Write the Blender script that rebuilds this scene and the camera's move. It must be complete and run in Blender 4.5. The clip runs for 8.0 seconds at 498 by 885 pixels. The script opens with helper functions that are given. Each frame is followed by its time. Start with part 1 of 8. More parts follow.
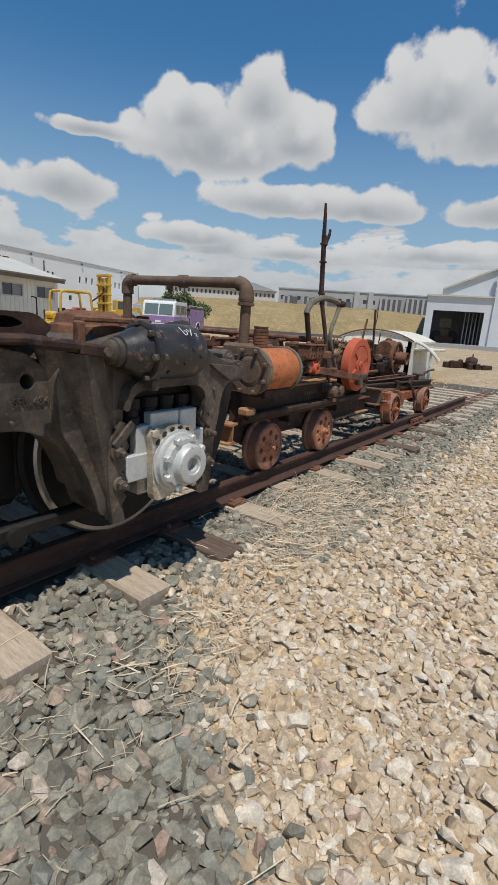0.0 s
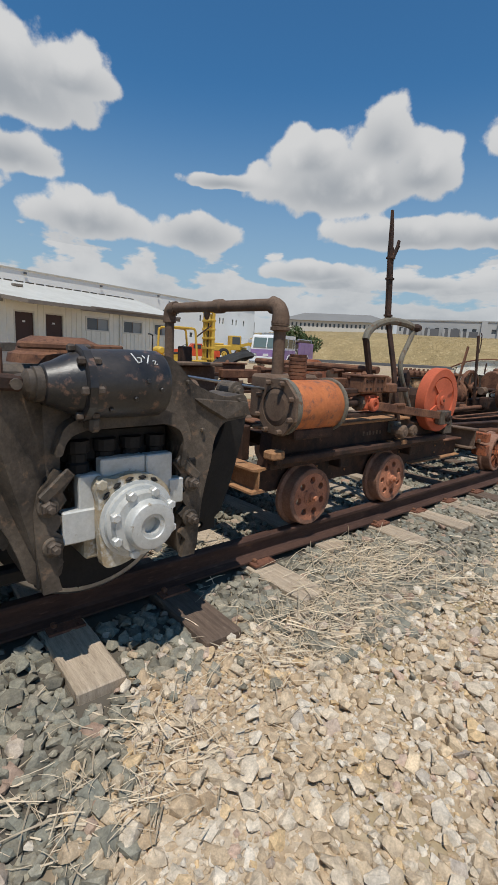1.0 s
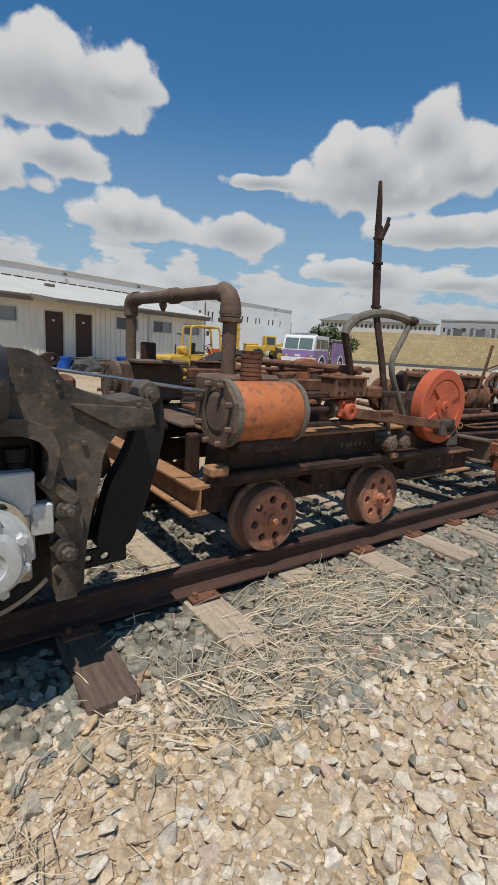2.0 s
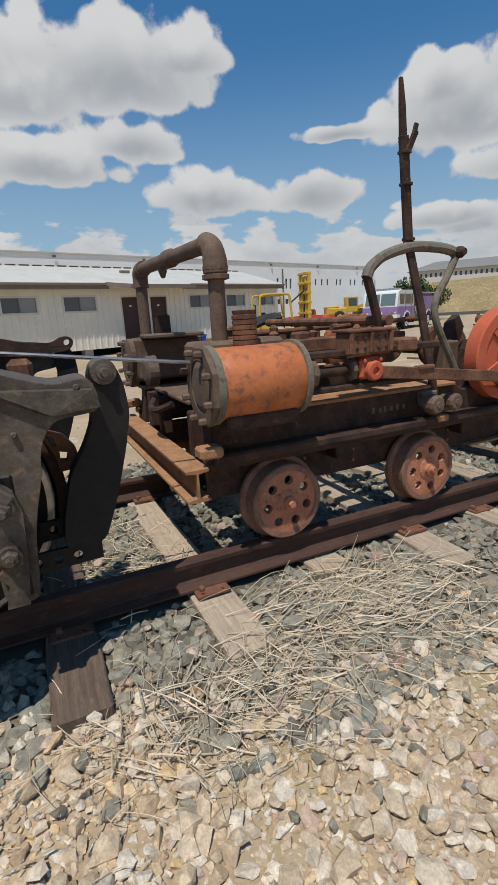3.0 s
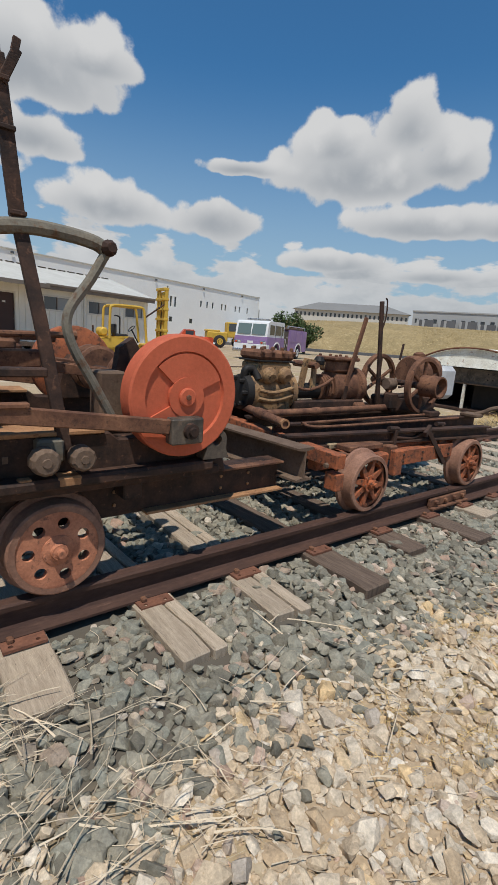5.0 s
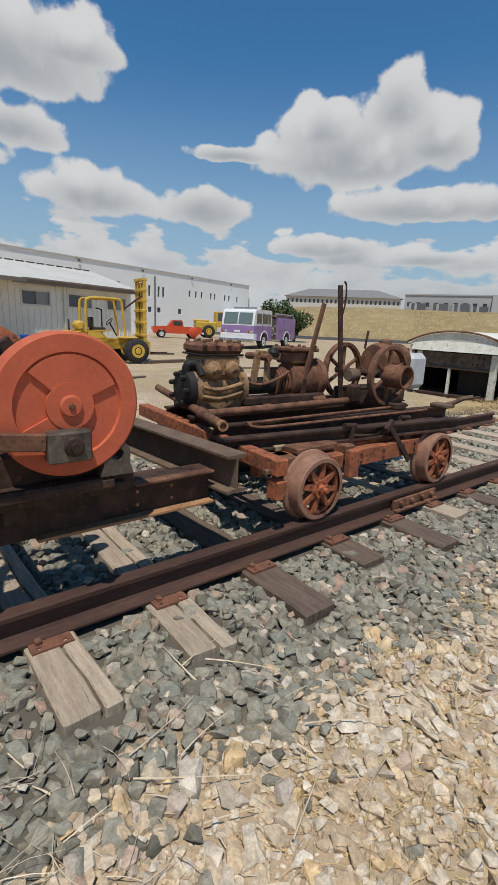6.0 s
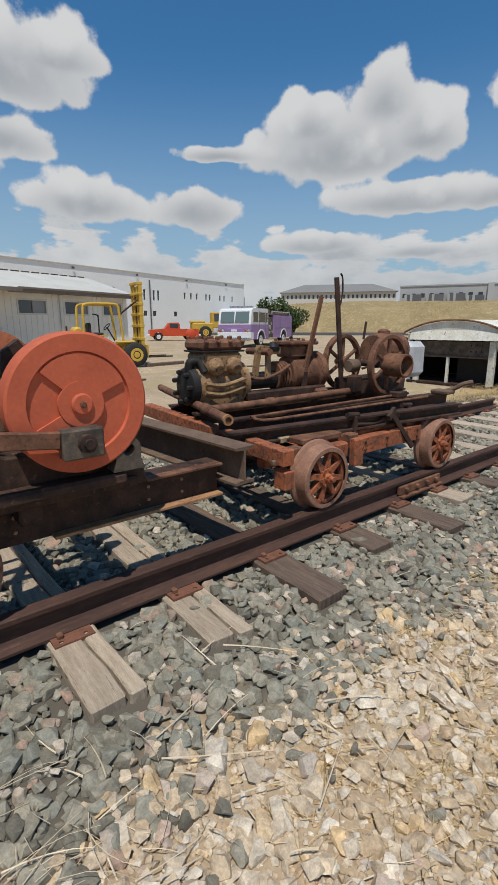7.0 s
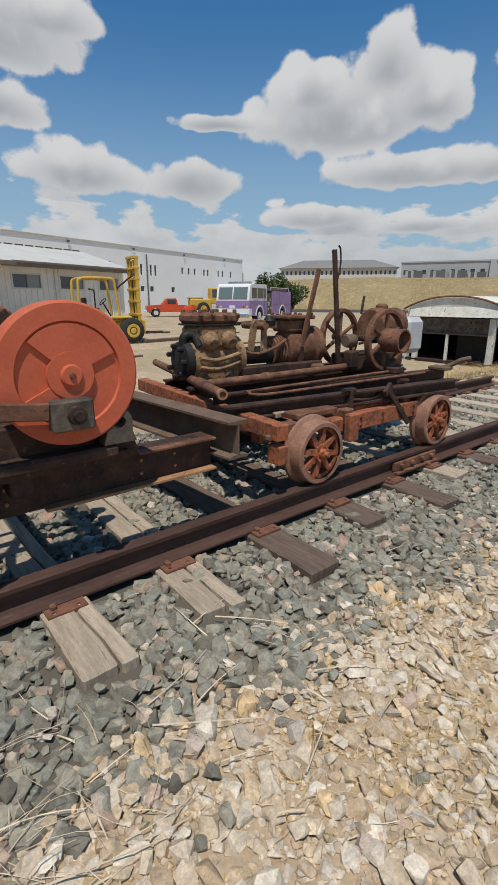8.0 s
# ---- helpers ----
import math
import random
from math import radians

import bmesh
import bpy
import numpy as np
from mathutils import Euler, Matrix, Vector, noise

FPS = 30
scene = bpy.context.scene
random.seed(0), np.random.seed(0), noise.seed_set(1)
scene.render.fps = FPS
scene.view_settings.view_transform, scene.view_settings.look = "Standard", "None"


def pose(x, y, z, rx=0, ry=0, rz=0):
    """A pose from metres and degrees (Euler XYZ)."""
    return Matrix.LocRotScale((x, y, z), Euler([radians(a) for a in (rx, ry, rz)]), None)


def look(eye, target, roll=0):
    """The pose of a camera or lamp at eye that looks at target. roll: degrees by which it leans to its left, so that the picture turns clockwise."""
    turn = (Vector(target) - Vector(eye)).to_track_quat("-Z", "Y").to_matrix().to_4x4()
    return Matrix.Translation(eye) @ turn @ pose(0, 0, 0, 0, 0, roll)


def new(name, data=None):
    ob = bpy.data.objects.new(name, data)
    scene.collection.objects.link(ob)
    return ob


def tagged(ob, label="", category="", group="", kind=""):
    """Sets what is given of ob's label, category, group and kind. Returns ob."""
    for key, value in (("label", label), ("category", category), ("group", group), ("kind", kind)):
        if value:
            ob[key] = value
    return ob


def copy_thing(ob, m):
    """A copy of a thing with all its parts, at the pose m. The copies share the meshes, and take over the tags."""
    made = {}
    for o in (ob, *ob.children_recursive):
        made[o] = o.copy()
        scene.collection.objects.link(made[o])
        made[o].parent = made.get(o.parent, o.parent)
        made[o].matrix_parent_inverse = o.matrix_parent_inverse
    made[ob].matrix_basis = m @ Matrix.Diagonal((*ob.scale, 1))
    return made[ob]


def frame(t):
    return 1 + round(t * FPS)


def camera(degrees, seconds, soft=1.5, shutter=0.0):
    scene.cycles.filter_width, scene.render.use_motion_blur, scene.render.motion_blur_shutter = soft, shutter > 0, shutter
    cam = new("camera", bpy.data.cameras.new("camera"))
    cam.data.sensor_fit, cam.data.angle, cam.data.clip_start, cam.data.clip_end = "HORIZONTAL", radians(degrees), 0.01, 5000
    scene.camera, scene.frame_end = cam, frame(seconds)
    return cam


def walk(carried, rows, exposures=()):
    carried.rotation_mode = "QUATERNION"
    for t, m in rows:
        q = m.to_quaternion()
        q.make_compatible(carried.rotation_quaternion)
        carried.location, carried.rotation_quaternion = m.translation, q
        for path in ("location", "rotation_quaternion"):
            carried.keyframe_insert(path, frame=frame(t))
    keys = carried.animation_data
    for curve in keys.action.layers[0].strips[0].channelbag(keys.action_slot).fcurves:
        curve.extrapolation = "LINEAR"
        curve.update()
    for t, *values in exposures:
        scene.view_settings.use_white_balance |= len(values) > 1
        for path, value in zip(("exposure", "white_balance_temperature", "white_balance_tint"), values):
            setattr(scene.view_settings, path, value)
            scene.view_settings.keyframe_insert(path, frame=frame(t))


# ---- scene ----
from mathutils.geometry import tessellate_polygon

cam = camera(55.6, 8.0, soft=1.1)
PATH = [
    (0, (-3.432, -2.248, 1.452), (-1.853, -1.124, 0.96), 4.0),
    (0.5, (-2.982, -2.283, 1.453), (-1.629, -0.864, 1.055), 2.3),
    (1, (-2.558, -2.29, 1.445), (-1.285, -0.796, 1.057), 3.0),
    (1.2, (-2.38, -2.248, 1.443), (-1.067, -0.79, 1.053), 5.0),
    (2.3, (-1.632, -2.218, 1.444), (-0.64, -0.535, 1.015), 2.7),
    (2.5, (-1.534, -2.162, 1.433), (-0.655, -0.427, 0.966), 1.9),
    (3, (-1.195, -2.174, 1.395), (-0.394, -0.416, 0.879), -3.2),
    (3.5, (-0.781, -2.227, 1.409), (0.146, -0.534, 0.886), -2.0),
    (4, (-0.352, -2.08, 1.419), (0.773, -0.526, 0.854), 2.4),
    (4.5, (0.051, -2.076, 1.4), (1.189, -0.493, 0.956), 5.5),
    (5, (0.453, -2.044, 1.371), (1.678, -0.523, 0.938), 4.2),
    (5.2, (0.611, -1.988, 1.356), (1.871, -0.51, 0.882), 4.0),
    (6.3, (1.02, -2.025, 1.424), (2.244, -0.511, 0.965), 1.8),
    (6.5, (1.017, -2.04, 1.401), (2.245, -0.524, 0.958), 1.3),
    (7, (0.933, -2.032, 1.382), (2.159, -0.526, 0.903), -0.2),
    (7.5, (0.913, -2.039, 1.377), (2.136, -0.54, 0.867), -0.1),
    (8, (0.961, -2.038, 1.356), (2.177, -0.556, 0.788), 0.1),
]
walk(cam, [(t, look(eye, target, roll)) for t, eye, target, roll in PATH])

# ---- world, sun, exposure ----
SUN_FROM = Vector((-0.28, -0.30, 1.0)).normalized()
world = bpy.data.worlds.new("sky")
scene.world = world
world.use_nodes = True
WT = world.node_tree
WT.nodes.clear()


def wmath(op, a, b=None, c=None, clamp=False):
    nd = WT.nodes.new("ShaderNodeMath")
    nd.operation, nd.use_clamp = op, clamp
    for i, v in enumerate((a, b, c)):
        if v is None:
            continue
        if isinstance(v, (int, float)):
            nd.inputs[i].default_value = v
        else:
            WT.links.new(v, nd.inputs[i])
    return nd.outputs[0]


def wnoise(vec, scale, detail, rough):
    nd = WT.nodes.new("ShaderNodeTexNoise")
    nd.inputs["Scale"].default_value = scale
    nd.inputs["Detail"].default_value = detail
    nd.inputs["Roughness"].default_value = rough
    WT.links.new(vec, nd.inputs["Vector"])
    return nd.outputs[0]


def wramp(fac, a, b, lo, hi):
    nd = WT.nodes.new("ShaderNodeMapRange")
    nd.interpolation_type = "SMOOTHSTEP"
    WT.links.new(fac, nd.inputs[0])
    for i, v in enumerate((a, b, lo, hi)):
        nd.inputs[i + 1].default_value = v
    return nd.outputs[0]


def wmix(fac, a, b):
    nd = WT.nodes.new("ShaderNodeMix")
    nd.data_type = "RGBA"
    WT.links.new(fac, nd.inputs[0])
    for i, v in ((6, a), (7, b)):
        if isinstance(v, tuple):
            nd.inputs[i].default_value = (*v, 1)
        else:
            WT.links.new(v, nd.inputs[i])
    return nd.outputs[2]


def build_sky():
    sky = WT.nodes.new("ShaderNodeTexSky")
    sky.sky_type, sky.sun_disc = "NISHITA", False
    sky.sun_elevation = math.asin(SUN_FROM.z)
    sky.sun_rotation = math.atan2(SUN_FROM.x, SUN_FROM.y)
    sky.air_density, sky.dust_density, sky.ozone_density = 1.0, 0.4, 2.6
    tint = WT.nodes.new("ShaderNodeMix")
    tint.data_type, tint.blend_type = "RGBA", "MULTIPLY"
    tint.inputs[0].default_value = 1.0
    tint.inputs[7].default_value = (0.76, 1.58, 1.98, 1)
    WT.links.new(sky.outputs[0], tint.inputs[6])
    co = WT.nodes.new("ShaderNodeTexCoord").outputs["Generated"]
    sep = WT.nodes.new("ShaderNodeSeparateXYZ")
    WT.links.new(co, sep.inputs[0])
    az = wmath("MULTIPLY", wmath("ARCTAN2", sep.outputs[0], sep.outputs[1]), 180 / math.pi)
    el = wmath("MULTIPLY", wmath("ARCSINE", sep.outputs[2]), 180 / math.pi)
    puff = wnoise(co, 17, 7, 0.55)
    curl = wnoise(co, 6.5, 3, 0.5)
    lobes = None
    for size, weight in ((12, 0.95), (27, 0.62)):
        cells = WT.nodes.new("ShaderNodeTexVoronoi")
        cells.feature = "SMOOTH_F1"
        cells.inputs["Scale"].default_value, cells.inputs["Smoothness"].default_value = size, 0.35
        WT.links.new(co, cells.inputs["Vector"])
        lobe = wmath("MULTIPLY", wmath("SUBTRACT", 0.36, cells.outputs["Distance"]), weight)
        lobes = lobe if lobes is None else wmath("ADD", lobes, lobe)
    wob = wmath("ADD", wmath("MULTIPLY", wmath("SUBTRACT", puff, 0.5), 0.8), wmath("MULTIPLY", wmath("SUBTRACT", curl, 0.5), 1.0))
    wob = wmath("ADD", wob, lobes)
    field, heft, lift = None, None, None
    for a0, e0, wa, he in CLOUDS:
        da = wmath("DIVIDE", wmath("SUBTRACT", az, a0), wa)
        de = wmath("DIVIDE", wmath("SUBTRACT", el, e0), he)
        # clouds have flat undersides: the lower half falls off twice as fast
        dd = wmath("ADD", wmath("MULTIPLY", wmath("MINIMUM", de, 0.0), 1.9), wmath("MAXIMUM", de, 0.0))
        f = wmath("SUBTRACT", 1.0, wmath("SQRT", wmath("ADD", wmath("MULTIPLY", da, da), wmath("MULTIPLY", dd, dd))))
        w = wmath("POWER", wmath("MAXIMUM", wmath("ADD", f, 0.45), 0.0), 2.0)
        wl = wmath("MULTIPLY", w, wmath("SUBTRACT", de, wmath("MULTIPLY", f, 0.35)))
        field = f if field is None else wmath("SMOOTH_MAX", f, field, 0.25)
        heft = w if heft is None else wmath("ADD", heft, w)
        lift = wl if lift is None else wmath("ADD", lift, wl)
    lift = wmath("DIVIDE", lift, wmath("ADD", heft, 0.001))
    fine = wnoise(co, 46, 5, 0.6)
    ragged = wmath("ADD", wob, wmath("MULTIPLY", wmath("SUBTRACT", fine, 0.5), 0.55))
    # rows of small cumulus low over the horizon
    rows = WT.nodes.new("ShaderNodeCombineXYZ")
    WT.links.new(wmath("MULTIPLY", az, 0.17), rows.inputs[0])
    WT.links.new(wmath("MULTIPLY", el, 0.42), rows.inputs[1])
    low = wmath("MULTIPLY", wmath("SUBTRACT", wnoise(rows.outputs[0], 1.0, 6, 0.55), 0.5), 3.4)
    low = wmath("ADD", low, wmath("ADD", wramp(el, 4.0, 16.0, 0.72, -0.95), wmath("MULTIPLY", lobes, 0.6)))
    full = wmath("SMOOTH_MAX", wmath("ADD", wmath("MULTIPLY", field, 1.75), ragged), low, 0.15)
    mask = wramp(full, -0.16, 0.16, 0.0, 1.0)
    thick = wramp(full, 0.05, 1.1, 0.0, 1.0)
    crest = wramp(wmath("ADD", lift, wmath("MULTIPLY", ragged, 0.75)), -0.75, 0.55, 0.0, 1.0)
    shade = wmath("MULTIPLY", wmath("SUBTRACT", 1.0, crest), wmath("ADD", 0.45, wmath("MULTIPLY", thick, 0.55)))
    cloud = wmix(shade, (11.8, 11.9, 12.0), (6.7, 7.2, 7.8))
    # haze along the horizon
    haze = wramp(el, -2.0, 27.0, 0.93, 0.0)
    hazed = wmix(haze, tint.outputs[2], (6.6, 8.5, 9.9))
    veil = wramp(el, 0.0, 12.0, 0.45, 0.0)
    total = wmix(mask, hazed, wmix(veil, cloud, (8.6, 9.6, 10.3)))
    bg = WT.nodes.new("ShaderNodeBackground")
    bg.inputs[1].default_value = 0.054
    WT.links.new(total, bg.inputs[0])
    out = WT.nodes.new("ShaderNodeOutputWorld")
    WT.links.new(bg.outputs[0], out.inputs[0])


# azimuth from +y towards +x, height, half width, half height, in degrees
CLOUDS = [
    (49, 17, 11.5, 5), (53.5, 21, 4.8, 4.8), (36, 17.3, 5.5, 1.3), (57.5, 18, 4.8, 4.6), (46, 19.5, 5.5, 3.6),
    (13, 22.5, 13, 6), (3, 21.5, 9, 6), (20, 24, 6, 3),
    (14, 17.2, 6, 3), (5, 15.2, 9, 3.2), (-6, 14, 8, 3),
    (21.5, 12.3, 7, 3.2), (33.5, 12, 5.5, 3.4), 
    (47, 8.6, 7, 1.9), (57, 12.5, 12, 2.6), (66, 12.2, 8, 2.4), (58, 7.6, 6, 1.3),
    (71.5, 21, 7.5, 6.5), (78, 19, 9, 6), (80, 12, 8, 2.6), (74, 8, 9, 1.6),
    (-14, 8, 13, 2.4), 
    (105, 17, 12, 5), (-35, 18, 12, 5), (150, 15, 12, 4), (-110, 16, 14, 5),
]
build_sky()
sun_data = bpy.data.lights.new("sun", "SUN")
sun_data.energy, sun_data.angle, sun_data.color = 3.9, radians(0.55), (1.0, 0.955, 0.88)
sun = new("sun", sun_data)
sun.matrix_world = look(tuple(SUN_FROM * 40), (0, 0, 0))


# ---- materials ----
def surf(name, c1, c2, c3=None, scale=6.0, fine=70.0, rough=0.8, metal=0.0, bump=0.35, lo=0.35, hi=0.65, spot=0.6, each=0.0, stretch=(1, 1, 1), spec=0.28):
    """Two colours mixed by a broad noise, a third in spots by a fine one; relief from the fine noise. each: brightness change from piece to piece."""
    m = bpy.data.materials.new(name)
    m.use_nodes = True
    nt = m.node_tree
    b = nt.nodes["Principled BSDF"]
    b.inputs["Metallic"].default_value = metal
    b.inputs["Specular IOR Level"].default_value = spec
    geo = nt.nodes.new("ShaderNodeNewGeometry")
    mp = nt.nodes.new("ShaderNodeMapping")
    mp.inputs["Scale"].default_value = stretch
    nt.links.new(geo.outputs["Position"], mp.inputs["Vector"])

    def tex(s, d):
        t = nt.nodes.new("ShaderNodeTexNoise")
        t.inputs["Scale"].default_value, t.inputs["Detail"].default_value, t.inputs["Roughness"].default_value = s, d, 0.65
        nt.links.new(mp.outputs[0], t.inputs["Vector"])
        return t.outputs[0]

    def ranged(v, a, z, p=0.0, q=1.0):
        r = nt.nodes.new("ShaderNodeMapRange")
        nt.links.new(v, r.inputs[0])
        for i, w in enumerate((a, z, p, q)):
            r.inputs[i + 1].default_value = w
        return r.outputs[0]

    def mix(f, a, z, mode="MIX"):
        x = nt.nodes.new("ShaderNodeMix")
        x.data_type, x.blend_type = "RGBA", mode
        if isinstance(f, float):
            x.inputs[0].default_value = f
        else:
            nt.links.new(f, x.inputs[0])
        for i, w in ((6, a), (7, z)):
            if isinstance(w, tuple):
                x.inputs[i].default_value = (*w, 1)
            else:
                nt.links.new(w, x.inputs[i])
        return x.outputs[2]

    big, small = tex(scale, 5), tex(fine, 4)
    col = mix(ranged(big, lo, hi), c1, c2)
    if c3:
        mid = tex(scale * 3.3, 6)
        col = mix(ranged(mid, spot, spot + 0.12), col, c3)
    amp = min(0.2, 0.015 + bump * 0.5)
    grain = ranged(small, 0.3, 0.7, 1 - amp, 1 + amp * 0.85)
    g = nt.nodes.new("ShaderNodeCombineColor")
    for i in range(3):
        nt.links.new(grain, g.inputs[i])
    col = mix(1.0, col, g.outputs[0], "MULTIPLY")
    if each:
        isl = ranged(geo.outputs["Random Per Island"], 0, 1, 1 - each, 1 + each)
        oi = nt.nodes.new("ShaderNodeObjectInfo")
        ob = ranged(oi.outputs["Random"], 0, 1, 1 - each * 0.6, 1 + each * 0.6)
        mu = nt.nodes.new("ShaderNodeMath")
        mu.operation = "MULTIPLY"
        nt.links.new(isl, mu.inputs[0])
        nt.links.new(ob, mu.inputs[1])
        h = nt.nodes.new("ShaderNodeCombineColor")
        for i in range(3):
            nt.links.new(mu.outputs[0], h.inputs[i])
        col = mix(1.0, col, h.outputs[0], "MULTIPLY")
    nt.links.new(col, b.inputs["Base Color"])
    nt.links.new(ranged(big, 0.3, 0.7, max(rough - 0.1, 0.05), min(rough + 0.1, 1)), b.inputs["Roughness"])
    if bump:
        bp = nt.nodes.new("ShaderNodeBump")
        bp.inputs["Strength"].default_value, bp.inputs["Distance"].default_value = bump, 0.4 / fine
        nt.links.new(small, bp.inputs["Height"])
        nt.links.new(bp.outputs[0], b.inputs["Normal"])
    return m


def stone_mat(name, stops, each_fine=40):
    """Stones whose colour is drawn for each piece from a ramp of (place, colour)."""
    m = surf(name, (0.66, 0.66, 0.66), (1.08, 1.07, 1.05), (0.8, 0.74, 0.62), scale=28, fine=130, rough=0.92, bump=0.6, spec=0.25)
    nt = m.node_tree
    b = nt.nodes["Principled BSDF"]
    old = b.inputs["Base Color"].links[0].from_socket
    geo = nt.nodes.new("ShaderNodeNewGeometry")
    oi = nt.nodes.new("ShaderNodeObjectInfo")
    ad = nt.nodes.new("ShaderNodeMath")
    ad.operation = "ADD"
    nt.links.new(geo.outputs["Random Per Island"], ad.inputs[0])
    nt.links.new(oi.outputs["Random"], ad.inputs[1])
    fr = nt.nodes.new("ShaderNodeMath")
    fr.operation = "FRACT"
    nt.links.new(ad.outputs[0], fr.inputs[0])
    cr = nt.nodes.new("ShaderNodeValToRGB")
    el = cr.color_ramp.elements
    el[0].position, el[0].color = stops[0][0], (*stops[0][1], 1)
    el[1].position, el[1].color = stops[-1][0], (*stops[-1][1], 1)
    for p, c in stops[1:-1]:
        el.new(p).color = (*c, 1)
    nt.links.new(fr.outputs[0], cr.inputs[0])
    x = nt.nodes.new("ShaderNodeMix")
    x.data_type, x.blend_type = "RGBA", "MULTIPLY"
    x.inputs[0].default_value = 1.0
    nt.links.new(cr.outputs[0], x.inputs[6])
    nt.links.new(old, x.inputs[7])
    nt.links.new(x.outputs[2], b.inputs["Base Color"])
    return m


def glass_mat(name, tint, rough=0.08):
    m = bpy.data.materials.new(name)
    m.use_nodes = True
    b = m.node_tree.nodes["Principled BSDF"]
    b.inputs["Base Color"].default_value = (*tint, 1)
    b.inputs["Roughness"].default_value = rough
    b.inputs["Specular IOR Level"].default_value = 0.8
    return m


RUST = surf("rusty steel", (0.10, 0.045, 0.028), (0.23, 0.11, 0.062), (0.05, 0.028, 0.02), scale=9, rough=0.85, spot=0.57)
RUST_DARK = surf("dark rusty iron", (0.022, 0.014, 0.011), (0.082, 0.043, 0.029), (0.17, 0.083, 0.05), scale=8, rough=0.75, spot=0.6)
RUST_TAN = surf("tan rusted flange", (0.40, 0.215, 0.105), (0.28, 0.14, 0.07), (0.15, 0.075, 0.042), scale=9, rough=0.9)
RUST_PIPE = surf("weathered brown pipe", (0.115, 0.072, 0.048), (0.17, 0.115, 0.08), (0.075, 0.04, 0.028), scale=8, rough=0.8)
ORANGE = surf("faded orange paint", (0.54, 0.18, 0.062), (0.41, 0.125, 0.048), (0.23, 0.10, 0.062), scale=5, fine=50, rough=0.6, spot=0.525, bump=0.2)
ORANGE_RED = surf("orange red primer", (0.55, 0.125, 0.06), (0.47, 0.105, 0.05), (0.33, 0.085, 0.045), scale=4, fine=60, rough=0.7, spot=0.67, bump=0.15)
ORANGE_WORN = surf("worn orange paint on rust", (0.42, 0.125, 0.05), (0.20, 0.075, 0.042), (0.10, 0.05, 0.032), scale=9, fine=45, rough=0.85, spot=0.52)
WHEEL_FACE = surf("rusty orange wheel face", (0.54, 0.225, 0.125), (0.38, 0.15, 0.085), (0.17, 0.08, 0.052), scale=8, rough=0.85, spot=0.57)
TREAD = surf("brown rusted tread", (0.33, 0.175, 0.115), (0.22, 0.112, 0.074), scale=10, rough=0.75)
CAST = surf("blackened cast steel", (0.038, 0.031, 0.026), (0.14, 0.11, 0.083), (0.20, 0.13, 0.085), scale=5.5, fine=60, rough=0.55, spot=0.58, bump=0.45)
# greasy iron; base colour darkened further to deepen the parts in shade
CAST_BLACK = surf("greasy black iron deepened for shade", (0.009, 0.008, 0.008), (0.022, 0.019, 0.017), scale=6, rough=0.6)
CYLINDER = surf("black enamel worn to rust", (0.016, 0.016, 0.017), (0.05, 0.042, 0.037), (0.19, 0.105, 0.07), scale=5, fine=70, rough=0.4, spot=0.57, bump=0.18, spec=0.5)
ALU = surf("silver painted casting", (0.50, 0.50, 0.47), (0.60, 0.60, 0.58), (0.30, 0.24, 0.16), scale=9, rough=0.5, metal=0.25, spot=0.62, bump=0.15)
ALU_DIRTY = surf("oil stained silver plate", (0.52, 0.47, 0.37), (0.34, 0.24, 0.13), (0.60, 0.58, 0.54), scale=7, rough=0.55, metal=0.15, spot=0.53, bump=0.15)
SHINY = surf("polished steel", (0.5, 0.49, 0.47), (0.4, 0.38, 0.36), scale=20, rough=0.35, metal=0.9, bump=0.05)
BOLT = surf("brown bolt steel", (0.065, 0.05, 0.04), (0.14, 0.11, 0.088), scale=30, rough=0.6, metal=0.3)
GREENISH = surf("weathered grey green iron", (0.135, 0.125, 0.10), (0.19, 0.165, 0.125), (0.13, 0.075, 0.045), scale=7, rough=0.75, spot=0.53)
ENGINE = surf("oily tan engine casting", (0.38, 0.23, 0.11), (0.20, 0.115, 0.062), (0.05, 0.034, 0.024), scale=9, rough=0.6, spot=0.54)
RAIL = surf("rusted rail steel", (0.085, 0.044, 0.031), (0.055, 0.029, 0.022), (0.125, 0.07, 0.05), scale=8, rough=0.75, stretch=(0.25, 1, 1))
PLATE = surf("rust orange tie plate", (0.215, 0.092, 0.055), (0.14, 0.064, 0.042), scale=12, rough=0.9)
WOOD = surf("weathered sleeper wood", (0.46, 0.37, 0.275), (0.33, 0.26, 0.19), (0.12, 0.09, 0.068), scale=7, fine=60, rough=0.95, stretch=(6, 0.5, 1), bump=0.7, each=0.15)
WOOD_DARK = surf("dark creosoted sleeper wood", (0.17, 0.12, 0.088), (0.10, 0.07, 0.053), (0.22, 0.165, 0.125), scale=7, fine=60, rough=0.9, stretch=(6, 0.5, 1), bump=0.6)
PLANK = surf("pale timber", (0.42, 0.31, 0.19), (0.33, 0.23, 0.13), scale=6, fine=50, rough=0.9, stretch=(1, 6, 1))
DARK_STONE = stone_mat("grey ballast stone", [(0.0, (0.165, 0.15, 0.118)), (0.2, (0.25, 0.228, 0.175)), (0.45, (0.35, 0.315, 0.242)), (0.7, (0.24, 0.238, 0.195)), (0.88, (0.33, 0.30, 0.235)), (0.95, (0.40, 0.27, 0.20)), (1.0, (0.60, 0.53, 0.43))])
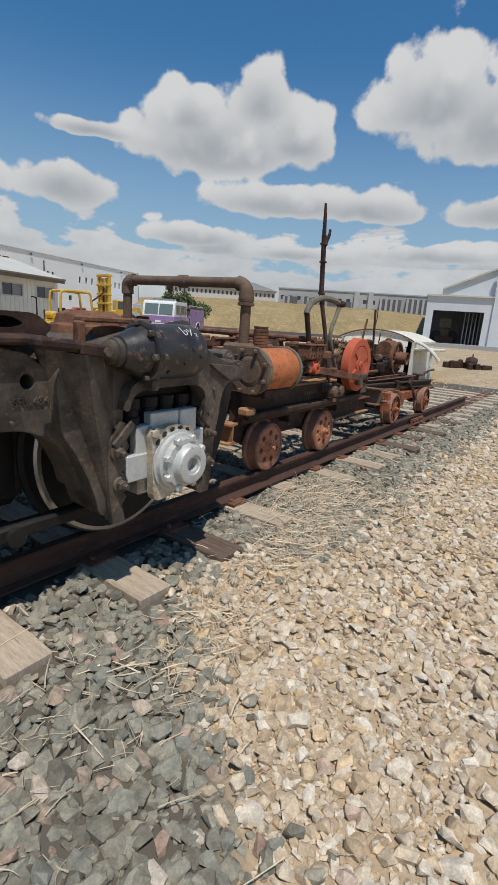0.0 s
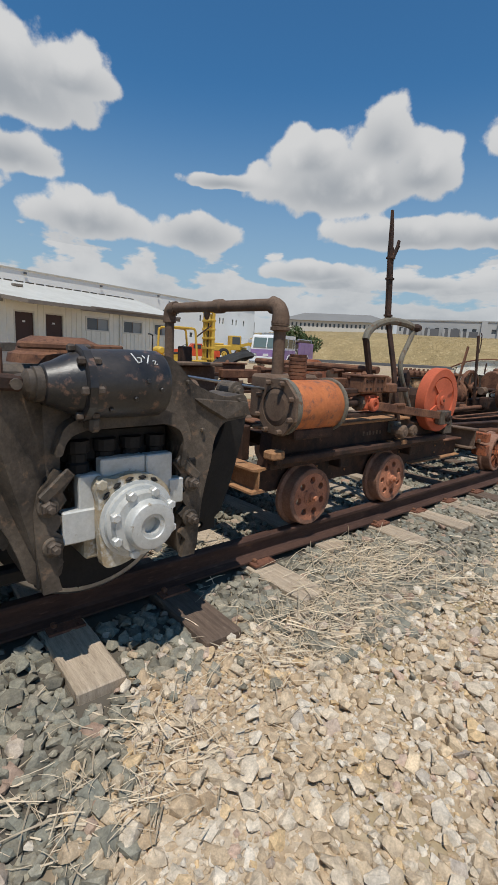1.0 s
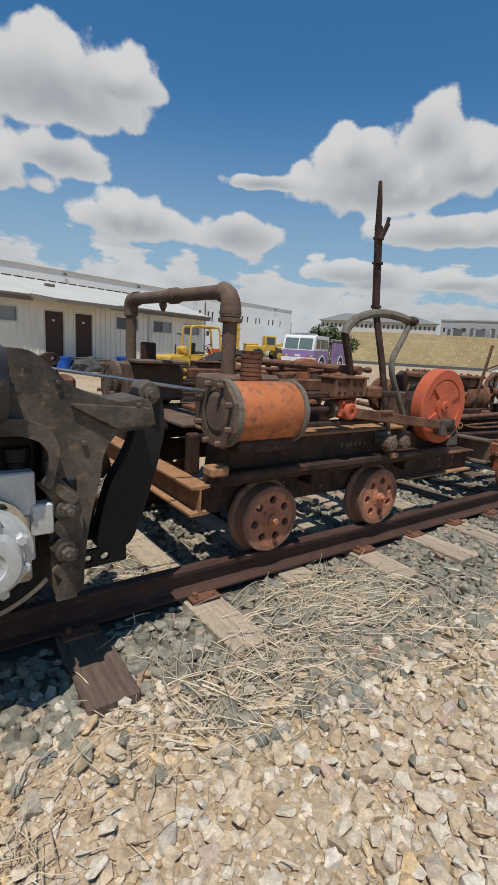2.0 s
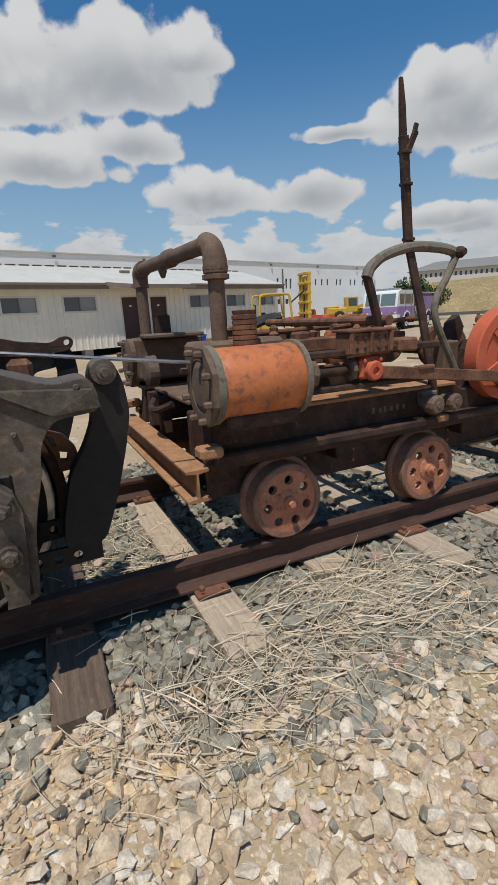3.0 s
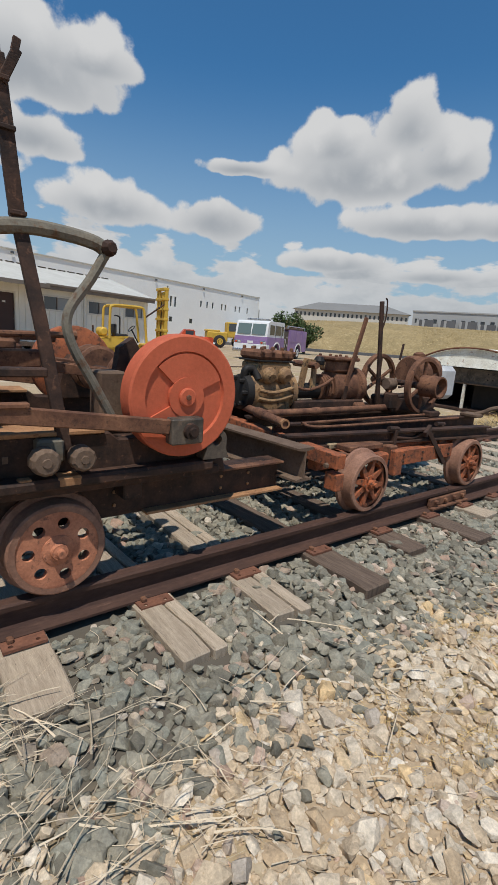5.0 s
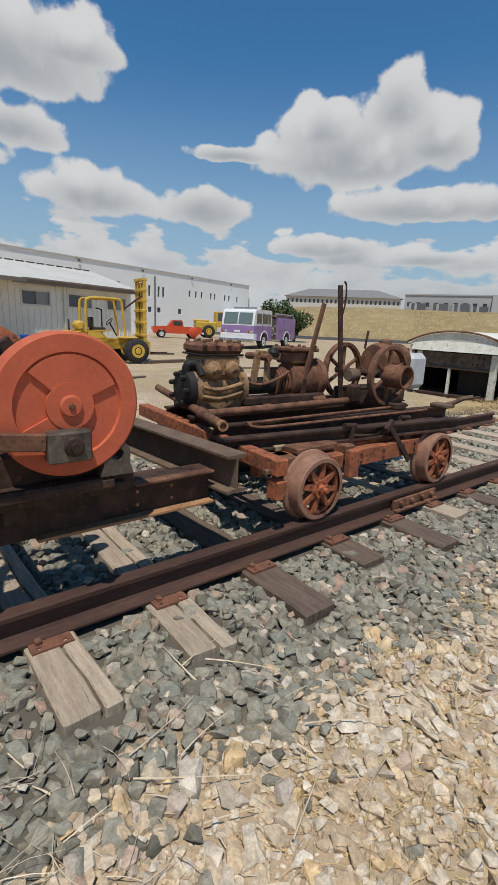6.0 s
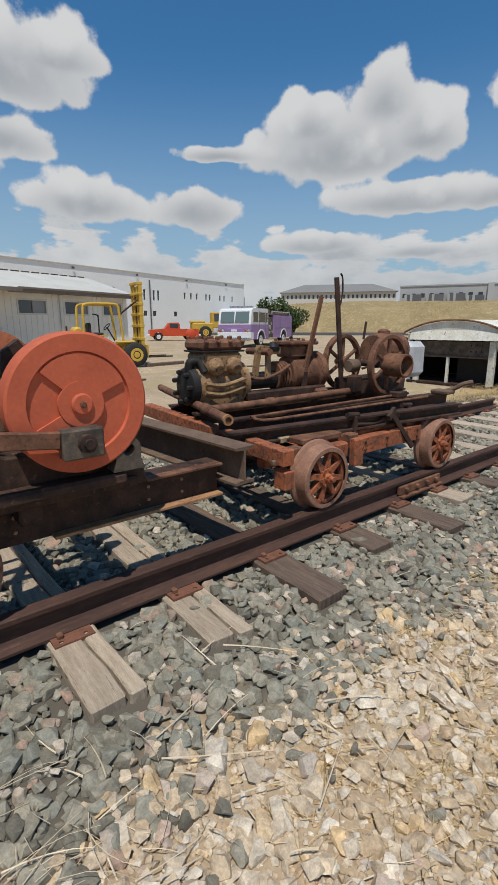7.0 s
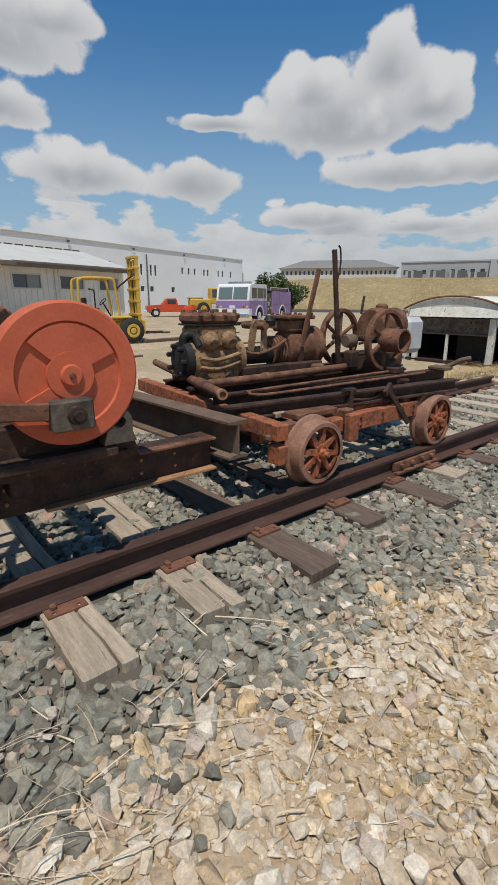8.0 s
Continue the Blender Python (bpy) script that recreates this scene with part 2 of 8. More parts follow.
PALE_STONE = stone_mat("pale limestone gravel", [(0.0, (0.49, 0.36, 0.23)), (0.3, (0.57, 0.45, 0.315)), (0.6, (0.63, 0.53, 0.405)), (0.82, (0.71, 0.625, 0.51)), (0.9, (0.68, 0.48, 0.26)), (0.965, (0.46, 0.40, 0.33)), (1.0, (0.58, 0.41, 0.31))])
STRAW = surf("dry straw", (0.68, 0.565, 0.41), (0.50, 0.40, 0.28), scale=12, fine=80, rough=0.9, each=0.3, bump=0)
STRAW_GOLD = surf("golden dry grass", (0.66, 0.47, 0.22), (0.52, 0.36, 0.15), scale=12, fine=80, rough=0.9, each=0.3, bump=0)
WHITE_METAL = surf("cream ribbed cladding", (0.80, 0.76, 0.66), (0.73, 0.69, 0.60), scale=1.5, fine=20, rough=0.6, bump=0.05)
ROOF_WHITE = surf("white metal roof", (0.57, 0.55, 0.49), (0.50, 0.48, 0.425), scale=0.8, fine=12, rough=0.5, bump=0.03)
TRIM_BROWN = surf("grey brown trim", (0.17, 0.14, 0.115), (0.22, 0.185, 0.15), scale=2, rough=0.7, bump=0.1)
TRIM_CREAM = surf("cream window trim", (0.66, 0.62, 0.54), (0.60, 0.56, 0.48), scale=3, rough=0.6, bump=0.05)
DOOR_BROWN = surf("dark brown door paint", (0.055, 0.030, 0.026), (0.07, 0.038, 0.032), scale=3, rough=0.5, bump=0.05)
WAREHOUSE = surf("white warehouse cladding", (0.86, 0.86, 0.83), (0.82, 0.82, 0.79), scale=0.3, fine=5, rough=0.6, bump=0.03)
SHED_WHITE = surf("blue white shed cladding", (0.62, 0.65, 0.68), (0.55, 0.58, 0.61), scale=0.3, fine=5, rough=0.6, bump=0.03)
GLASS = glass_mat("dark window glass", (0.045, 0.055, 0.06))
GLASS_PALE = glass_mat("pale green windscreen glass", (0.13, 0.17, 0.155))
GLASS_BLIND = glass_mat("window glass with drawn blind", (0.22, 0.23, 0.23), 0.2)
YELLOW = surf("faded yellow paint", (0.62, 0.40, 0.06), (0.52, 0.32, 0.05), (0.28, 0.15, 0.04), scale=3, fine=40, rough=0.55, spot=0.64, bump=0.1)
PURPLE = surf("lilac purple paint", (0.30, 0.19, 0.38), (0.26, 0.165, 0.34), scale=1.5, rough=0.4, bump=0.02)
CAB_WHITE = surf("white enamel paint", (0.74, 0.74, 0.73), (0.68, 0.68, 0.67), scale=2, rough=0.4, bump=0.02)
CHROME = surf("chrome trim", (0.62, 0.62, 0.62), (0.5, 0.5, 0.5), scale=8, rough=0.25, metal=0.9, bump=0)
TRUCK_RED = surf("red orange truck paint", (0.60, 0.085, 0.03), (0.50, 0.07, 0.028), scale=2, rough=0.4, bump=0.02)
RUBBER = surf("black rubber", (0.025, 0.024, 0.023), (0.045, 0.042, 0.04), scale=8, rough=0.9, bump=0.2)
WHITE_WORN = surf("white paint flaking to rust", (0.72, 0.71, 0.63), (0.60, 0.56, 0.46), (0.26, 0.13, 0.07), scale=3.2, fine=30, rough=0.7, spot=0.58)
TANK = surf("dull white plastic tank", (0.52, 0.53, 0.54), (0.42, 0.42, 0.42), scale=6, rough=0.5, bump=0.03)
BLUE = surf("bright blue plastic", (0.015, 0.12, 0.55), (0.02, 0.10, 0.42), scale=4, rough=0.5, bump=0.03)
TARP = surf("dark tarpaulin", (0.05, 0.05, 0.05), (0.11, 0.10, 0.09), scale=3, rough=0.8)
CONCRETE_FAR = surf("pale grey concrete facade", (0.40, 0.40, 0.39), (0.34, 0.34, 0.335), scale=0.05, fine=1, rough=0.8, bump=0)
STONE_FAR = surf("cream stone facade", (0.56, 0.53, 0.47), (0.50, 0.47, 0.41), scale=0.05, fine=1, rough=0.8, bump=0)
ROOF_FAR = surf("grey seam roof", (0.22, 0.215, 0.205), (0.19, 0.185, 0.175), scale=0.05, fine=1, rough=0.7, bump=0)
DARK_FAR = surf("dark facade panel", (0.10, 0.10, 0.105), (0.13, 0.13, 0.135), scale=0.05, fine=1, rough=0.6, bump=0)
LEAF = surf("dull green leaves", (0.045, 0.075, 0.024), (0.075, 0.105, 0.035), scale=1.5, fine=9, rough=0.7, each=0.35, bump=0)
BARK = surf("grey bark", (0.10, 0.08, 0.06), (0.15, 0.12, 0.09), scale=5, rough=0.9)
CHALK = surf("white chalk", (0.62, 0.62, 0.6), (0.55, 0.55, 0.53), scale=30, rough=0.95)


# ---- mesh helpers ----
def part(name, bm, material, parent=None, label="", smooth=False):
    me = bpy.data.meshes.new(name)
    if smooth:
        for f in bm.faces:
            f.smooth = True
        for e in bm.edges:
            if len(e.link_faces) == 2 and e.calc_face_angle(0) > 0.65:
                e.smooth = False
    bm.normal_update()
    bm.to_mesh(me)
    bm.free()
    me.materials.append(material)
    ob = new(name, me)
    ob.parent = parent
    if label:
        ob["label"] = label
    return ob


def thing(name, label, category, m=None, group="", kind=""):
    ob = new(name)
    ob.empty_display_size = 0.1
    if m is not None:
        ob.matrix_world = m
    return tagged(ob, label, category, group, kind)


def box(bm, x0, x1, y0, y1, z0, z1, bevel=0.0, m=None):
    vs = [bm.verts.new((x, y, z)) for x in (x0, x1) for y in (y0, y1) for z in (z0, z1)]
    fs = [bm.faces.new([vs[i] for i in q]) for q in ((0, 1, 3, 2), (4, 6, 7, 5), (0, 4, 5, 1), (2, 3, 7, 6), (0, 2, 6, 4), (1, 5, 7, 3))]
    if bevel:
        es = list({e for f in fs for e in f.edges})
        r = bmesh.ops.bevel(bm, geom=es, offset=bevel, segments=1, affect="EDGES")
        vs = list({v for f in r["faces"] for v in f.verts} | {v for v in vs if v.is_valid})
    if m is not None:
        bmesh.ops.transform(bm, matrix=m, verts=[v for v in vs if v.is_valid])
    return bm


def boxed(x0, x1, y0, y1, z0, z1, bevel=0.006, m=None):
    return box(bmesh.new(), x0, x1, y0, y1, z0, z1, bevel, m)


def axes(p0, p1):
    d = (Vector(p1) - Vector(p0)).normalized()
    u = d.cross(Vector((0, 0, 1)) if abs(d.z) < 0.9 else Vector((1, 0, 0))).normalized()
    return d, u, d.cross(u).normalized()


def lathe(bm, p0, p1, profile, seg=20, caps=True):
    """A turned body on the line p0 p1: profile rows of (place along it 0..1, radius)."""
    p0, p1 = Vector(p0), Vector(p1)
    _, u, w = axes(p0, p1)
    rings = []
    for f, r in profile:
        c = p0.lerp(p1, f)
        rings.append([bm.verts.new(c + (u * math.cos(a) + w * math.sin(a)) * r) for a in (2 * math.pi * i / seg for i in range(seg))])
    for a, b in zip(rings, rings[1:]):
        for i in range(seg):
            bm.faces.new((a[i], a[(i + 1) % seg], b[(i + 1) % seg], b[i]))
    if caps:
        bm.faces.new(rings[0][::-1])
        bm.faces.new(rings[-1])
    bmesh.ops.recalc_face_normals(bm, faces=bm.faces[:])
    return bm


def rod(bm, p0, p1, r, seg=12, r1=None):
    return lathe(bm, p0, p1, [(0, r), (1, r1 if r1 is not None else r)], seg)


def tube(bm, pts, r, seg=12, radii=None):
    """A bent pipe through the points."""
    pts = [Vector(p) for p in pts]
    u = None
    rings = []
    for i, p in enumerate(pts):
        d = (pts[min(i + 1, len(pts) - 1)] - pts[max(i - 1, 0)]).normalized()
        if u is None:
            u = d.cross(Vector((0, 0, 1)) if abs(d.z) < 0.9 else Vector((1, 0, 0))).normalized()
        else:
            u = (u - d * u.dot(d)).normalized()
        w = d.cross(u)
        rr = radii[i] if radii else r
        rings.append([bm.verts.new(p + (u * math.cos(a) + w * math.sin(a)) * rr) for a in (2 * math.pi * k / seg for k in range(seg))])
    for a, b in zip(rings, rings[1:]):
        for k in range(seg):
            bm.faces.new((a[k], a[(k + 1) % seg], b[(k + 1) % seg], b[k]))
    bm.faces.new(rings[0][::-1])
    bm.faces.new(rings[-1])
    bmesh.ops.recalc_face_normals(bm, faces=bm.faces[:])
    return bm


def smooth_path(pts, n=6):
    """Points of a smooth curve through pts."""
    pts = [Vector(p) for p in pts]
    out = []
    for i in range(len(pts) - 1):
        a, b, c, d = pts[max(i - 1, 0)], pts[i], pts[i + 1], pts[min(i + 2, len(pts) - 1)]
        for k in range(n):
            t = k / n
            out.append(0.5 * ((2 * b) + (c - a) * t + (2 * a - 5 * b + 4 * c - d) * t * t + (3 * b - a - 3 * c + d) * t ** 3))
    return out + [pts[-1]]


def slab(bm, loops, y0, y1, m=None):
    """A plate in the x-z plane from y0 to y1: the first loop is its outline, the rest are holes."""
    flat = [Vector((u, 0, v)) for lp in loops for u, v in lp]
    tris = tessellate_polygon([[Vector((u, v, 0)) for u, v in lp] for lp in loops])
    made = []
    rows = []
    for y in (y0, y1):
        rows.append([bm.verts.new((p.x, y, p.z)) for p in flat])
    made += rows[0] + rows[1]
    for k in (0, 1):
        for t in tris:
            try:
                bm.faces.new([rows[k][i] for i in t])
            except ValueError:
                pass
    s = 0
    for lp in loops:
        k = len(lp)
        for i in range(k):
            a, b = s + i, s + (i + 1) % k
            bm.faces.new((rows[0][a], rows[0][b], rows[1][b], rows[1][a]))
        s += k
    bmesh.ops.recalc_face_normals(bm, faces=bm.faces[:])
    if m is not None:
        bmesh.ops.transform(bm, matrix=m, verts=made)
    return bm


def ring_pts(cx, cz, r, n=24, a0=0.0):
    return [(cx + r * math.cos(a0 + 2 * math.pi * i / n), cz + r * math.sin(a0 + 2 * math.pi * i / n)) for i in range(n)]


def bolts(parent, spots, way, r=0.016, h=0.02, material=None, seg=6, name="bolt"):
    """Hexagon bolt heads, one part each, pointing along way."""
    w = Vector(way).normalized()
    bm = bmesh.new()
    lathe(bm, (0, 0, -0.004), (0, 0, h), [(0, r), (0.8, r), (1, r * 0.75)], seg)
    me = bpy.data.meshes.new(name)
    bm.to_mesh(me)
    bm.free()
    me.materials.append(material or BOLT)
    q = w.to_track_quat("Z", "Y").to_matrix().to_4x4()
    for s in spots:
        ob = new(name, me)
        ob.parent = parent
        ob.matrix_basis = Matrix.Translation(s) @ q
    return me


def ibeam(bm, p0, p1, h, w, tf=0.014, tw=0.012):
    """A rolled I-beam from p0 to p1 (centres of its top), h high, w wide."""
    p0, p1 = Vector(p0), Vector(p1)
    d = (p1 - p0).normalized()
    u = d.cross(Vector((0, 0, 1))).normalized()
    prof = [(-w / 2, 0), (w / 2, 0), (w / 2, -tf), (tw / 2, -tf * 1.6), (tw / 2, -h + tf * 1.6), (w / 2, -h + tf), (w / 2, -h), (-w / 2, -h), (-w / 2, -h + tf), (-tw / 2, -h + tf * 1.6), (-tw / 2, -tf * 1.6), (-w / 2, -tf)]
    rows = [[bm.verts.new(p + u * a + Vector((0, 0, b))) for a, b in prof] for p in (p0, p1)]
    k = len(prof)
    for i in range(k):
        bm.faces.new((rows[0][i], rows[0][(i + 1) % k], rows[1][(i + 1) % k], rows[1][i]))
    for r in rows:
        bm.faces.new(r)
    bmesh.ops.recalc_face_normals(bm, faces=bm.faces[:])
    return bm


def bar(bm, p0, p1, w, h, bevel=0.003):
    """A square bar between two points: w across, h in the upright plane."""
    p0, p1 = Vector(p0), Vector(p1)
    d, u, v = axes(p0, p1)
    m = Matrix((u, d, v)).transposed().to_4x4()
    m.translation = p0
    return box(bm, -w / 2, w / 2, 0, (p1 - p0).length, -h / 2, h / 2, bevel, m)


# ---- ground ----
def lerp_table(x, rows):
    for (a, u), (b, v) in zip(rows, rows[1:]):
        if x <= b:
            k = min(max((x - a) / (b - a), 0), 1)
            return u + (v - u) * k
    return rows[-1][1]


EDGE = [(-6, -2.5), (-4, -2.3), (-2.6, -1.75), (-2.05, -1.2), (-1.75, -0.62), (-1.3, -0.55), (-1.0, -0.62), (-0.8, -0.93), (-0.3, -0.97), (0.4, -1.0), (1, -0.98), (1.5, -0.95), (2.2, -0.9), (2.7, -0.97), (3.2, -1.05), (4, -1.0), (6, -0.9), (9, -0.8), (14, -0.7)]


def edge_at(x):
    """Where the grey ballast gives way to the pale gravel."""
    return lerp_table(x, EDGE) + 0.07 * math.sin(5.1 * x) + 0.05 * math.sin(11.3 * x + 1)


def ground_z(x, y):
    base = lerp_table(y, [(-3.0, -0.10), (-1.3, -0.09), (-0.75, -0.055), (-0.3, -0.03), (1.9, -0.03), (3.0, -0.10), (8, -0.06), (16, 0.0)])
    near = max(0, 1 - abs(y) / 12) * max(0, 1 - abs(x) / 30)
    return base + near * 0.02 * (noise.noise(Vector((x * 1.7, y * 1.7, 0))) + 0.5 * noise.noise(Vector((x * 5, y * 5, 3))))


def build_ground():
    xs = sorted({round(v, 3) for v in [*np.arange(-6, 14.01, 0.2), -9, -14, -22, -35, -60, -120, -300, -900, 16, 19, 23, 28, 35, 45, 60, 90, 150, 300, 900, 2500, -2500]})
    ys = sorted({round(v, 3) for v in [*np.arange(-4, 6.01, 0.2), -5, -7, -10, -15, -25, -50, -120, -400, -2500, 7, 8, 9, 10, 12, 14, 16, 18, 20, 24, 28, 34, 42, 55, 75, 110, 200, 400, 1000, 2500]})
    vs = [(x, y, ground_z(x, y)) for x in xs for y in ys]
    n = len(ys)
    fs = [(i * n + j, (i + 1) * n + j, (i + 1) * n + j + 1, i * n + j + 1) for i in range(len(xs) - 1) for j in range(n - 1)]
    me = bpy.data.meshes.new("ground")
    me.from_pydata(vs, [], fs)
    # grey under the ballast, pale by the path, trampled dry earth in the yard
    m = surf("dusty gravel yard", (0.46, 0.345, 0.225), (0.345, 0.26, 0.17), (0.53, 0.45, 0.35), scale=0.55, fine=45, rough=0.95, bump=0.6, spec=0.2, spot=0.56)
    nt = m.node_tree
    b = nt.nodes["Principled BSDF"]
    old = b.inputs["Base Color"].links[0].from_socket
    geo = nt.nodes.new("ShaderNodeNewGeometry")
    tn = nt.nodes.new("ShaderNodeTexNoise")
    tn.inputs["Scale"].default_value, tn.inputs["Detail"].default_value = 0.5, 5
    nt.links.new(geo.outputs["Position"], tn.inputs["Vector"])
    r1 = nt.nodes.new("ShaderNodeMapRange")
    for i, w in enumerate((0.52, 0.62, 0.0, 0.8)):
        r1.inputs[i + 1].default_value = w
    nt.links.new(tn.outputs[0], r1.inputs[0])
    x1 = nt.nodes.new("ShaderNodeMix")
    x1.data_type = "RGBA"
    nt.links.new(r1.outputs[0], x1.inputs[0])
    nt.links.new(old, x1.inputs[6])
    x1.inputs[7].default_value = (0.34, 0.27, 0.15, 1)
    at = nt.nodes.new("ShaderNodeAttribute")
    at.attribute_name = "bed"
    x2 = nt.nodes.new("ShaderNodeMix")
    x2.data_type = "RGBA"
    nt.links.new(at.outputs["Fac"], x2.inputs[0])
    nt.links.new(x1.outputs[2], x2.inputs[6])
    x2.inputs[7].default_value = (0.11, 0.095, 0.075, 1)
    nt.links.new(x2.outputs[2], b.inputs["Base Color"])
    me.materials.append(m)
    a = me.attributes.new("bed", "FLOAT", "POINT")
    a.data.foreach_set("value", [1.0 if -9 < x < 13 and edge_at(x) + 0.12 < y < 2.75 + 0.15 * math.sin(3 * x) else 0.0 for x, y, z in vs])
    ob = new("ground", me)
    return tagged(ob, "dusty pale gravel yard with dry earth patches", "ground", kind="structure")


ground = build_ground()


def stone_shapes(k, seed, flat=0.75):
    """Angular stones: hulls of random points, about one unit in radius."""
    rnd = random.Random(seed)
    out = []
    for _ in range(k):
        bm = bmesh.new()
        sx, sy, sz = rnd.uniform(0.85, 1.25), rnd.uniform(0.65, 0.95), rnd.uniform(0.5, 0.85) * flat / 0.75
        # a boxy or rounded lump with a few knocked-off corners
        power = rnd.uniform(2.2, 4.2)
        for _ in range(17):
            v = Vector((rnd.gauss(0, 1), rnd.gauss(0, 1), rnd.gauss(0, 1))).normalized()
            k = (abs(v.x) ** power + abs(v.y) ** power + abs(v.z) ** power) ** (-1 / power) * rnd.uniform(0.86, 1.04)
            bm.verts.new((v.x * k * sx, v.y * k * sy, v.z * k * sz))
        r = bmesh.ops.convex_hull(bm, input=bm.verts[:])
        bmesh.ops.delete(bm, geom=[g for g in r["geom_interior"] if isinstance(g, bmesh.types.BMVert)], context="VERTS")
        bmesh.ops.triangulate(bm, faces=bm.faces[:])
        bm.verts.index_update()
        out.append((np.array([v.co[:] for v in bm.verts]), np.array([[v.index for v in f.verts] for f in bm.faces])))
        bm.free()
    return out


def turn_matrix(rnd):
    a, b, c = rnd.uniform(0, 6.283), rnd.gauss(0, 0.35), rnd.gauss(0, 0.35)
    return np.array(Euler((b, c, a)).to_matrix())


def scatter(name, label, spots, shapes, material, seed, parts_in=None, piece="stone"):
    """Stones at (x, y, z, radius): the first 300 inside parts_in become pieces of their own, the rest one mesh of stuff."""
    rnd = random.Random(seed)
    vs, fs, k = [], [], 0
    single = []
    for x, y, z, r in spots:
        i = rnd.randrange(len(shapes))
        rot = turn_matrix(rnd)
        if parts_in and len(single) < 300 and parts_in[0] < x < parts_in[1] and parts_in[2] < y < parts_in[3]:
            single.append((i, rot, (x, y, z), r))
            continue
        v, f = shapes[i]
        vs.append((v * r) @ rot.T + (x, y, z))
        fs.append(f + k)
        k += len(v)
    va, fa = np.concatenate(vs), np.concatenate(fs)
    me = bpy.data.meshes.new(name)
    me.vertices.add(len(va))
    me.vertices.foreach_set("co", va.ravel())
    me.loops.add(fa.size)
    me.loops.foreach_set("vertex_index", fa.ravel())
    me.polygons.add(len(fa))
    me.polygons.foreach_set("loop_start", np.arange(0, fa.size, 3))
    me.update(calc_edges=True)
    me.shade_flat()
    me.materials.append(material)
    ob = tagged(new(name, me), label, name.replace("_", " "), kind="stuff")
    meshes = []
    for v, f in shapes:
        pm = bpy.data.meshes.new(piece)
        pm.from_pydata(v.tolist(), [], f.tolist())
        pm.materials.append(material)
        meshes.append(pm)
    for i, rot, p, r in single:
        o = new(piece, meshes[i])
        o.parent = ob
        m = Matrix(rot.tolist()).to_4x4() @ Matrix.Scale(r, 4)
        m.translation = p
        o.matrix_basis = m
    return ob


# ---- railway track ----
NEAR_Y, FAR_Y, RAIL_TOP = 0.02, 1.53, 0.175
SLEEPERS = [-8.2, -7.5, -6.8, -6.1, -5.4, -4.7, -4.0, -3.3, -2.55, -1.83, -1.2, -0.5, 0.2, 0.87, 1.49, 2.08, 2.7, 3.38, 4.05, 4.62, 5.2, 5.8, 6.4, 7.0, 7.6, 8.2, 8.8, 9.4, 10.0, 10.6]
NEAR_END = {-2.55: -0.58, -1.83: -0.57, -1.2: -0.6, -0.5: -0.57, 0.2: -0.2, 0.87: -0.49, 1.49: -0.56, 2.08: -0.53, 2.7: -0.58, 3.38: -0.40, 4.05: -0.56, 4.62: -0.33}


def build_rail(name, y, x0, x1):
    prof = [(-0.067, 0.018), (0.067, 0.018), (0.067, 0.03), (0.02, 0.045), (0.009, 0.06), (0.009, 0.13), (0.034, 0.142), (0.036, 0.165), (0.028, RAIL_TOP), (-0.028, RAIL_TOP), (-0.036, 0.165), (-0.034, 0.142), (-0.009, 0.13), (-0.009, 0.06), (-0.02, 0.045), (-0.067, 0.03)]
    bm = bmesh.new()
    xs = np.linspace(x0, x1, 30)
    rows = [[bm.verts.new((x, y + a, b)) for a, b in prof] for x in xs]
    for p, q in zip(rows, rows[1:]):
        for i in range(len(prof)):
            j = (i + 1) % len(prof)
            bm.faces.new((p[i], p[j], q[j], q[i]))
    bm.faces.new(rows[0])
    bm.faces.new(rows[-1])
    bmesh.ops.recalc_face_normals(bm, faces=bm.faces[:])
    ob = part(name, bm, RAIL)
    return tagged(ob, "brown rusted steel rail spiked to wooden sleepers", "rail", "rails of the track")


def build_sleeper(x, y0, dark, rnd):
    t = thing("railway_sleeper", ("dark creosoted" if dark else "weathered grey brown") + " wooden railway sleeper split with age", "sleeper", pose(x, 0, 0, 0, 0, rnd.uniform(-2.5, 2.5)), "sleepers under the track")
    top = 0.012 + rnd.uniform(-0.012, 0.006)
    bm = bmesh.new()
    split = rnd.uniform(-0.03, 0.04)
    cut = [(-0.11, split - 0.005, y0 + rnd.uniform(0, 0.03)), (split + 0.005, 0.11, y0)] if x in (1.49, 2.08, 5.2) else [(-0.11, 0.11, y0)]
    for a, b, e in cut:
        box(bm, a, b, e, 2.12, -0.16, top + rnd.uniform(-0.003, 0.003), 0.008)
    bmesh.ops.subdivide_edges(bm, edges=[e for e in bm.edges if e.calc_length() > 0.6], cuts=14)
    for v in bm.verts:
        v.co += Vector((noise.noise(v.co * 7 + Vector((x, 0, 0))), noise.noise(v.co * 6 + Vector((x, 5, 0))), 0.5 * noise.noise(v.co * 9 + Vector((x, 9, 0))))) * 0.012
    part("timber", bm, WOOD_DARK if dark else WOOD, t)
    return t


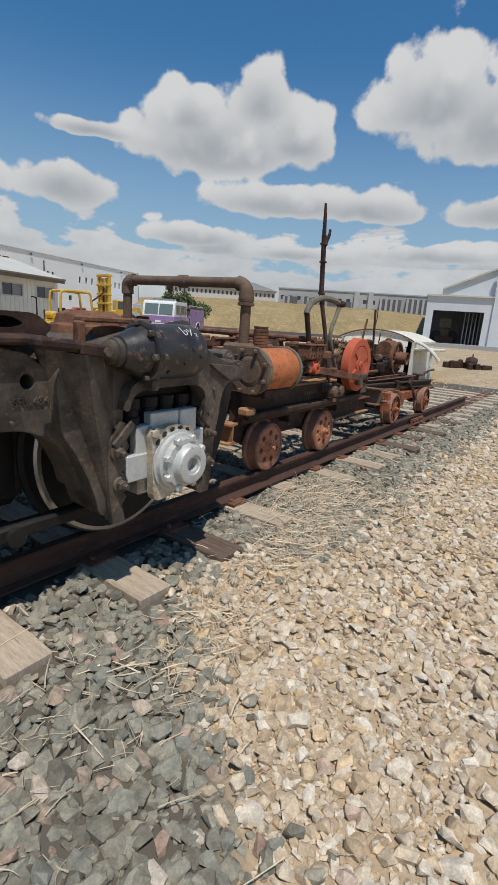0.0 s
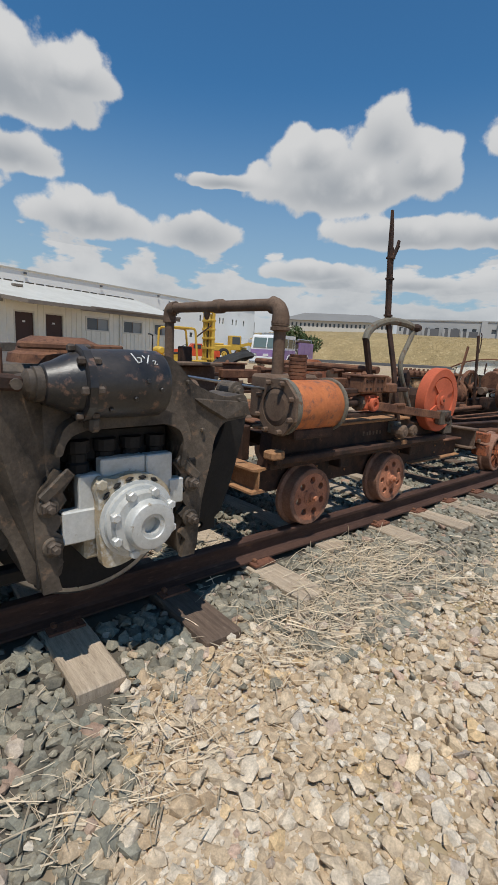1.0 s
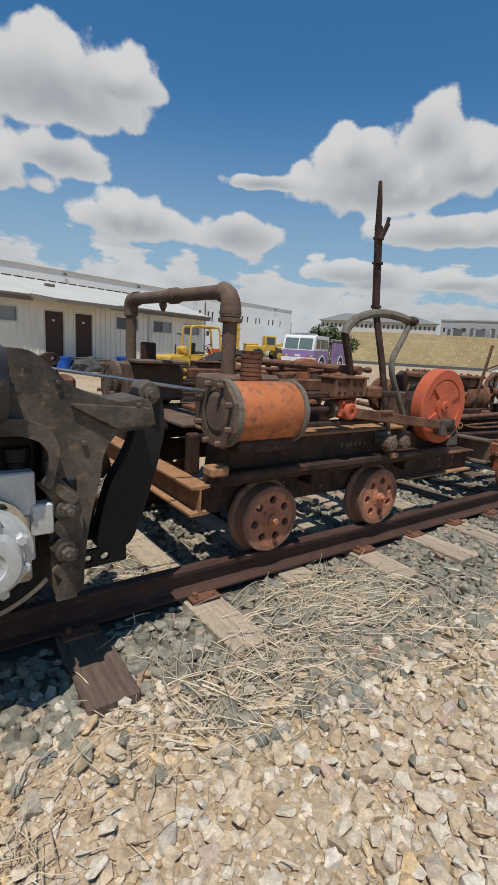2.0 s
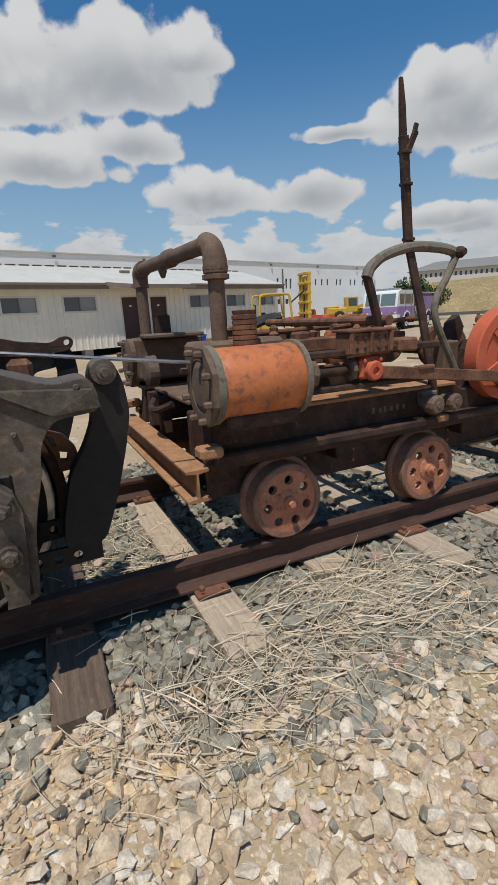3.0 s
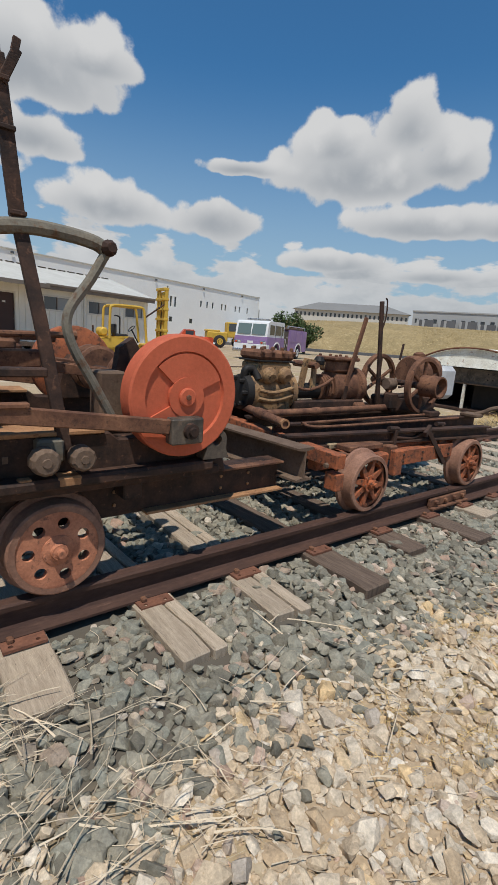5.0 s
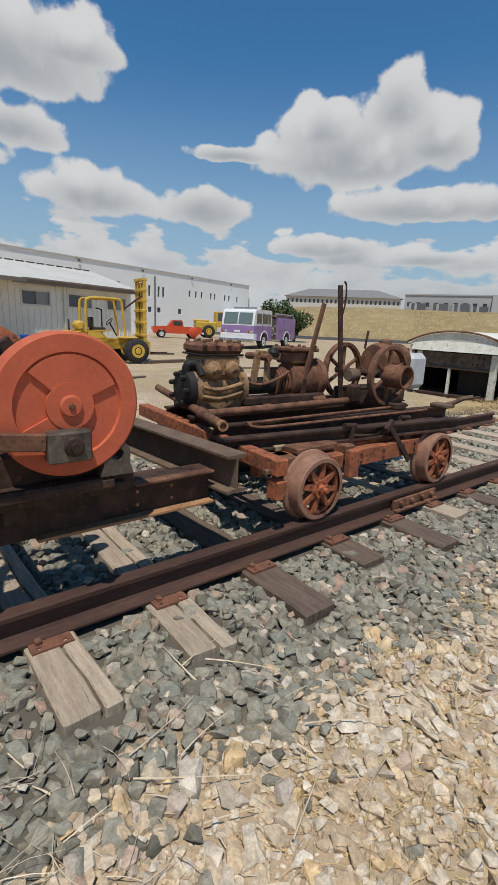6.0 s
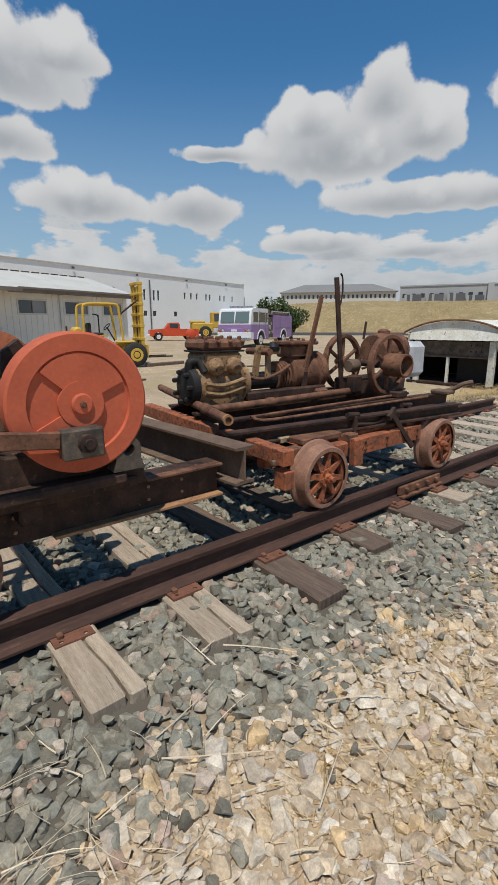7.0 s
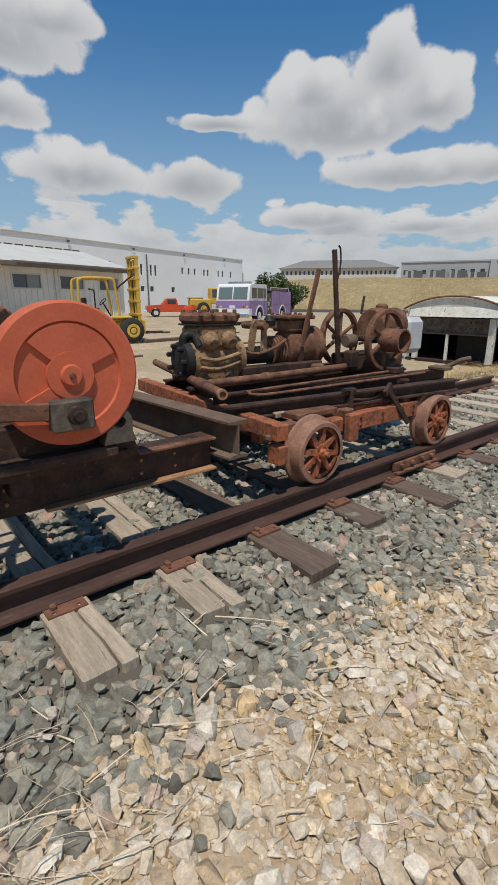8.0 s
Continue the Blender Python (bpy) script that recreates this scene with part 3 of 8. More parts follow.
def build_plate(x, y):
    t = thing("tie_plate", "rust orange steel tie plate with spike heads", "tie plate", pose(x, y, 0.012), "tie plates on the sleepers")
    loops = [[(-0.09, -0.14), (0.09, -0.14), (0.09, 0.14), (-0.09, 0.14)]] + [ring_pts(u, v, 0.011, 6) for u in (-0.055, 0.055) for v in (-0.115, 0.115)]
    bm = bmesh.new()
    slab(bm, loops, 0, -0.014, pose(0, 0, 0, -90))
    part("plate", bm, PLATE, t)
    for u, v in ((-0.05, -0.08), (0.05, 0.08)):
        bm = boxed(u - 0.014, u + 0.014, v - 0.016, v + 0.016, 0.012, 0.036, 0.005)
        part("spike_head", bm, RUST, t)
    return t


def build_joint_bar(x):
    t = thing("rail_joint_bar", "rusted steel joint bar bolted to the rail web", "joint bar", pose(x, NEAR_Y - 0.028, 0.095))
    bm = boxed(-0.30, 0.30, -0.022, 0.012, -0.038, 0.032, 0.006)
    box(bm, -0.30, 0.30, -0.05, 0.0, -0.06, -0.04, 0.004)
    part("bar", bm, RUST, t)
    bolts(t, [(u, -0.022, 0) for u in (-0.22, -0.07, 0.08, 0.22)], (0, -1, 0), 0.02, 0.026, RUST)
    return t


build_rail("rail", NEAR_Y, -9, 4.417)
build_rail("rail", NEAR_Y, 4.423, 8.0)
build_rail("rail", FAR_Y, -9, 9.2)
rnd = random.Random(5)
for sx in SLEEPERS:
    build_sleeper(sx, NEAR_END.get(sx, -0.5 + rnd.uniform(-0.1, 0.08)), sx in (-1.2, 2.7, 4.05, 5.2, 3.38), rnd)
    for ry in (NEAR_Y, FAR_Y):
        if -0.1 < sx - 0.2 < 0.1:
            continue
        build_plate(sx, ry)
build_joint_bar(4.42)


# ---- loose stones and straw ----
def stones_dark():
    rnd = random.Random(11)
    out = []
    step = 0.041
    for x in np.arange(-4.6, 9.5, step):
        for y in np.arange(-2.3, 2.75, step):
            if y > 1.75 and rnd.random() < 0.45 or x > 6 and rnd.random() < 0.35:
                continue
            px, py = x + rnd.uniform(-0.6, 0.6) * step, y + rnd.uniform(-0.6, 0.6) * step
            e = edge_at(px)
            if py < e - 0.12 or (py < e + 0.06 and rnd.random() < (e + 0.06 - py) / 0.18):
                continue
            r = 0.019 + 0.033 * rnd.random() ** 1.4
            # keep the sleepers' tops and the rails clear
            if any(abs(px - s) < 0.11 + r * 0.5 and py > NEAR_END.get(s, -0.5) - r for s in SLEEPERS) and rnd.random() < 0.94:
                continue
            if min(abs(py - NEAR_Y), abs(py - FAR_Y)) < 0.07 + r * 0.7:
                continue
            out.append((px, py, ground_z(px, py) + rnd.uniform(-0.008, 0.022), r))
    for x in np.arange(-9, -4.5, 0.065):
        for y in np.arange(-2.2, 2.7, 0.065):
            px, py, r = x + rnd.uniform(-0.03, 0.03), y + rnd.uniform(-0.03, 0.03), rnd.uniform(0.03, 0.05)
            if py > edge_at(px) and min(abs(py - NEAR_Y), abs(py - FAR_Y)) > 0.1 and not any(abs(px - s) < 0.13 and py > -0.5 for s in SLEEPERS):
                out.append((px, py, ground_z(px, py) + rnd.uniform(-0.005, 0.02), r))
    # strays out on the pale gravel
    for _ in range(150):
        px = rnd.uniform(-3.6, 6)
        py = edge_at(px) - abs(rnd.gauss(0, 0.25))
        out.append((px, py, ground_z(px, py) + rnd.uniform(0.012, 0.03), rnd.uniform(0.018, 0.038)))
    rnd.shuffle(out)
    return out


def stones_pale():
    rnd = random.Random(12)
    out = []
    for step, r0, r1, xa, xb, ya, yb, drop in ((0.045, 0.019, 0.046, -4.2, 9, -3.0, -0.45, 0.08), (0.023, 0.009, 0.021, -3.6, 4.6, -2.15, -0.5, 0.08), (0.045, 0.014, 0.034, 4.6, 12, -3.2, -0.4, 0.2)):
        for x in np.arange(xa, xb, step):
            for y in np.arange(ya, yb, step):
                if rnd.random() < drop:
                    continue
                px, py = x + rnd.uniform(-0.6, 0.6) * step, y + rnd.uniform(-0.6, 0.6) * step
                e = edge_at(px)
                if py > e + 0.12 or (py > e - 0.05 and rnd.random() < (py - e + 0.05) / 0.17):
                    continue
                # fewer big ones where the path is worn
                worn = noise.noise(Vector((px * 0.9, py * 1.3, 7)))
                if r1 > 0.03 and worn > 0.1 and rnd.random() < 0.4:
                    continue
                r = r0 + (r1 - r0) * rnd.random() ** 1.8
                out.append((px, py, ground_z(px, py) + r * (rnd.uniform(0.15, 0.55) if r > 0.024 else rnd.uniform(0.0, 0.3)), r))
    for _ in range(260):
        px = rnd.uniform(-2.5, 5)
        py = edge_at(px) + abs(rnd.gauss(0, 0.18))
        if not any(abs(px - s) < 0.15 and py > NEAR_END.get(s, -0.5) - 0.04 for s in SLEEPERS) and py < -0.12:
            out.append((px, py, ground_z(px, py) + 0.02, rnd.uniform(0.016, 0.036)))
    # larger lumps
    for _ in range(260):
        px = rnd.uniform(-3.6, 6)
        py = edge_at(px) + 0.04 - rnd.random() ** 1.5 * 1.1
        r = 0.030 + 0.034 * rnd.random() ** 2
        out.append((px, py, ground_z(px, py) + r * 0.35, r))
    rnd.shuffle(out)
    return out


def strands(name, label, spots, material, parent=None):
    """Dry stalks: bent three-sided strands from (x, y, z, heading, length, thickness, rise)."""
    rnd = random.Random(21)
    vs, fs = [], []
    for x, y, z, a, ln, th, rise in spots:
        bend = rnd.gauss(0, 0.3) if th < 0.0025 else rnd.gauss(0, 0.1)
        k0 = len(vs)
        n = 4
        for i in range(n + 1):
            t = i / n
            aa = a + bend * t
            px, py = x + math.cos(aa) * ln * t, y + math.sin(aa) * ln * t
            pz = z + rise * math.sin(t * 1.8) * ln
            w = th * (1 - 0.6 * t)
            nx, ny = -math.sin(aa), math.cos(aa)
            vs += [(px + nx * w, py + ny * w, pz), (px - nx * w, py - ny * w, pz), (px, py, pz + w * 1.6)]
        for i in range(n):
            q = k0 + i * 3
            fs += [(q, q + 1, q + 4, q + 3), (q + 1, q + 2, q + 5, q + 4), (q + 2, q, q + 3, q + 5)]
    me = bpy.data.meshes.new(name)
    me.from_pydata(vs, [], fs)
    me.materials.append(material)
    return tagged(new(name, me), label, "straw", kind="stuff")


def straw_spots():
    rnd = random.Random(31)
    out = []

    def put(cx, cy, sx, sy, n, la, lb, head=None, spread=3.1, rise=0.25):
        for _ in range(n):
            x, y = rnd.gauss(cx, sx), rnd.gauss(cy, sy)
            if -0.06 < y < 0.1:
                continue
            a = rnd.uniform(0, 6.283) if head is None else rnd.gauss(head, spread)
            out.append((x, y, ground_z(x, y) + rnd.uniform(0.02, 0.05), a, rnd.uniform(la, lb), 0.0012 + 0.003 * rnd.random() ** 2, rnd.gauss(0, rise * 0.5)))
    put(0.15, -0.45, 0.28, 0.13, 420, 0.08, 0.32, 0.2, 0.7)
    put(0.0, -0.42, 0.3, 0.14, 130, 0.15, 0.4, 0.15, 0.5)
    put(-0.45, -0.75, 0.3, 0.16, 90, 0.15, 0.42, 0.4, 0.7)
    put(0.75, -1.0, 0.3, 0.15, 110, 0.12, 0.35, -0.3, 0.7)
    put(-0.5, -0.8, 0.35, 0.13, 420, 0.05, 0.25)
    put(-1.0, -0.72, 0.2, 0.1, 120, 0.05, 0.2)
    put(0.5, -0.7, 0.5, 0.15, 200, 0.06, 0.25)
    put(1.0, -1.05, 0.4, 0.12, 40, 0.1, 0.3, -0.6, 0.8)
    put(-1.9, -1.0, 0.25, 0.15, 260, 0.04, 0.16)
    put(-0.75, 0.55, 0.12, 0.35, 180, 0.08, 0.3)
    put(-1.0, 0.3, 0.15, 0.25, 90, 0.08, 0.25)
    put(3.0, -1.4, 0.8, 0.4, 160, 0.05, 0.2)
    put(0.5, -1.6, 2.0, 0.5, 130, 0.03, 0.10)
    put(-2.6, -0.9, 0.4, 0.3, 120, 0.05, 0.2)
    for _ in range(12):
        x, y = rnd.uniform(-0.9, 2.2), rnd.uniform(-1.4, -0.5)
        out.append((x, y, ground_z(x, y) + 0.045, rnd.uniform(-0.9, 0.5), rnd.uniform(0.2, 0.42), 0.0032, 0.02))
    return out


def gold_spots():
    rnd = random.Random(33)
    out = []
    for cx, cy, n, s in ((2.75, -0.95, 60, 0.05), (3.5, -1.0, 200, 0.10), (3.75, -1.15, 200, 0.14), (2.3, -0.88, 60, 0.04), (3.3, -1.45, 300, 0.2), (2.75, -1.35, 260, 0.17), (2.45, -1.5, 160, 0.14), (3.0, -1.12, 160, 0.12), (4.3, -1.2, 260, 0.2), (5.0, -1.0, 200, 0.25), (2.05, -1.2, 130, 0.09), (2.3, -1.55, 220, 0.14), (2.05, -1.48, 160, 0.12), (1.75, -1.25, 70, 0.08), (5.5, 2.6, 90, 0.3), (7.2, 1.2, 60, 0.2)):
        for _ in range(n // 2):
            x, y = rnd.gauss(cx, s), rnd.gauss(cy, s)
            out.append((x, y, ground_z(x, y) + 0.01, rnd.uniform(0, 6.283), rnd.uniform(0.04, 0.11), 0.0012, rnd.uniform(0.05, 0.4)))
    return out


scatter("track_ballast", "grey crushed stone ballast between and beside the sleepers", stones_dark(), stone_shapes(22, 3), DARK_STONE, 41, (-0.6, 2.6, -0.9, -0.3))
scatter("limestone_gravel", "pale cream limestone gravel with odd tan stones", stones_pale(), stone_shapes(22, 4, 0.65), PALE_STONE, 42, (-1.0, 3.0, -1.7, -0.8))
strands("dry_straw", "dry grey straw lying over the ballast", straw_spots(), STRAW)
strands("dry_grass_tufts", "golden dry grass tufts in the gravel", gold_spots(), STRAW_GOLD)


# ---- cast side frame of a locomotive truck ----
def rounded(loop, n=3):
    """The loop with its corners eased, as in a casting."""
    k = len(loop)
    out = []
    for i in range(k):
        a, b, c = Vector(loop[i - 1]), Vector(loop[i]), Vector(loop[(i + 1) % k])
        e = min((a - b).length, (c - b).length) * 0.42
        p, q = b + (a - b).normalized() * e, b + (c - b).normalized() * e
        for j in range(n + 1):
            t = j / n
            r = p * (1 - t) ** 2 + b * 2 * t * (1 - t) + q * t * t
            out.append((r.x, r.y))
    return out


def hulled(points, bevel=0.0):
    """A convex casting through the points."""
    bm = bmesh.new()
    for p in points:
        bm.verts.new(p)
    r = bmesh.ops.convex_hull(bm, input=bm.verts[:])
    bmesh.ops.delete(bm, geom=[g for g in r["geom_interior"] if isinstance(g, bmesh.types.BMVert)], context="VERTS")
    if bevel:
        bmesh.ops.bevel(bm, geom=[e for e in bm.edges if e.calc_face_angle(0) > 0.3], offset=bevel, segments=2, affect="EDGES")
    return bm


def eased(bm, size, seed=0.0, amount=0.006):
    """Rounds the rim edges of a plate and roughens it as a sand casting."""
    bmesh.ops.bevel(bm, geom=[e for e in bm.edges if len(e.link_faces) == 2 and e.calc_face_angle(0) > 0.9 and abs(e.verts[0].co.y - e.verts[1].co.y) < 0.01], offset=size, segments=3, affect="EDGES", clamp_overlap=True)
    for v in bm.verts:
        v.co += Vector((noise.noise(v.co * 9 + Vector((seed, 0, 0))), 0, noise.noise(v.co * 9 + Vector((seed, 7, 0))))) * amount
    return bm


PEDESTAL = [(-2.30, 1.27), (-2.0, 1.30), (-1.62, 1.405), (-1.44, 1.395), (-1.375, 1.335), (-1.31, 1.265), (-1.20, 1.225), (-1.12, 1.205), (-1.0, 1.218), (-0.975, 1.15), (-0.985, 1.095), (-1.14, 1.08), (-1.19, 1.0), (-1.205, 0.88), (-1.245, 0.75), (-1.27, 0.60), (-1.275, 0.42), (-1.39, 0.42), (-1.41, 0.80), (-1.395, 1.02), (-1.42, 1.085), (-1.50, 1.12), (-1.86, 1.12), (-1.925, 1.09), (-1.945, 1.0), (-1.945, 0.46), (-2.08, 0.46), (-2.12, 0.62), (-2.20, 0.80), (-2.28, 0.92)]
HANGER = [(-0.98, 1.235), (-0.93, 1.265), (-0.875, 1.235), (-0.85, 1.16), (-0.84, 1.05), (-0.87, 0.90), (-0.91, 0.76), (-0.955, 0.62), (-1.005, 0.50), (-1.17, 0.50), (-1.155, 0.62), (-1.125, 0.74), (-1.095, 0.83), (-1.035, 0.92), (-0.985, 1.04), (-0.995, 1.15)]


def axle_box(t):
    ax = part("axle_box", boxed(-1.86, -1.47, -0.44, -0.2, 0.53, 0.90, 0.012), ALU_DIRTY, t, "silver painted axle box with oily streaks")
    for x0, x1, z0, z1, y in ((-1.885, -1.79, 0.70, 0.905, -0.455), (-1.955, -1.82, 0.625, 0.765, -0.465), (-1.79, -1.585, 0.885, 0.965, -0.45), (-1.585, -1.455, 0.80, 0.965, -0.462), (-1.475, -1.395, 0.72, 0.84, -0.468), (-1.545, -1.46, 0.62, 0.80, -0.452)):
        part("lug_plate", boxed(x0, x1, y, y + 0.06, z0, z1, 0.006), ALU, ax)
    # cover plate with an ear at its upper corner and a tail below
    bm = bmesh.new()
    slab(bm, [rounded([(-0.155, -0.20), (-0.06, -0.20), (0.03, -0.165), (0.14, -0.11), (0.18, 0.0), (0.16, 0.12), (0.08, 0.19), (-0.03, 0.205), (-0.10, 0.185), (-0.155, 0.205), (-0.185, 0.16), (-0.165, 0.09), (-0.175, 0.0), (-0.16, -0.10)])], -0.028, 0.02, pose(-1.655, -0.475, 0.70))
    part("cover_plate", eased(bm, 0.006, 3, 0.002), ALU_DIRTY, ax, "oil-stained cover plate")
    bm = bmesh.new()
    lathe(bm, (-1.65, -0.50, 0.70), (-1.65, -0.575, 0.70), [(0, 0.172), (0.18, 0.172), (0.22, 0.158), (0.5, 0.155), (0.58, 0.14), (1, 0.132)], 40)
    part("bearing_cap", bm, ALU, ax, smooth=True)
    bm = bmesh.new()
    lathe(bm, (-1.635, -0.565, 0.695), (-1.635, -0.62, 0.695), [(0, 0.112), (0.8, 0.107), (0.97, 0.100), (1, 0.094), (1, 0.056), (0.9, 0.052), (0.85, 0.038), (0.1, 0.034)], 40)
    part("end_boss", bm, ALU, ax, "turned silver hub boss with an oily bore", smooth=True)
    bolts(ax, [(-1.65 + 0.138 * math.cos(a), -0.56, 0.70 + 0.138 * math.sin(a)) for a in (0.45 + i * math.pi / 4 for i in range(8))], (0, -1, 0), 0.022, 0.026, ALU)
    bolts(ax, [(-1.812, -0.503, 0.872)], (0, -1, 0), 0.026, 0.016, ALU_DIRTY)
    for a in np.linspace(1.0, 2.3, 5):
        part("oil_ridge", lathe(bmesh.new(), (-1.655 + 0.184 * math.cos(a), -0.50, 0.70 + 0.184 * math.sin(a)), (-1.655 + 0.184 * math.cos(a + 0.2), -0.508, 0.70 + 0.184 * math.sin(a + 0.2)), [(0, 0.004), (0.5, 0.011), (1, 0.004)], 7), CAST_BLACK, ax)
    return ax


def brake_cylinder(t):
    y, z = -0.475, 1.28
    cy = part("brake_cylinder", lathe(bmesh.new(), (-1.875, y, z), (-1.54, y, z), [(0, 0.12), (0.02, 0.134), (0.5, 0.138), (0.93, 0.137), (0.975, 0.128), (1, 0.10)], 40), CYLINDER, t, "black brake cylinder with chalk marks", smooth=True)
    part("head", lathe(bmesh.new(), (-2.03, y, z), (-1.875, y, z), [(0, 0.055), (0.06, 0.075), (0.3, 0.088), (0.62, 0.112), (0.86, 0.122), (1, 0.128)], 36), CYLINDER, cy, smooth=True)
    part("flange", lathe(bmesh.new(), (-1.90, y, z), (-1.862, y, z), [(0, 0.135), (0.12, 0.15), (0.88, 0.15), (1, 0.135)], 12), CYLINDER, cy)
    bolts(cy, [(-1.905, y - 0.135 * math.cos(a), z + 0.135 * math.sin(a)) for a in (-1.0, -0.1, 0.75, 1.6)], (-1, 0, 0), 0.016, 0.02, BOLT)
    bolts(cy, [(-1.862, y - 0.135 * math.cos(a), z + 0.135 * math.sin(a)) for a in (-1.0, -0.1, 0.75, 1.6)], (1, 0, 0), 0.016, 0.024, BOLT, name="nut")
    for u, a in ((-1.80, -0.7), (-1.66, 0.15), (-1.60, -0.1), (-1.71, -0.35)):
        d = Vector((0, -math.cos(a), math.sin(a)))
        bolts(cy, [Vector((u, y, z)) + d * 0.136], d, 0.010, 0.010, CYLINDER, name="plug")
    part("side_lug", lathe(bmesh.new(), (-1.545, y - 0.03, z - 0.02), (-1.50, y - 0.03, z - 0.025), [(0, 0.028), (0.5, 0.026), (1, 0.008)], 10), BOLT, cy)
    part("saddle", boxed(-1.86, -1.56, -0.47, -0.37, 1.125, 1.21, 0.02), CAST, cy)
    part("foot_clamp", boxed(-1.875, -1.83, -0.56, -0.46, 1.10, 1.16, 0.012), CAST, cy)
    part("collar", lathe(bmesh.new(), (-2.085, y, z), (-2.02, y, z), [(0, 0.04), (0.15, 0.056), (0.45, 0.056), (0.5, 0.066), (0.9, 0.066), (1, 0.055)], 20), CAST, cy, smooth=True)
    bm = bmesh.new()
    bar(bm, (-2.44, -0.50, 1.325), (-2.22, -0.49, 1.305), 0.075, 0.05, 0.016)
    bar(bm, (-2.25, -0.525, 1.30), (-2.10, -0.52, 1.285), 0.03, 0.055, 0.01)
    bar(bm, (-2.25, -0.445, 1.30), (-2.10, -0.44, 1.285), 0.03, 0.055, 0.01)
    part("fork_rod", bm, RUST_DARK, cy)
    part("fork_pin", rod(bmesh.new(), (-2.125, -0.55, 1.287), (-2.125, -0.41, 1.287), 0.02, 10), CAST, cy)
    part("stop_post", boxed(-2.17, -2.13, -0.40, -0.35, 1.29, 1.41, 0.008), RUST, cy)
    bm = bmesh.new()
    r = 0.1395

    def on(u, a):
        return (-1.70 + u, y - r * math.cos(a), z + r * math.sin(a))
    for st in ([on(0.00, 1.10), on(0.010, 0.70)], [on(0.010, 0.70), on(0.026, 0.74), on(0.03, 0.88), on(0.014, 0.9)], [on(0.048, 0.68), on(0.072, 1.02)], [on(0.042, 1.0), on(0.047, 0.88)], [on(0.076, 0.78), on(0.09, 0.78), on(0.08, 0.66), on(0.093, 0.66)]):
        tube(bm, st, 0.003, 5)
    part("chalk_mark", bm, CHALK, cy)
    return cy


def liner(t, x0, s, spots):
    """Torn shim plate of the axle guide with its two bolts; s is the way towards the axle."""
    loop = [(0, 0.43), (0.075, 0.43), (0.055, 0.52), (0.085, 0.555), (0.05, 0.60), (0.095, 0.655), (0.055, 0.69), (0.09, 0.74), (0.06, 0.765), (0.10, 0.815), (0.085, 0.85), (0.135, 0.915), (0.06, 0.945), (0.03, 0.90), (-0.01, 0.86), (-0.03, 0.78), (-0.02, 0.6)]
    bm = bmesh.new()
    slab(bm, [[(x0 + u * s, v) for u, v in loop]], -0.455, -0.425)
    lin = part("liner", bm, CAST, t, "torn black shim plate")
    part("liner_backing", boxed(min(x0 - 0.02 * s, x0 + 0.06 * s), max(x0 - 0.02 * s, x0 + 0.06 * s), -0.428, -0.38, 0.44, 0.92, 0.012), CAST_BLACK, lin)
    part("guard_strip", bar(bmesh.new(), (x0 + 0.0 * s, -0.465, 0.83), (x0 + 0.115 * s, -0.465, 0.935), 0.02, 0.045, 0.006), CAST, lin)
    for px, pz in spots:
        part("washer", lathe(bmesh.new(), (px, -0.45, pz), (px, -0.468, pz), [(0, 0.042), (0.8, 0.042), (1, 0.036)], 20), CAST, lin)
        bolts(lin, [(px, -0.466, pz)], (0, -1, 0), 0.030, 0.026, BOLT)
        bolts(lin, [(px, -0.490, pz)], (0, -1, 0), 0.017, 0.03, BOLT, name="stud")
    return lin


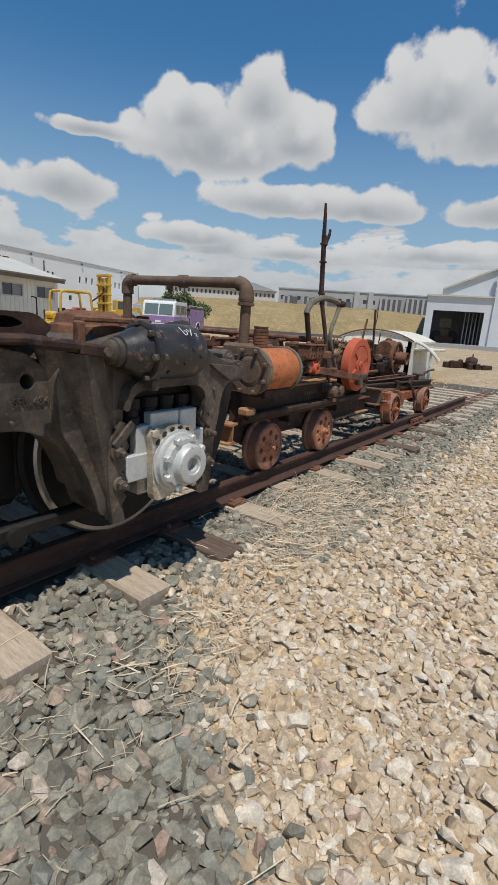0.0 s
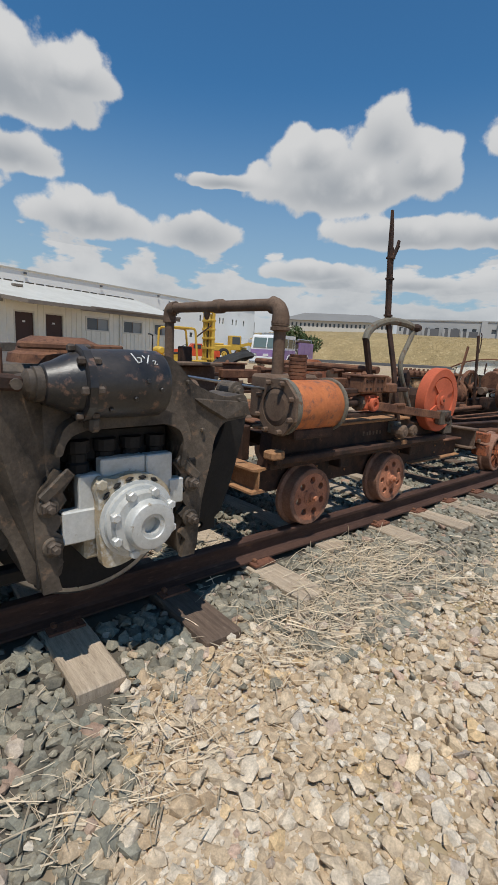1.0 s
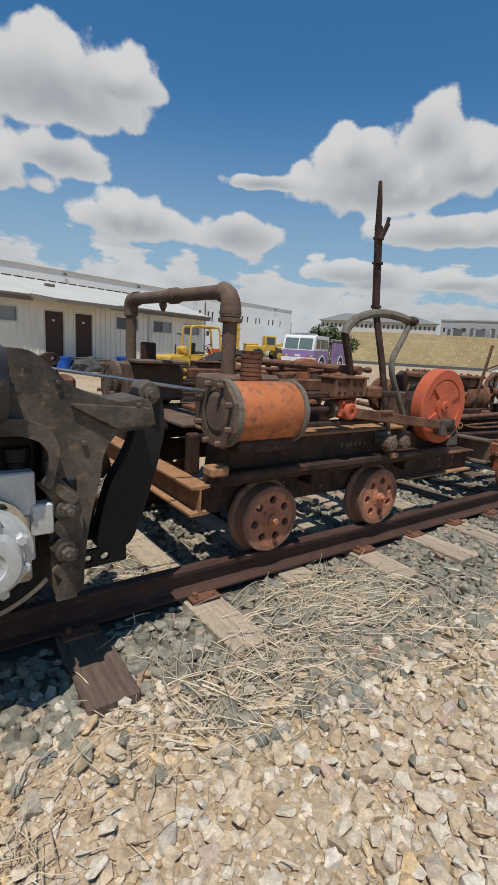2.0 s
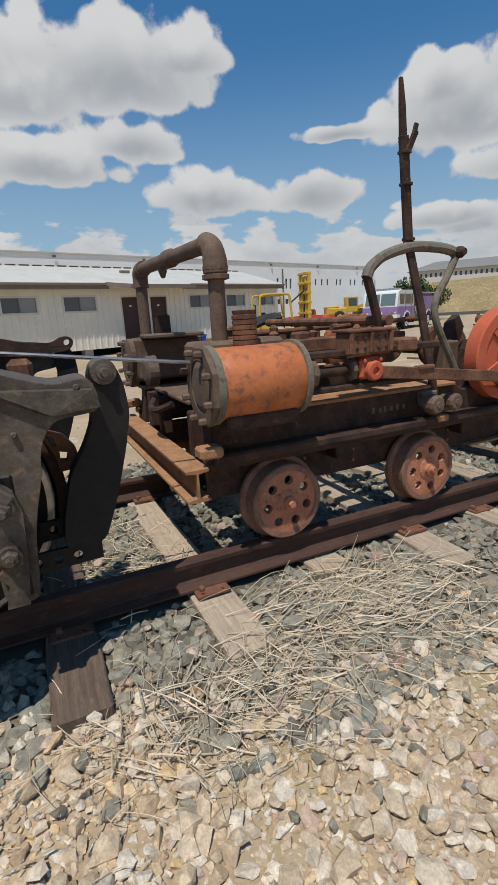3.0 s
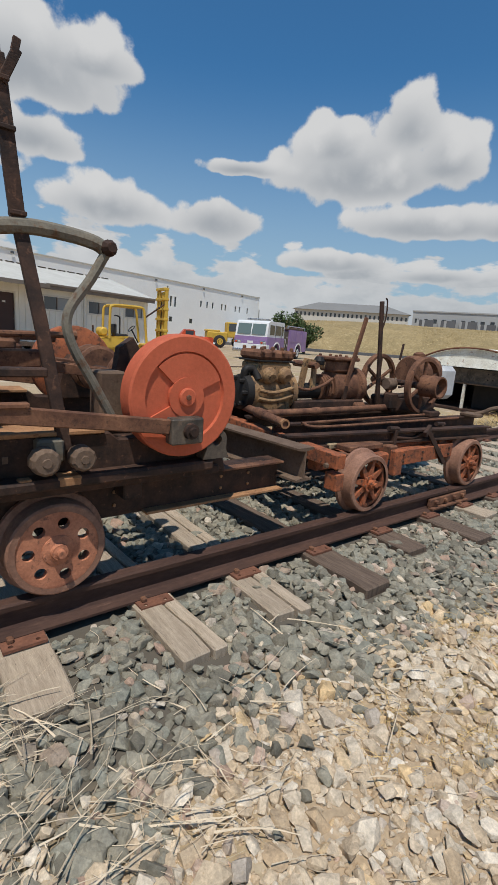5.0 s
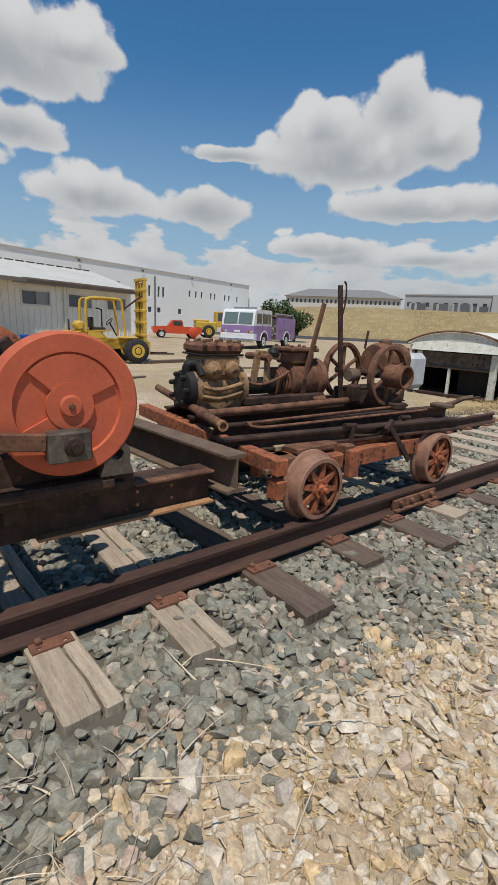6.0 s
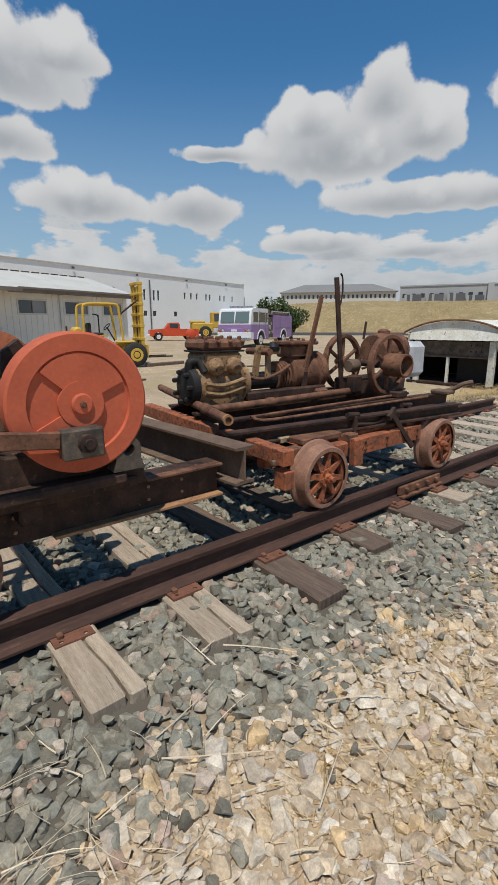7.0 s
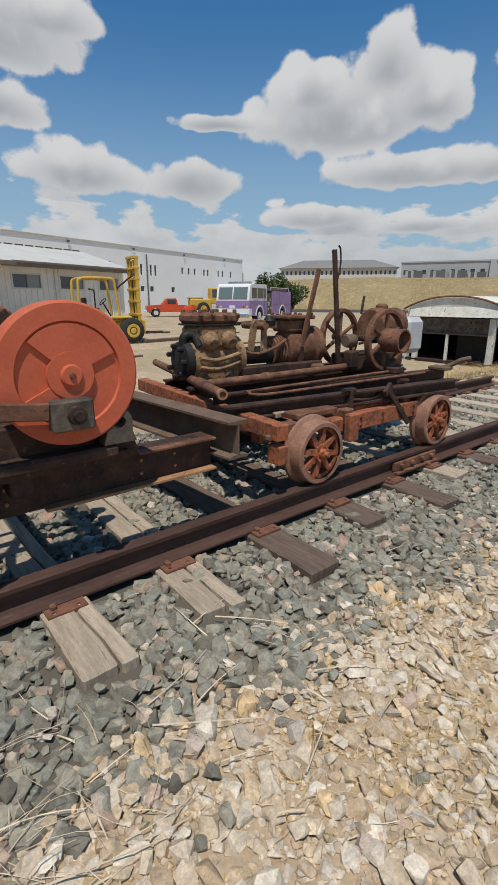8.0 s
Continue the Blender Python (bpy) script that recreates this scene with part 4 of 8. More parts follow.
def locomotive_truck():
    t = thing("locomotive_truck", "black cast steel locomotive truck with brake cylinder and silver axle box", "locomotive truck", pose(0, 0, 0))
    bm = bmesh.new()
    slab(bm, [rounded(PEDESTAL)], -0.42, -0.17)
    part("side_frame", eased(bm, 0.011), CAST, t, smooth=True)
    bm = bmesh.new()
    slab(bm, [rounded([(-3.3, 1.30), (-2.27, 1.30), (-2.12, 0.64), (-2.15, 0.60), (-2.19, 0.75), (-2.28, 0.885), (-2.40, 0.94), (-2.6, 0.955), (-3.3, 0.955)]), ring_pts(-2.385, 1.15, 0.032, 18)], -0.35, -0.16)
    part("frame_panel", eased(bm, 0.012, 4), CAST, t, smooth=True)
    # upright gusset between panel and axle guide
    part("gusset", hulled([(-2.35, -0.345, 1.292), (-2.075, -0.345, 0.57), (-2.24, -0.545, 1.275), (-2.05, -0.44, 0.57), (-2.0, -0.415, 1.275), (-1.985, -0.415, 0.57), (-2.0, -0.30, 1.28), (-1.985, -0.30, 0.57), (-2.33, -0.30, 1.292)]), CAST, t)
    # thick lip over the axle opening
    lip = [(-1.40, 0.90), (-1.37, 1.04), (-1.40, 1.12), (-1.49, 1.16), (-1.86, 1.16), (-1.955, 1.12), (-1.985, 1.0)]
    inner = [(-1.955, 1.0), (-1.935, 1.075), (-1.86, 1.10), (-1.50, 1.10), (-1.435, 1.075), (-1.41, 1.02), (-1.425, 0.90)]
    bm = bmesh.new()
    slab(bm, [rounded(lip + inner)], -0.485, -0.38)
    part("opening_lip", eased(bm, 0.016, 9), CAST, t, smooth=True)
    # black box stands in for the shade inside the axle opening
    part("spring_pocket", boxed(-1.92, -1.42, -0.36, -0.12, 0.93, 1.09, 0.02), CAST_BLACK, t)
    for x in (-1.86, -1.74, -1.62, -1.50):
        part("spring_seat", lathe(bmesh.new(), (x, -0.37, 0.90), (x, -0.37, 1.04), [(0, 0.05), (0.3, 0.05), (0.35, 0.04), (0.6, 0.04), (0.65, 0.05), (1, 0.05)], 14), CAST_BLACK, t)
    # ridge and cast steps on the arm
    part("arm_step", hulled([(-1.32, -0.44, 1.20), (-1.0, -0.435, 1.175), (-0.975, -0.43, 1.11), (-1.14, -0.445, 1.10), (-1.22, -0.44, 1.14), (-1.30, -0.36, 1.22), (-0.985, -0.36, 1.19), (-0.98, -0.36, 1.10), (-1.2, -0.36, 1.09)]), CAST, t)
    part("arm_inner", boxed(-1.22, -0.99, -0.20, -0.13, 1.10, 1.195, 0.02), CAST, t)
    bolts(t, [(x, -0.425, z) for x, z in ((-1.05, 1.19), (-1.36, 1.28), (-1.27, 1.05), (-2.60, 1.24), (-2.5, 1.0))], (0, -1, 0), 0.011, 0.012, CAST, name="rivet")
    # upper deck with its dark slot, transom across to the far frame
    part("top_flange", boxed(-3.3, -2.30, -0.40, -0.12, 1.305, 1.34, 0.01), RUST_DARK, t)
    bm = bmesh.new()
    slab(bm, [rounded([(-3.3, 1.335), (-2.20, 1.335), (-2.17, 1.37), (-2.24, 1.425), (-2.42, 1.435), (-3.3, 1.435)]), rounded([(-2.82, 1.362), (-2.36, 1.362), (-2.30, 1.38), (-2.36, 1.412), (-2.82, 1.412)])], -0.20, 0.12)
    part("upper_casting", eased(bm, 0.01, 6), RUST_DARK, t)
    part("transom", boxed(-3.3, -1.50, -0.17, 1.71, 1.10, 1.335, 0.03), CAST, t)
    part("centre_cap", lathe(bmesh.new(), (-1.78, 0.06, 1.33), (-1.78, 0.06, 1.455), [(0, 0.23), (0.35, 0.22), (0.45, 0.19), (0.8, 0.175), (1, 0.12)], 28), RUST, t, "rust brown round cap", smooth=True)
    part("centre_cap", lathe(bmesh.new(), (-2.47, 0.30, 1.33), (-2.47, 0.30, 1.50), [(0, 0.30), (0.35, 0.28), (0.45, 0.24), (0.8, 0.21), (1, 0.13)], 28), RUST, t, "rust brown round cap", smooth=True)
    part("top_bar", boxed(-2.02, -1.58, -0.22, -0.14, 1.40, 1.43, 0.008), RUST, t)
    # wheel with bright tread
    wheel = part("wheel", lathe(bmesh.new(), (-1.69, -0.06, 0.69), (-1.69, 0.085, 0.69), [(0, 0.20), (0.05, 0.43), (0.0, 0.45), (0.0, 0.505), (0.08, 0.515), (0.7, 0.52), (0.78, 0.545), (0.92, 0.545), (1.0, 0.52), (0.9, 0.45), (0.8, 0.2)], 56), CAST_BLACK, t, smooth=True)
    part("tread", lathe(bmesh.new(), (-1.69, -0.064, 0.69), (-1.69, -0.052, 0.69), [(0, 0.485), (0, 0.507), (1, 0.52), (1, 0.485)], 56, caps=False), SHINY, wheel, "bright worn wheel rim")
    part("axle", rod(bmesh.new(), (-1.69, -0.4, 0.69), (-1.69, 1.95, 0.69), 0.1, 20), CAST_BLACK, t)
    axle_box(t)
    liner(t, -2.035, 1, ((-2.01, 0.80), (-1.995, 0.63)))
    liner(t, -1.315, -1, ((-1.345, 0.805), (-1.35, 0.63)))
    brake_cylinder(t)
    # cast letters on the frame plate
    fc = bpy.data.curves.new("cast_mark", "FONT")
    fc.body, fc.size, fc.extrude = "SRL.454", 0.05, 0.005
    lt = new("cast_mark", fc)
    bpy.context.view_layer.update()
    lm = bpy.data.meshes.new_from_object(lt.evaluated_get(bpy.context.evaluated_depsgraph_get()))
    bpy.data.objects.remove(lt)
    lm.materials.append(CAST)
    lo = new("cast_mark", lm)
    lo.parent = t
    lo.matrix_basis = pose(-2.455, -0.352, 1.05, 90)
    # brake hanger, shoe and lower straps
    bm = bmesh.new()
    slab(bm, [rounded(HANGER)], -0.235, -0.15)
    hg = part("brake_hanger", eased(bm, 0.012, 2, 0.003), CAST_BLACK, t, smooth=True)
    part("pin", lathe(bmesh.new(), (-0.925, -0.285, 1.215), (-0.925, -0.12, 1.215), [(0, 0.016), (0.12, 0.018), (0.13, 0.03), (0.22, 0.032), (0.23, 0.05), (0.34, 0.052), (1, 0.05)], 18), CAST, hg)
    bm = bmesh.new()
    shoe = [(-1.69 + rr * math.cos(a), 0.69 + rr * math.sin(a)) for rr, an in ((0.53, np.linspace(-0.35, 0.62, 11)), (0.575, np.linspace(0.62, -0.35, 11))) for a in an]
    slab(bm, [shoe], -0.06, 0.06)
    sh = part("brake_shoe", bm, RUST_DARK, t)
    bm = bmesh.new()
    slab(bm, [[(-1.20, 1.00), (-1.10, 0.955), (-1.06, 0.90), (-1.05, 0.85), (-1.085, 0.805), (-1.135, 0.80), (-1.14, 0.86)], [(-1.175, 0.965), (-1.145, 0.955), (-1.13, 0.915), (-1.15, 0.915)], [(-1.125, 0.89), (-1.09, 0.88), (-1.10, 0.845), (-1.125, 0.85)]], -0.10, -0.05)
    part("shoe_key", bm, RUST, sh, "brown slotted key plate")
    for z0, y, xa, xb in ((0.425, -0.215, -1.37, -1.02), (0.525, -0.13, -1.25, -1.04)):
        loops = [[(xa, z0 - 0.01), (xb, z0), (xb, z0 + 0.085), (xa, z0 + 0.075)]] + [ring_pts(x, z0 + 0.037, 0.019, 12) for x in (-1.277, -1.198, -1.12) if x > xa + 0.03]
        bm = bmesh.new()
        slab(bm, loops, y, y + 0.02)
        part("perforated_strap", bm, CAST_BLACK, t)
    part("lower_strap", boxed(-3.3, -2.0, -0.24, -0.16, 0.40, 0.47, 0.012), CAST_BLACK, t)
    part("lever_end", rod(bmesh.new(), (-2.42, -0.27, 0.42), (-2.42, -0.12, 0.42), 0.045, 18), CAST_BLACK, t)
    # added black block stands in for the dark void behind the frame
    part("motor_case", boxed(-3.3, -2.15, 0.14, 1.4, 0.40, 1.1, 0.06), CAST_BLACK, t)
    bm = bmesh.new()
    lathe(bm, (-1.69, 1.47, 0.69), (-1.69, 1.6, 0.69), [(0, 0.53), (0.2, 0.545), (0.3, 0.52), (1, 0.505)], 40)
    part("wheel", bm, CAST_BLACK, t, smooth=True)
    # the far frame, its arm ending in an eye
    bm = bmesh.new()
    slab(bm, [rounded(PEDESTAL)], 1.72, 1.95)
    part("side_frame", eased(bm, 0.011, 5), CAST, t, smooth=True)
    bm = bmesh.new()
    slab(bm, [rounded([(-1.42, 1.36), (-1.20, 1.30), (-1.0, 1.285), (-0.93, 1.325), (-0.875, 1.325), (-0.845, 1.285), (-0.87, 1.235), (-0.95, 1.215), (-1.2, 1.20), (-1.42, 1.22)]), ring_pts(-0.895, 1.28, 0.024, 14)], 1.62, 1.72)
    part("eye_arm", eased(bm, 0.014, 8), RUST_DARK, t, smooth=True)
    bm = bmesh.new()
    slab(bm, [rounded(HANGER)], 1.66, 1.74)
    part("brake_hanger", bm, CAST_BLACK, t)
    part("spreader", boxed(-1.27, -1.17, 0.02, 0.16, 0.98, 1.27, 0.02), RUST, t)
    # thin bright rod that reaches over to the steam engine car
    part("long_rod", rod(bmesh.new(), (-1.55, 0.12, 1.335), (-0.44, 0.02, 1.19), 0.009, 8), SHINY, t, "thin bright steel rod")
    return t


locomotive_truck()


# ---- car with the twin steam engine ----
def car_wheel(parent, x, y, face, spokes=0, r=0.215, side=-1, spin=0.0):
    """A small flanged railcar wheel: dished web with holes, or spokes; side is the way that its face looks."""
    w = part("wheel", lathe(bmesh.new(), (x, y + 0.055 * side, RAIL_TOP + r), (x, y - 0.085 * side, RAIL_TOP + r), [(0, r - 0.035), (0, r - 0.008), (0.06, r), (0.66, r + 0.004), (0.75, r + 0.028), (0.92, r + 0.03), (1, r + 0.01), (0.9, r - 0.035), (0.35, r - 0.04)], 44, caps=False), TREAD, parent, smooth=True)
    z = RAIL_TOP + r
    y0 = y + 0.035 * side
    m = pose(x, y0, z, 0, math.degrees(spin))
    bm = bmesh.new()
    if spokes:
        slab(bm, [ring_pts(0, 0, r - 0.03, 40), ring_pts(0, 0, r - 0.055, 40)[::-1]], 0, 0.05, m)
        slab(bm, [ring_pts(0, 0, 0.06, 24)], -0.015, 0.05, m)
        for i in range(spokes):
            a = 2 * math.pi * i / spokes
            mm = m @ pose(0, 0, 0, 0, math.degrees(a))
            part("spoke", slab(bmesh.new(), [[(0.05, -0.024), (r - 0.045, -0.014), (r - 0.045, 0.014), (0.05, 0.024)]], -0.004, 0.035, mm), face, w)
    else:
        holes = [ring_pts(0.125 * math.cos(a), 0.125 * math.sin(a), 0.027, 14) for a in (2 * math.pi * i / 7 for i in range(7))]
        slab(bm, [ring_pts(0, 0, r - 0.006, 40), *holes], -0.014, 0.02, m)
        lathe(bm, (x, y0 + 0.0, z), (x, y0 + 0.045 * side, z), [(0, 0.075), (0.4, 0.07), (0.6, 0.04), (1, 0.035)], 20)
    part("web", bm, face, w)
    bm = bmesh.new()
    lathe(bm, (x, y0, z), (x, y0 + 0.075 * side, z), [(0, 0.034), (0.6, 0.03), (0.65, 0.02), (1, 0.018)], 12)
    part("axle_end", bm, face, w)
    bolts(w, [(x + 0.055 * math.cos(a), y0 + 0.008 * side, z + 0.055 * math.sin(a)) for a in (spin + 2 * math.pi * i / 6 for i in range(6))], (0, side, 0), 0.013, 0.014, face)
    return w


def engine_side(car, y, face, orange=True):
    """One cylinder with crosshead, rod and crank disc; face is the way that its outer side looks."""
    f = face
    cyl = part("cylinder", lathe(bmesh.new(), (-0.44, y, 1.09), (0.02, y, 1.09), [(0, 0.166), (0.02, 0.172), (0.98, 0.172), (1, 0.166)], 40), ORANGE if orange else GREENISH, car, "steam cylinder in faded orange paint" if orange else "weathered grey steam cylinder", smooth=True)
    for xa, xb in ((-0.46, -0.42), (-0.005, 0.025)):
        part("end_flange", lathe(bmesh.new(), (xa, y, 1.09), (xb, y, 1.09), [(0, 0.178), (0.1, 0.186), (0.9, 0.186), (1, 0.178)], 40), GREENISH, cyl, "grey green cylinder flange", smooth=True)
    bm = bmesh.new()
    oct_out = [(0.192 * math.cos(a), 0.192 * math.sin(a)) for a in (math.pi / 8 + i * math.pi / 4 for i in range(8))]
    slab(bm, [oct_out, ring_pts(0, 0, 0.125, 24)[::-1]], 0, 0.024, pose(-0.484, y, 1.09, 0, 0, -90))
    lathe(bm, (-0.47, y, 1.09), (-0.49, y, 1.09), [(0, 0.13), (0.5, 0.12), (1, 0.09)], 28)
    part("head_cover", bm, RUST_PIPE, cyl, smooth=False)
    bolts(cyl, [(-0.495, y + 0.165 * math.cos(a), 1.09 + 0.165 * math.sin(a)) for a in (i * math.pi / 4 + 0.39 for i in range(8))], (-1, 0, 0), 0.017, 0.03, RUST_PIPE)
    part("cylinder_foot", boxed(-0.40, -0.02, y - 0.11, y + 0.11, 0.88, 0.95, 0.01), RUST_DARK, cyl)
    # valve chest on the inner side
    yi = y - f * 0.13
    part("valve_chest", boxed(-0.45, 0.05, min(yi, yi - f * 0.18), max(yi, yi - f * 0.18), 0.98, 1.285, 0.02), RUST_PIPE, car)
    # piston rod, crosshead, slide bars
    rodp = part("piston_rod", lathe(bmesh.new(), (0.03, y, 1.09), (0.44, y, 1.09), [(0, 0.06), (0.12, 0.06), (0.14, 0.045), (0.25, 0.045), (0.27, 0.028), (1, 0.028)], 16), RUST_DARK, car, smooth=True)
    xh = part("crosshead", boxed(0.40, 0.545, y - 0.05, y + 0.05, 1.035, 1.15, 0.016), ORANGE_RED if orange else RUST, car)
    bm = bmesh.new()
    lathe(bm, (0.475, y + f * 0.05, 1.08), (0.475, y + f * 0.085, 1.08), [(0, 0.055), (0.8, 0.052), (1, 0.045), (1, 0.022), (0.6, 0.02)], 20)
    part("wrist_pin", bm, ORANGE_RED if orange else RUST, xh, smooth=True)
    part("slide_bar", boxed(0.05, 0.98, y - 0.035, y + 0.035, 1.165, 1.20, 0.006), RUST_DARK, car)
    part("slide_bar", boxed(0.05, 0.98, y - 0.035, y + 0.035, 0.985, 1.015, 0.006), RUST_DARK, car)
    part("slide_block", boxed(0.31, 0.60, y - 0.07, y + 0.06, 1.165, 1.29, 0.012), RUST, car)
    for u in (0.32, 0.45, 0.58):
        part("block_rib", boxed(u - 0.012, u + 0.012, min(y + f * 0.06, y + f * 0.085), max(y + f * 0.06, y + f * 0.085), 1.175, 1.285, 0.006), RUST, car)
    part("block_lip", boxed(0.30, 0.61, y - 0.085, y + 0.075, 1.285, 1.30, 0.004), RUST, car)
    bolts(car, [(u, y + f * 0.065, z) for u in (0.36, 0.41, 0.50, 0.55) for z in (1.20, 1.255)], (0, f, 0), 0.011, 0.012, RUST_DARK)
    bolts(xh, [(u, y + f * 0.05, 1.135) for u in (0.42, 0.525)], (0, f, 0), 0.011, 0.014, ORANGE_RED if orange else RUST)
    part("gland", lathe(bmesh.new(), (0.10, y, 1.09), (0.135, y, 1.09), [(0, 0.07), (0.2, 0.078), (0.8, 0.078), (1, 0.06)], 10), RUST_PIPE, rodp)
    part("gland", lathe(bmesh.new(), (0.345, y, 1.09), (0.385, y, 1.09), [(0, 0.05), (0.3, 0.062), (0.8, 0.062), (1, 0.05)], 8), RUST_PIPE, rodp)
    part("strap_clip", boxed(0.78, 0.90, min(y + f * 0.035, y + f * 0.08), max(y + f * 0.035, y + f * 0.08), 1.055, 1.075, 0.004), RUST, car)
    part("bar_bracket", boxed(0.66, 0.80, y - 0.05, y + 0.05, 1.16, 1.235, 0.012), RUST, car)
    part("lubricator", lathe(bmesh.new(), (0.41, y, 1.28), (0.41, y, 1.325), [(0, 0.022), (0.6, 0.022), (1, 0.01)], 10), RUST, car)
    # crank disc
    cx, cz, rr = 1.615, 1.073, 0.292
    y0 = y + f * 0.0
    disc = part("crank_disc", lathe(bmesh.new(), (cx, y0 - f * 0.10, cz), (cx, y0 + f * 0.005, cz), [(0, rr - 0.012), (0.08, rr), (0.92, rr), (1, rr - 0.01), (1, 0.215), (0.86, 0.21), (0.86, 0.02)], 64), ORANGE_RED if orange else ORANGE_WORN, car, "orange red crank disc with two recesses" if orange else "rusted orange crank disc", smooth=True)
    bm = bmesh.new()
    # raised land that leaves two recesses open between it and the rim
    land = []
    for a0, a1 in ((3.6, 5.0), (0.4, 2.4)):
        land.append([(0.205 * math.cos(a), 0.205 * math.sin(a)) for a in np.linspace(a0, a1, 14)] + [(0.075 * math.cos(a), 0.075 * math.sin(a)) for a in np.linspace(a1, a0, 8)])
    mm = pose(cx, y0, cz) @ Matrix.Diagonal((1, -f, 1, 1))
    for ld in land:
        slab(bm, [ld], -0.004, 0.02, mm)
    slab(bm, [ring_pts(0, 0, 0.095, 28)], -0.008, 0.02, mm)
    part("web_land", bm, ORANGE_RED, disc)
    part("hub", lathe(bmesh.new(), (cx, y0, cz), (cx, y0 + f * 0.022, cz), [(0, 0.045), (0.8, 0.045), (1, 0.038)], 20), ORANGE_RED, disc)
    bolts(disc, [(cx, y0 + f * 0.022, cz)], (0, f, 0), 0.014, 0.008, RUST)
    # connecting rod with its strap end
    px, pz = 1.595, 0.925
    bm = bmesh.new()
    bar(bm, (0.50, y + f * 0.055, 1.07), (1.50, y + f * 0.05, 0.945), 0.035, 0.068, 0.005)
    cr = part("connecting_rod", bm, RUST, car)
    part("strap_end", boxed(1.50, 1.67, y + f * 0.05 - 0.035, y + f * 0.05 + 0.035, pz - 0.065, pz + 0.06, 0.008, None), CAST, cr, "dark greasy strap end")
    part("crank_pin", lathe(bmesh.new(), (px, y + f * 0.08, pz), (px, y + f * 0.125, pz), [(0, 0.04), (0.6, 0.036), (0.65, 0.022), (1, 0.02)], 16), RUST_DARK, cr)
    return cyl


def steam_car():
    t = thing("steam_engine_car", "four-wheeled rail car carrying a rusty twin cylinder steam engine", "rail car")
    for x in (0.0, 1.035):
        car_wheel(t, x, 0.02, WHEEL_FACE, 0, side=-1, spin=0.3 + x)
        car_wheel(t, x, 1.53, WHEEL_FACE, 0, side=1, spin=0.8 + x)
        part("axle", rod(bmesh.new(), (x, 0.05, 0.38), (x, 1.5, 0.38), 0.03, 12), RUST_DARK, t)
    # side sills inside the wheels, the engine bed with its ledge over them
    for y, f in ((0.115, -1), (1.44, 1)):
        w0 = min(y, y - f * 0.02)
        part("side_sill", boxed(-0.42, 2.44, w0, w0 + 0.02, 0.44, 0.63, 0.002), RUST_DARK, t)
        # lip and foot get lighter rust only where the sill end is sunlit
        part("sill_lip", boxed(1.97, 2.44, min(y, y + f * 0.06), max(y, y + f * 0.06), 0.617, 0.63, 0.002), RUST, t)
        part("sill_flange", boxed(-0.47, 2.44, min(y - f * 0.02, y - f * 0.1), max(y - f * 0.02, y - f * 0.1), 0.617, 0.63, 0.002), RUST_DARK, t)
        part("sill_foot", boxed(1.5, 2.44, min(y, y + f * 0.06), max(y, y + f * 0.06), 0.44, 0.455, 0.002), RUST_TAN, t)
        bolts(t, [(x, w0 if f < 0 else w0 + 0.02, z) for x in (0.2, 0.55, 1.35, 2.0, 2.2) for z in (0.5, 0.57)], (0, f, 0), 0.010, 0.008, RUST_TAN, name="rivet")
        y2 = 0.0 if f < 0 else 1.55
        bm = bmesh.new()
        slab(bm, [[(-0.43, 0.64), (1.95, 0.64), (1.90, 0.80), (1.80, 0.85), (1.32, 0.87), (1.28, 0.905), (-0.40, 0.905)]], min(y2, y2 - f * 0.12), max(y2, y2 - f * 0.12))
        bmesh.ops.bevel(bm, geom=bm.edges[:], offset=0.008, segments=1, affect="EDGES")
        part("engine_bed", bm, RUST_DARK, t)
        part("bed_ledge", boxed(-0.45, 1.80, min(y2, y2 + f * 0.10), max(y2, y2 + f * 0.10), 0.690, 0.742, 0.012), RUST_DARK, t)
        part("ledge_web", boxed(-0.44, 1.88, min(y2, y2 + f * 0.03), max(y2, y2 + f * 0.03), 0.645, 0.690, 0.006), RUST_DARK, t)
        part("worn_patch", boxed(1.02, 1.12, min(y2 + f * 0.012, y2 + f * 0.102), max(y2 + f * 0.012, y2 + f * 0.102), 0.700, 0.746, 0.008), RUST_TAN, t)
        for u, h in ((0.60, 0.035), (0.65, 0.03), (0.685, 0.036), (0.735, 0.028), (0.78, 0.034), (0.83, 0.03)):
            part("faded_mark", boxed(u, u + 0.022, min(y2 + f * 0.003, y2 - f * 0.002), max(y2 + f * 0.003, y2 - f * 0.002), 0.80, 0.80 + h, 0.001), RUST_PIPE, t)
        part("end_block", boxed(-0.52, -0.40, y2 + f * 0.09 - 0.05, y2 + f * 0.09 + 0.05, 0.742, 0.80, 0.012), RUST_TAN, t)
        part("top_plate", boxed(-0.42, 1.25, min(y2 + f * 0.02, y2 - f * 0.2), max(y2 + f * 0.02, y2 - f * 0.2), 0.905, 0.925, 0.004), RUST_TAN, t)
        # crank shaft bearing lugs
        bm = bmesh.new()
        slab(bm, [[(1.735, 0.75), (1.885, 0.75), (1.868, 0.80)] + ring_pts(1.81, 0.845, 0.06, 20)[:11] + [(1.748, 0.80)], ring_pts(1.81, 0.845, 0.03, 14)], min(y2 + f * 0.1, y2 + f * 0.02), max(y2 + f * 0.1, y2 + f * 0.02))
        part("bearing_lug", bm, CAST, t)
        for x, r in ((0.96, 0.06), (1.11, 0.055)):
            bm = bmesh.new()
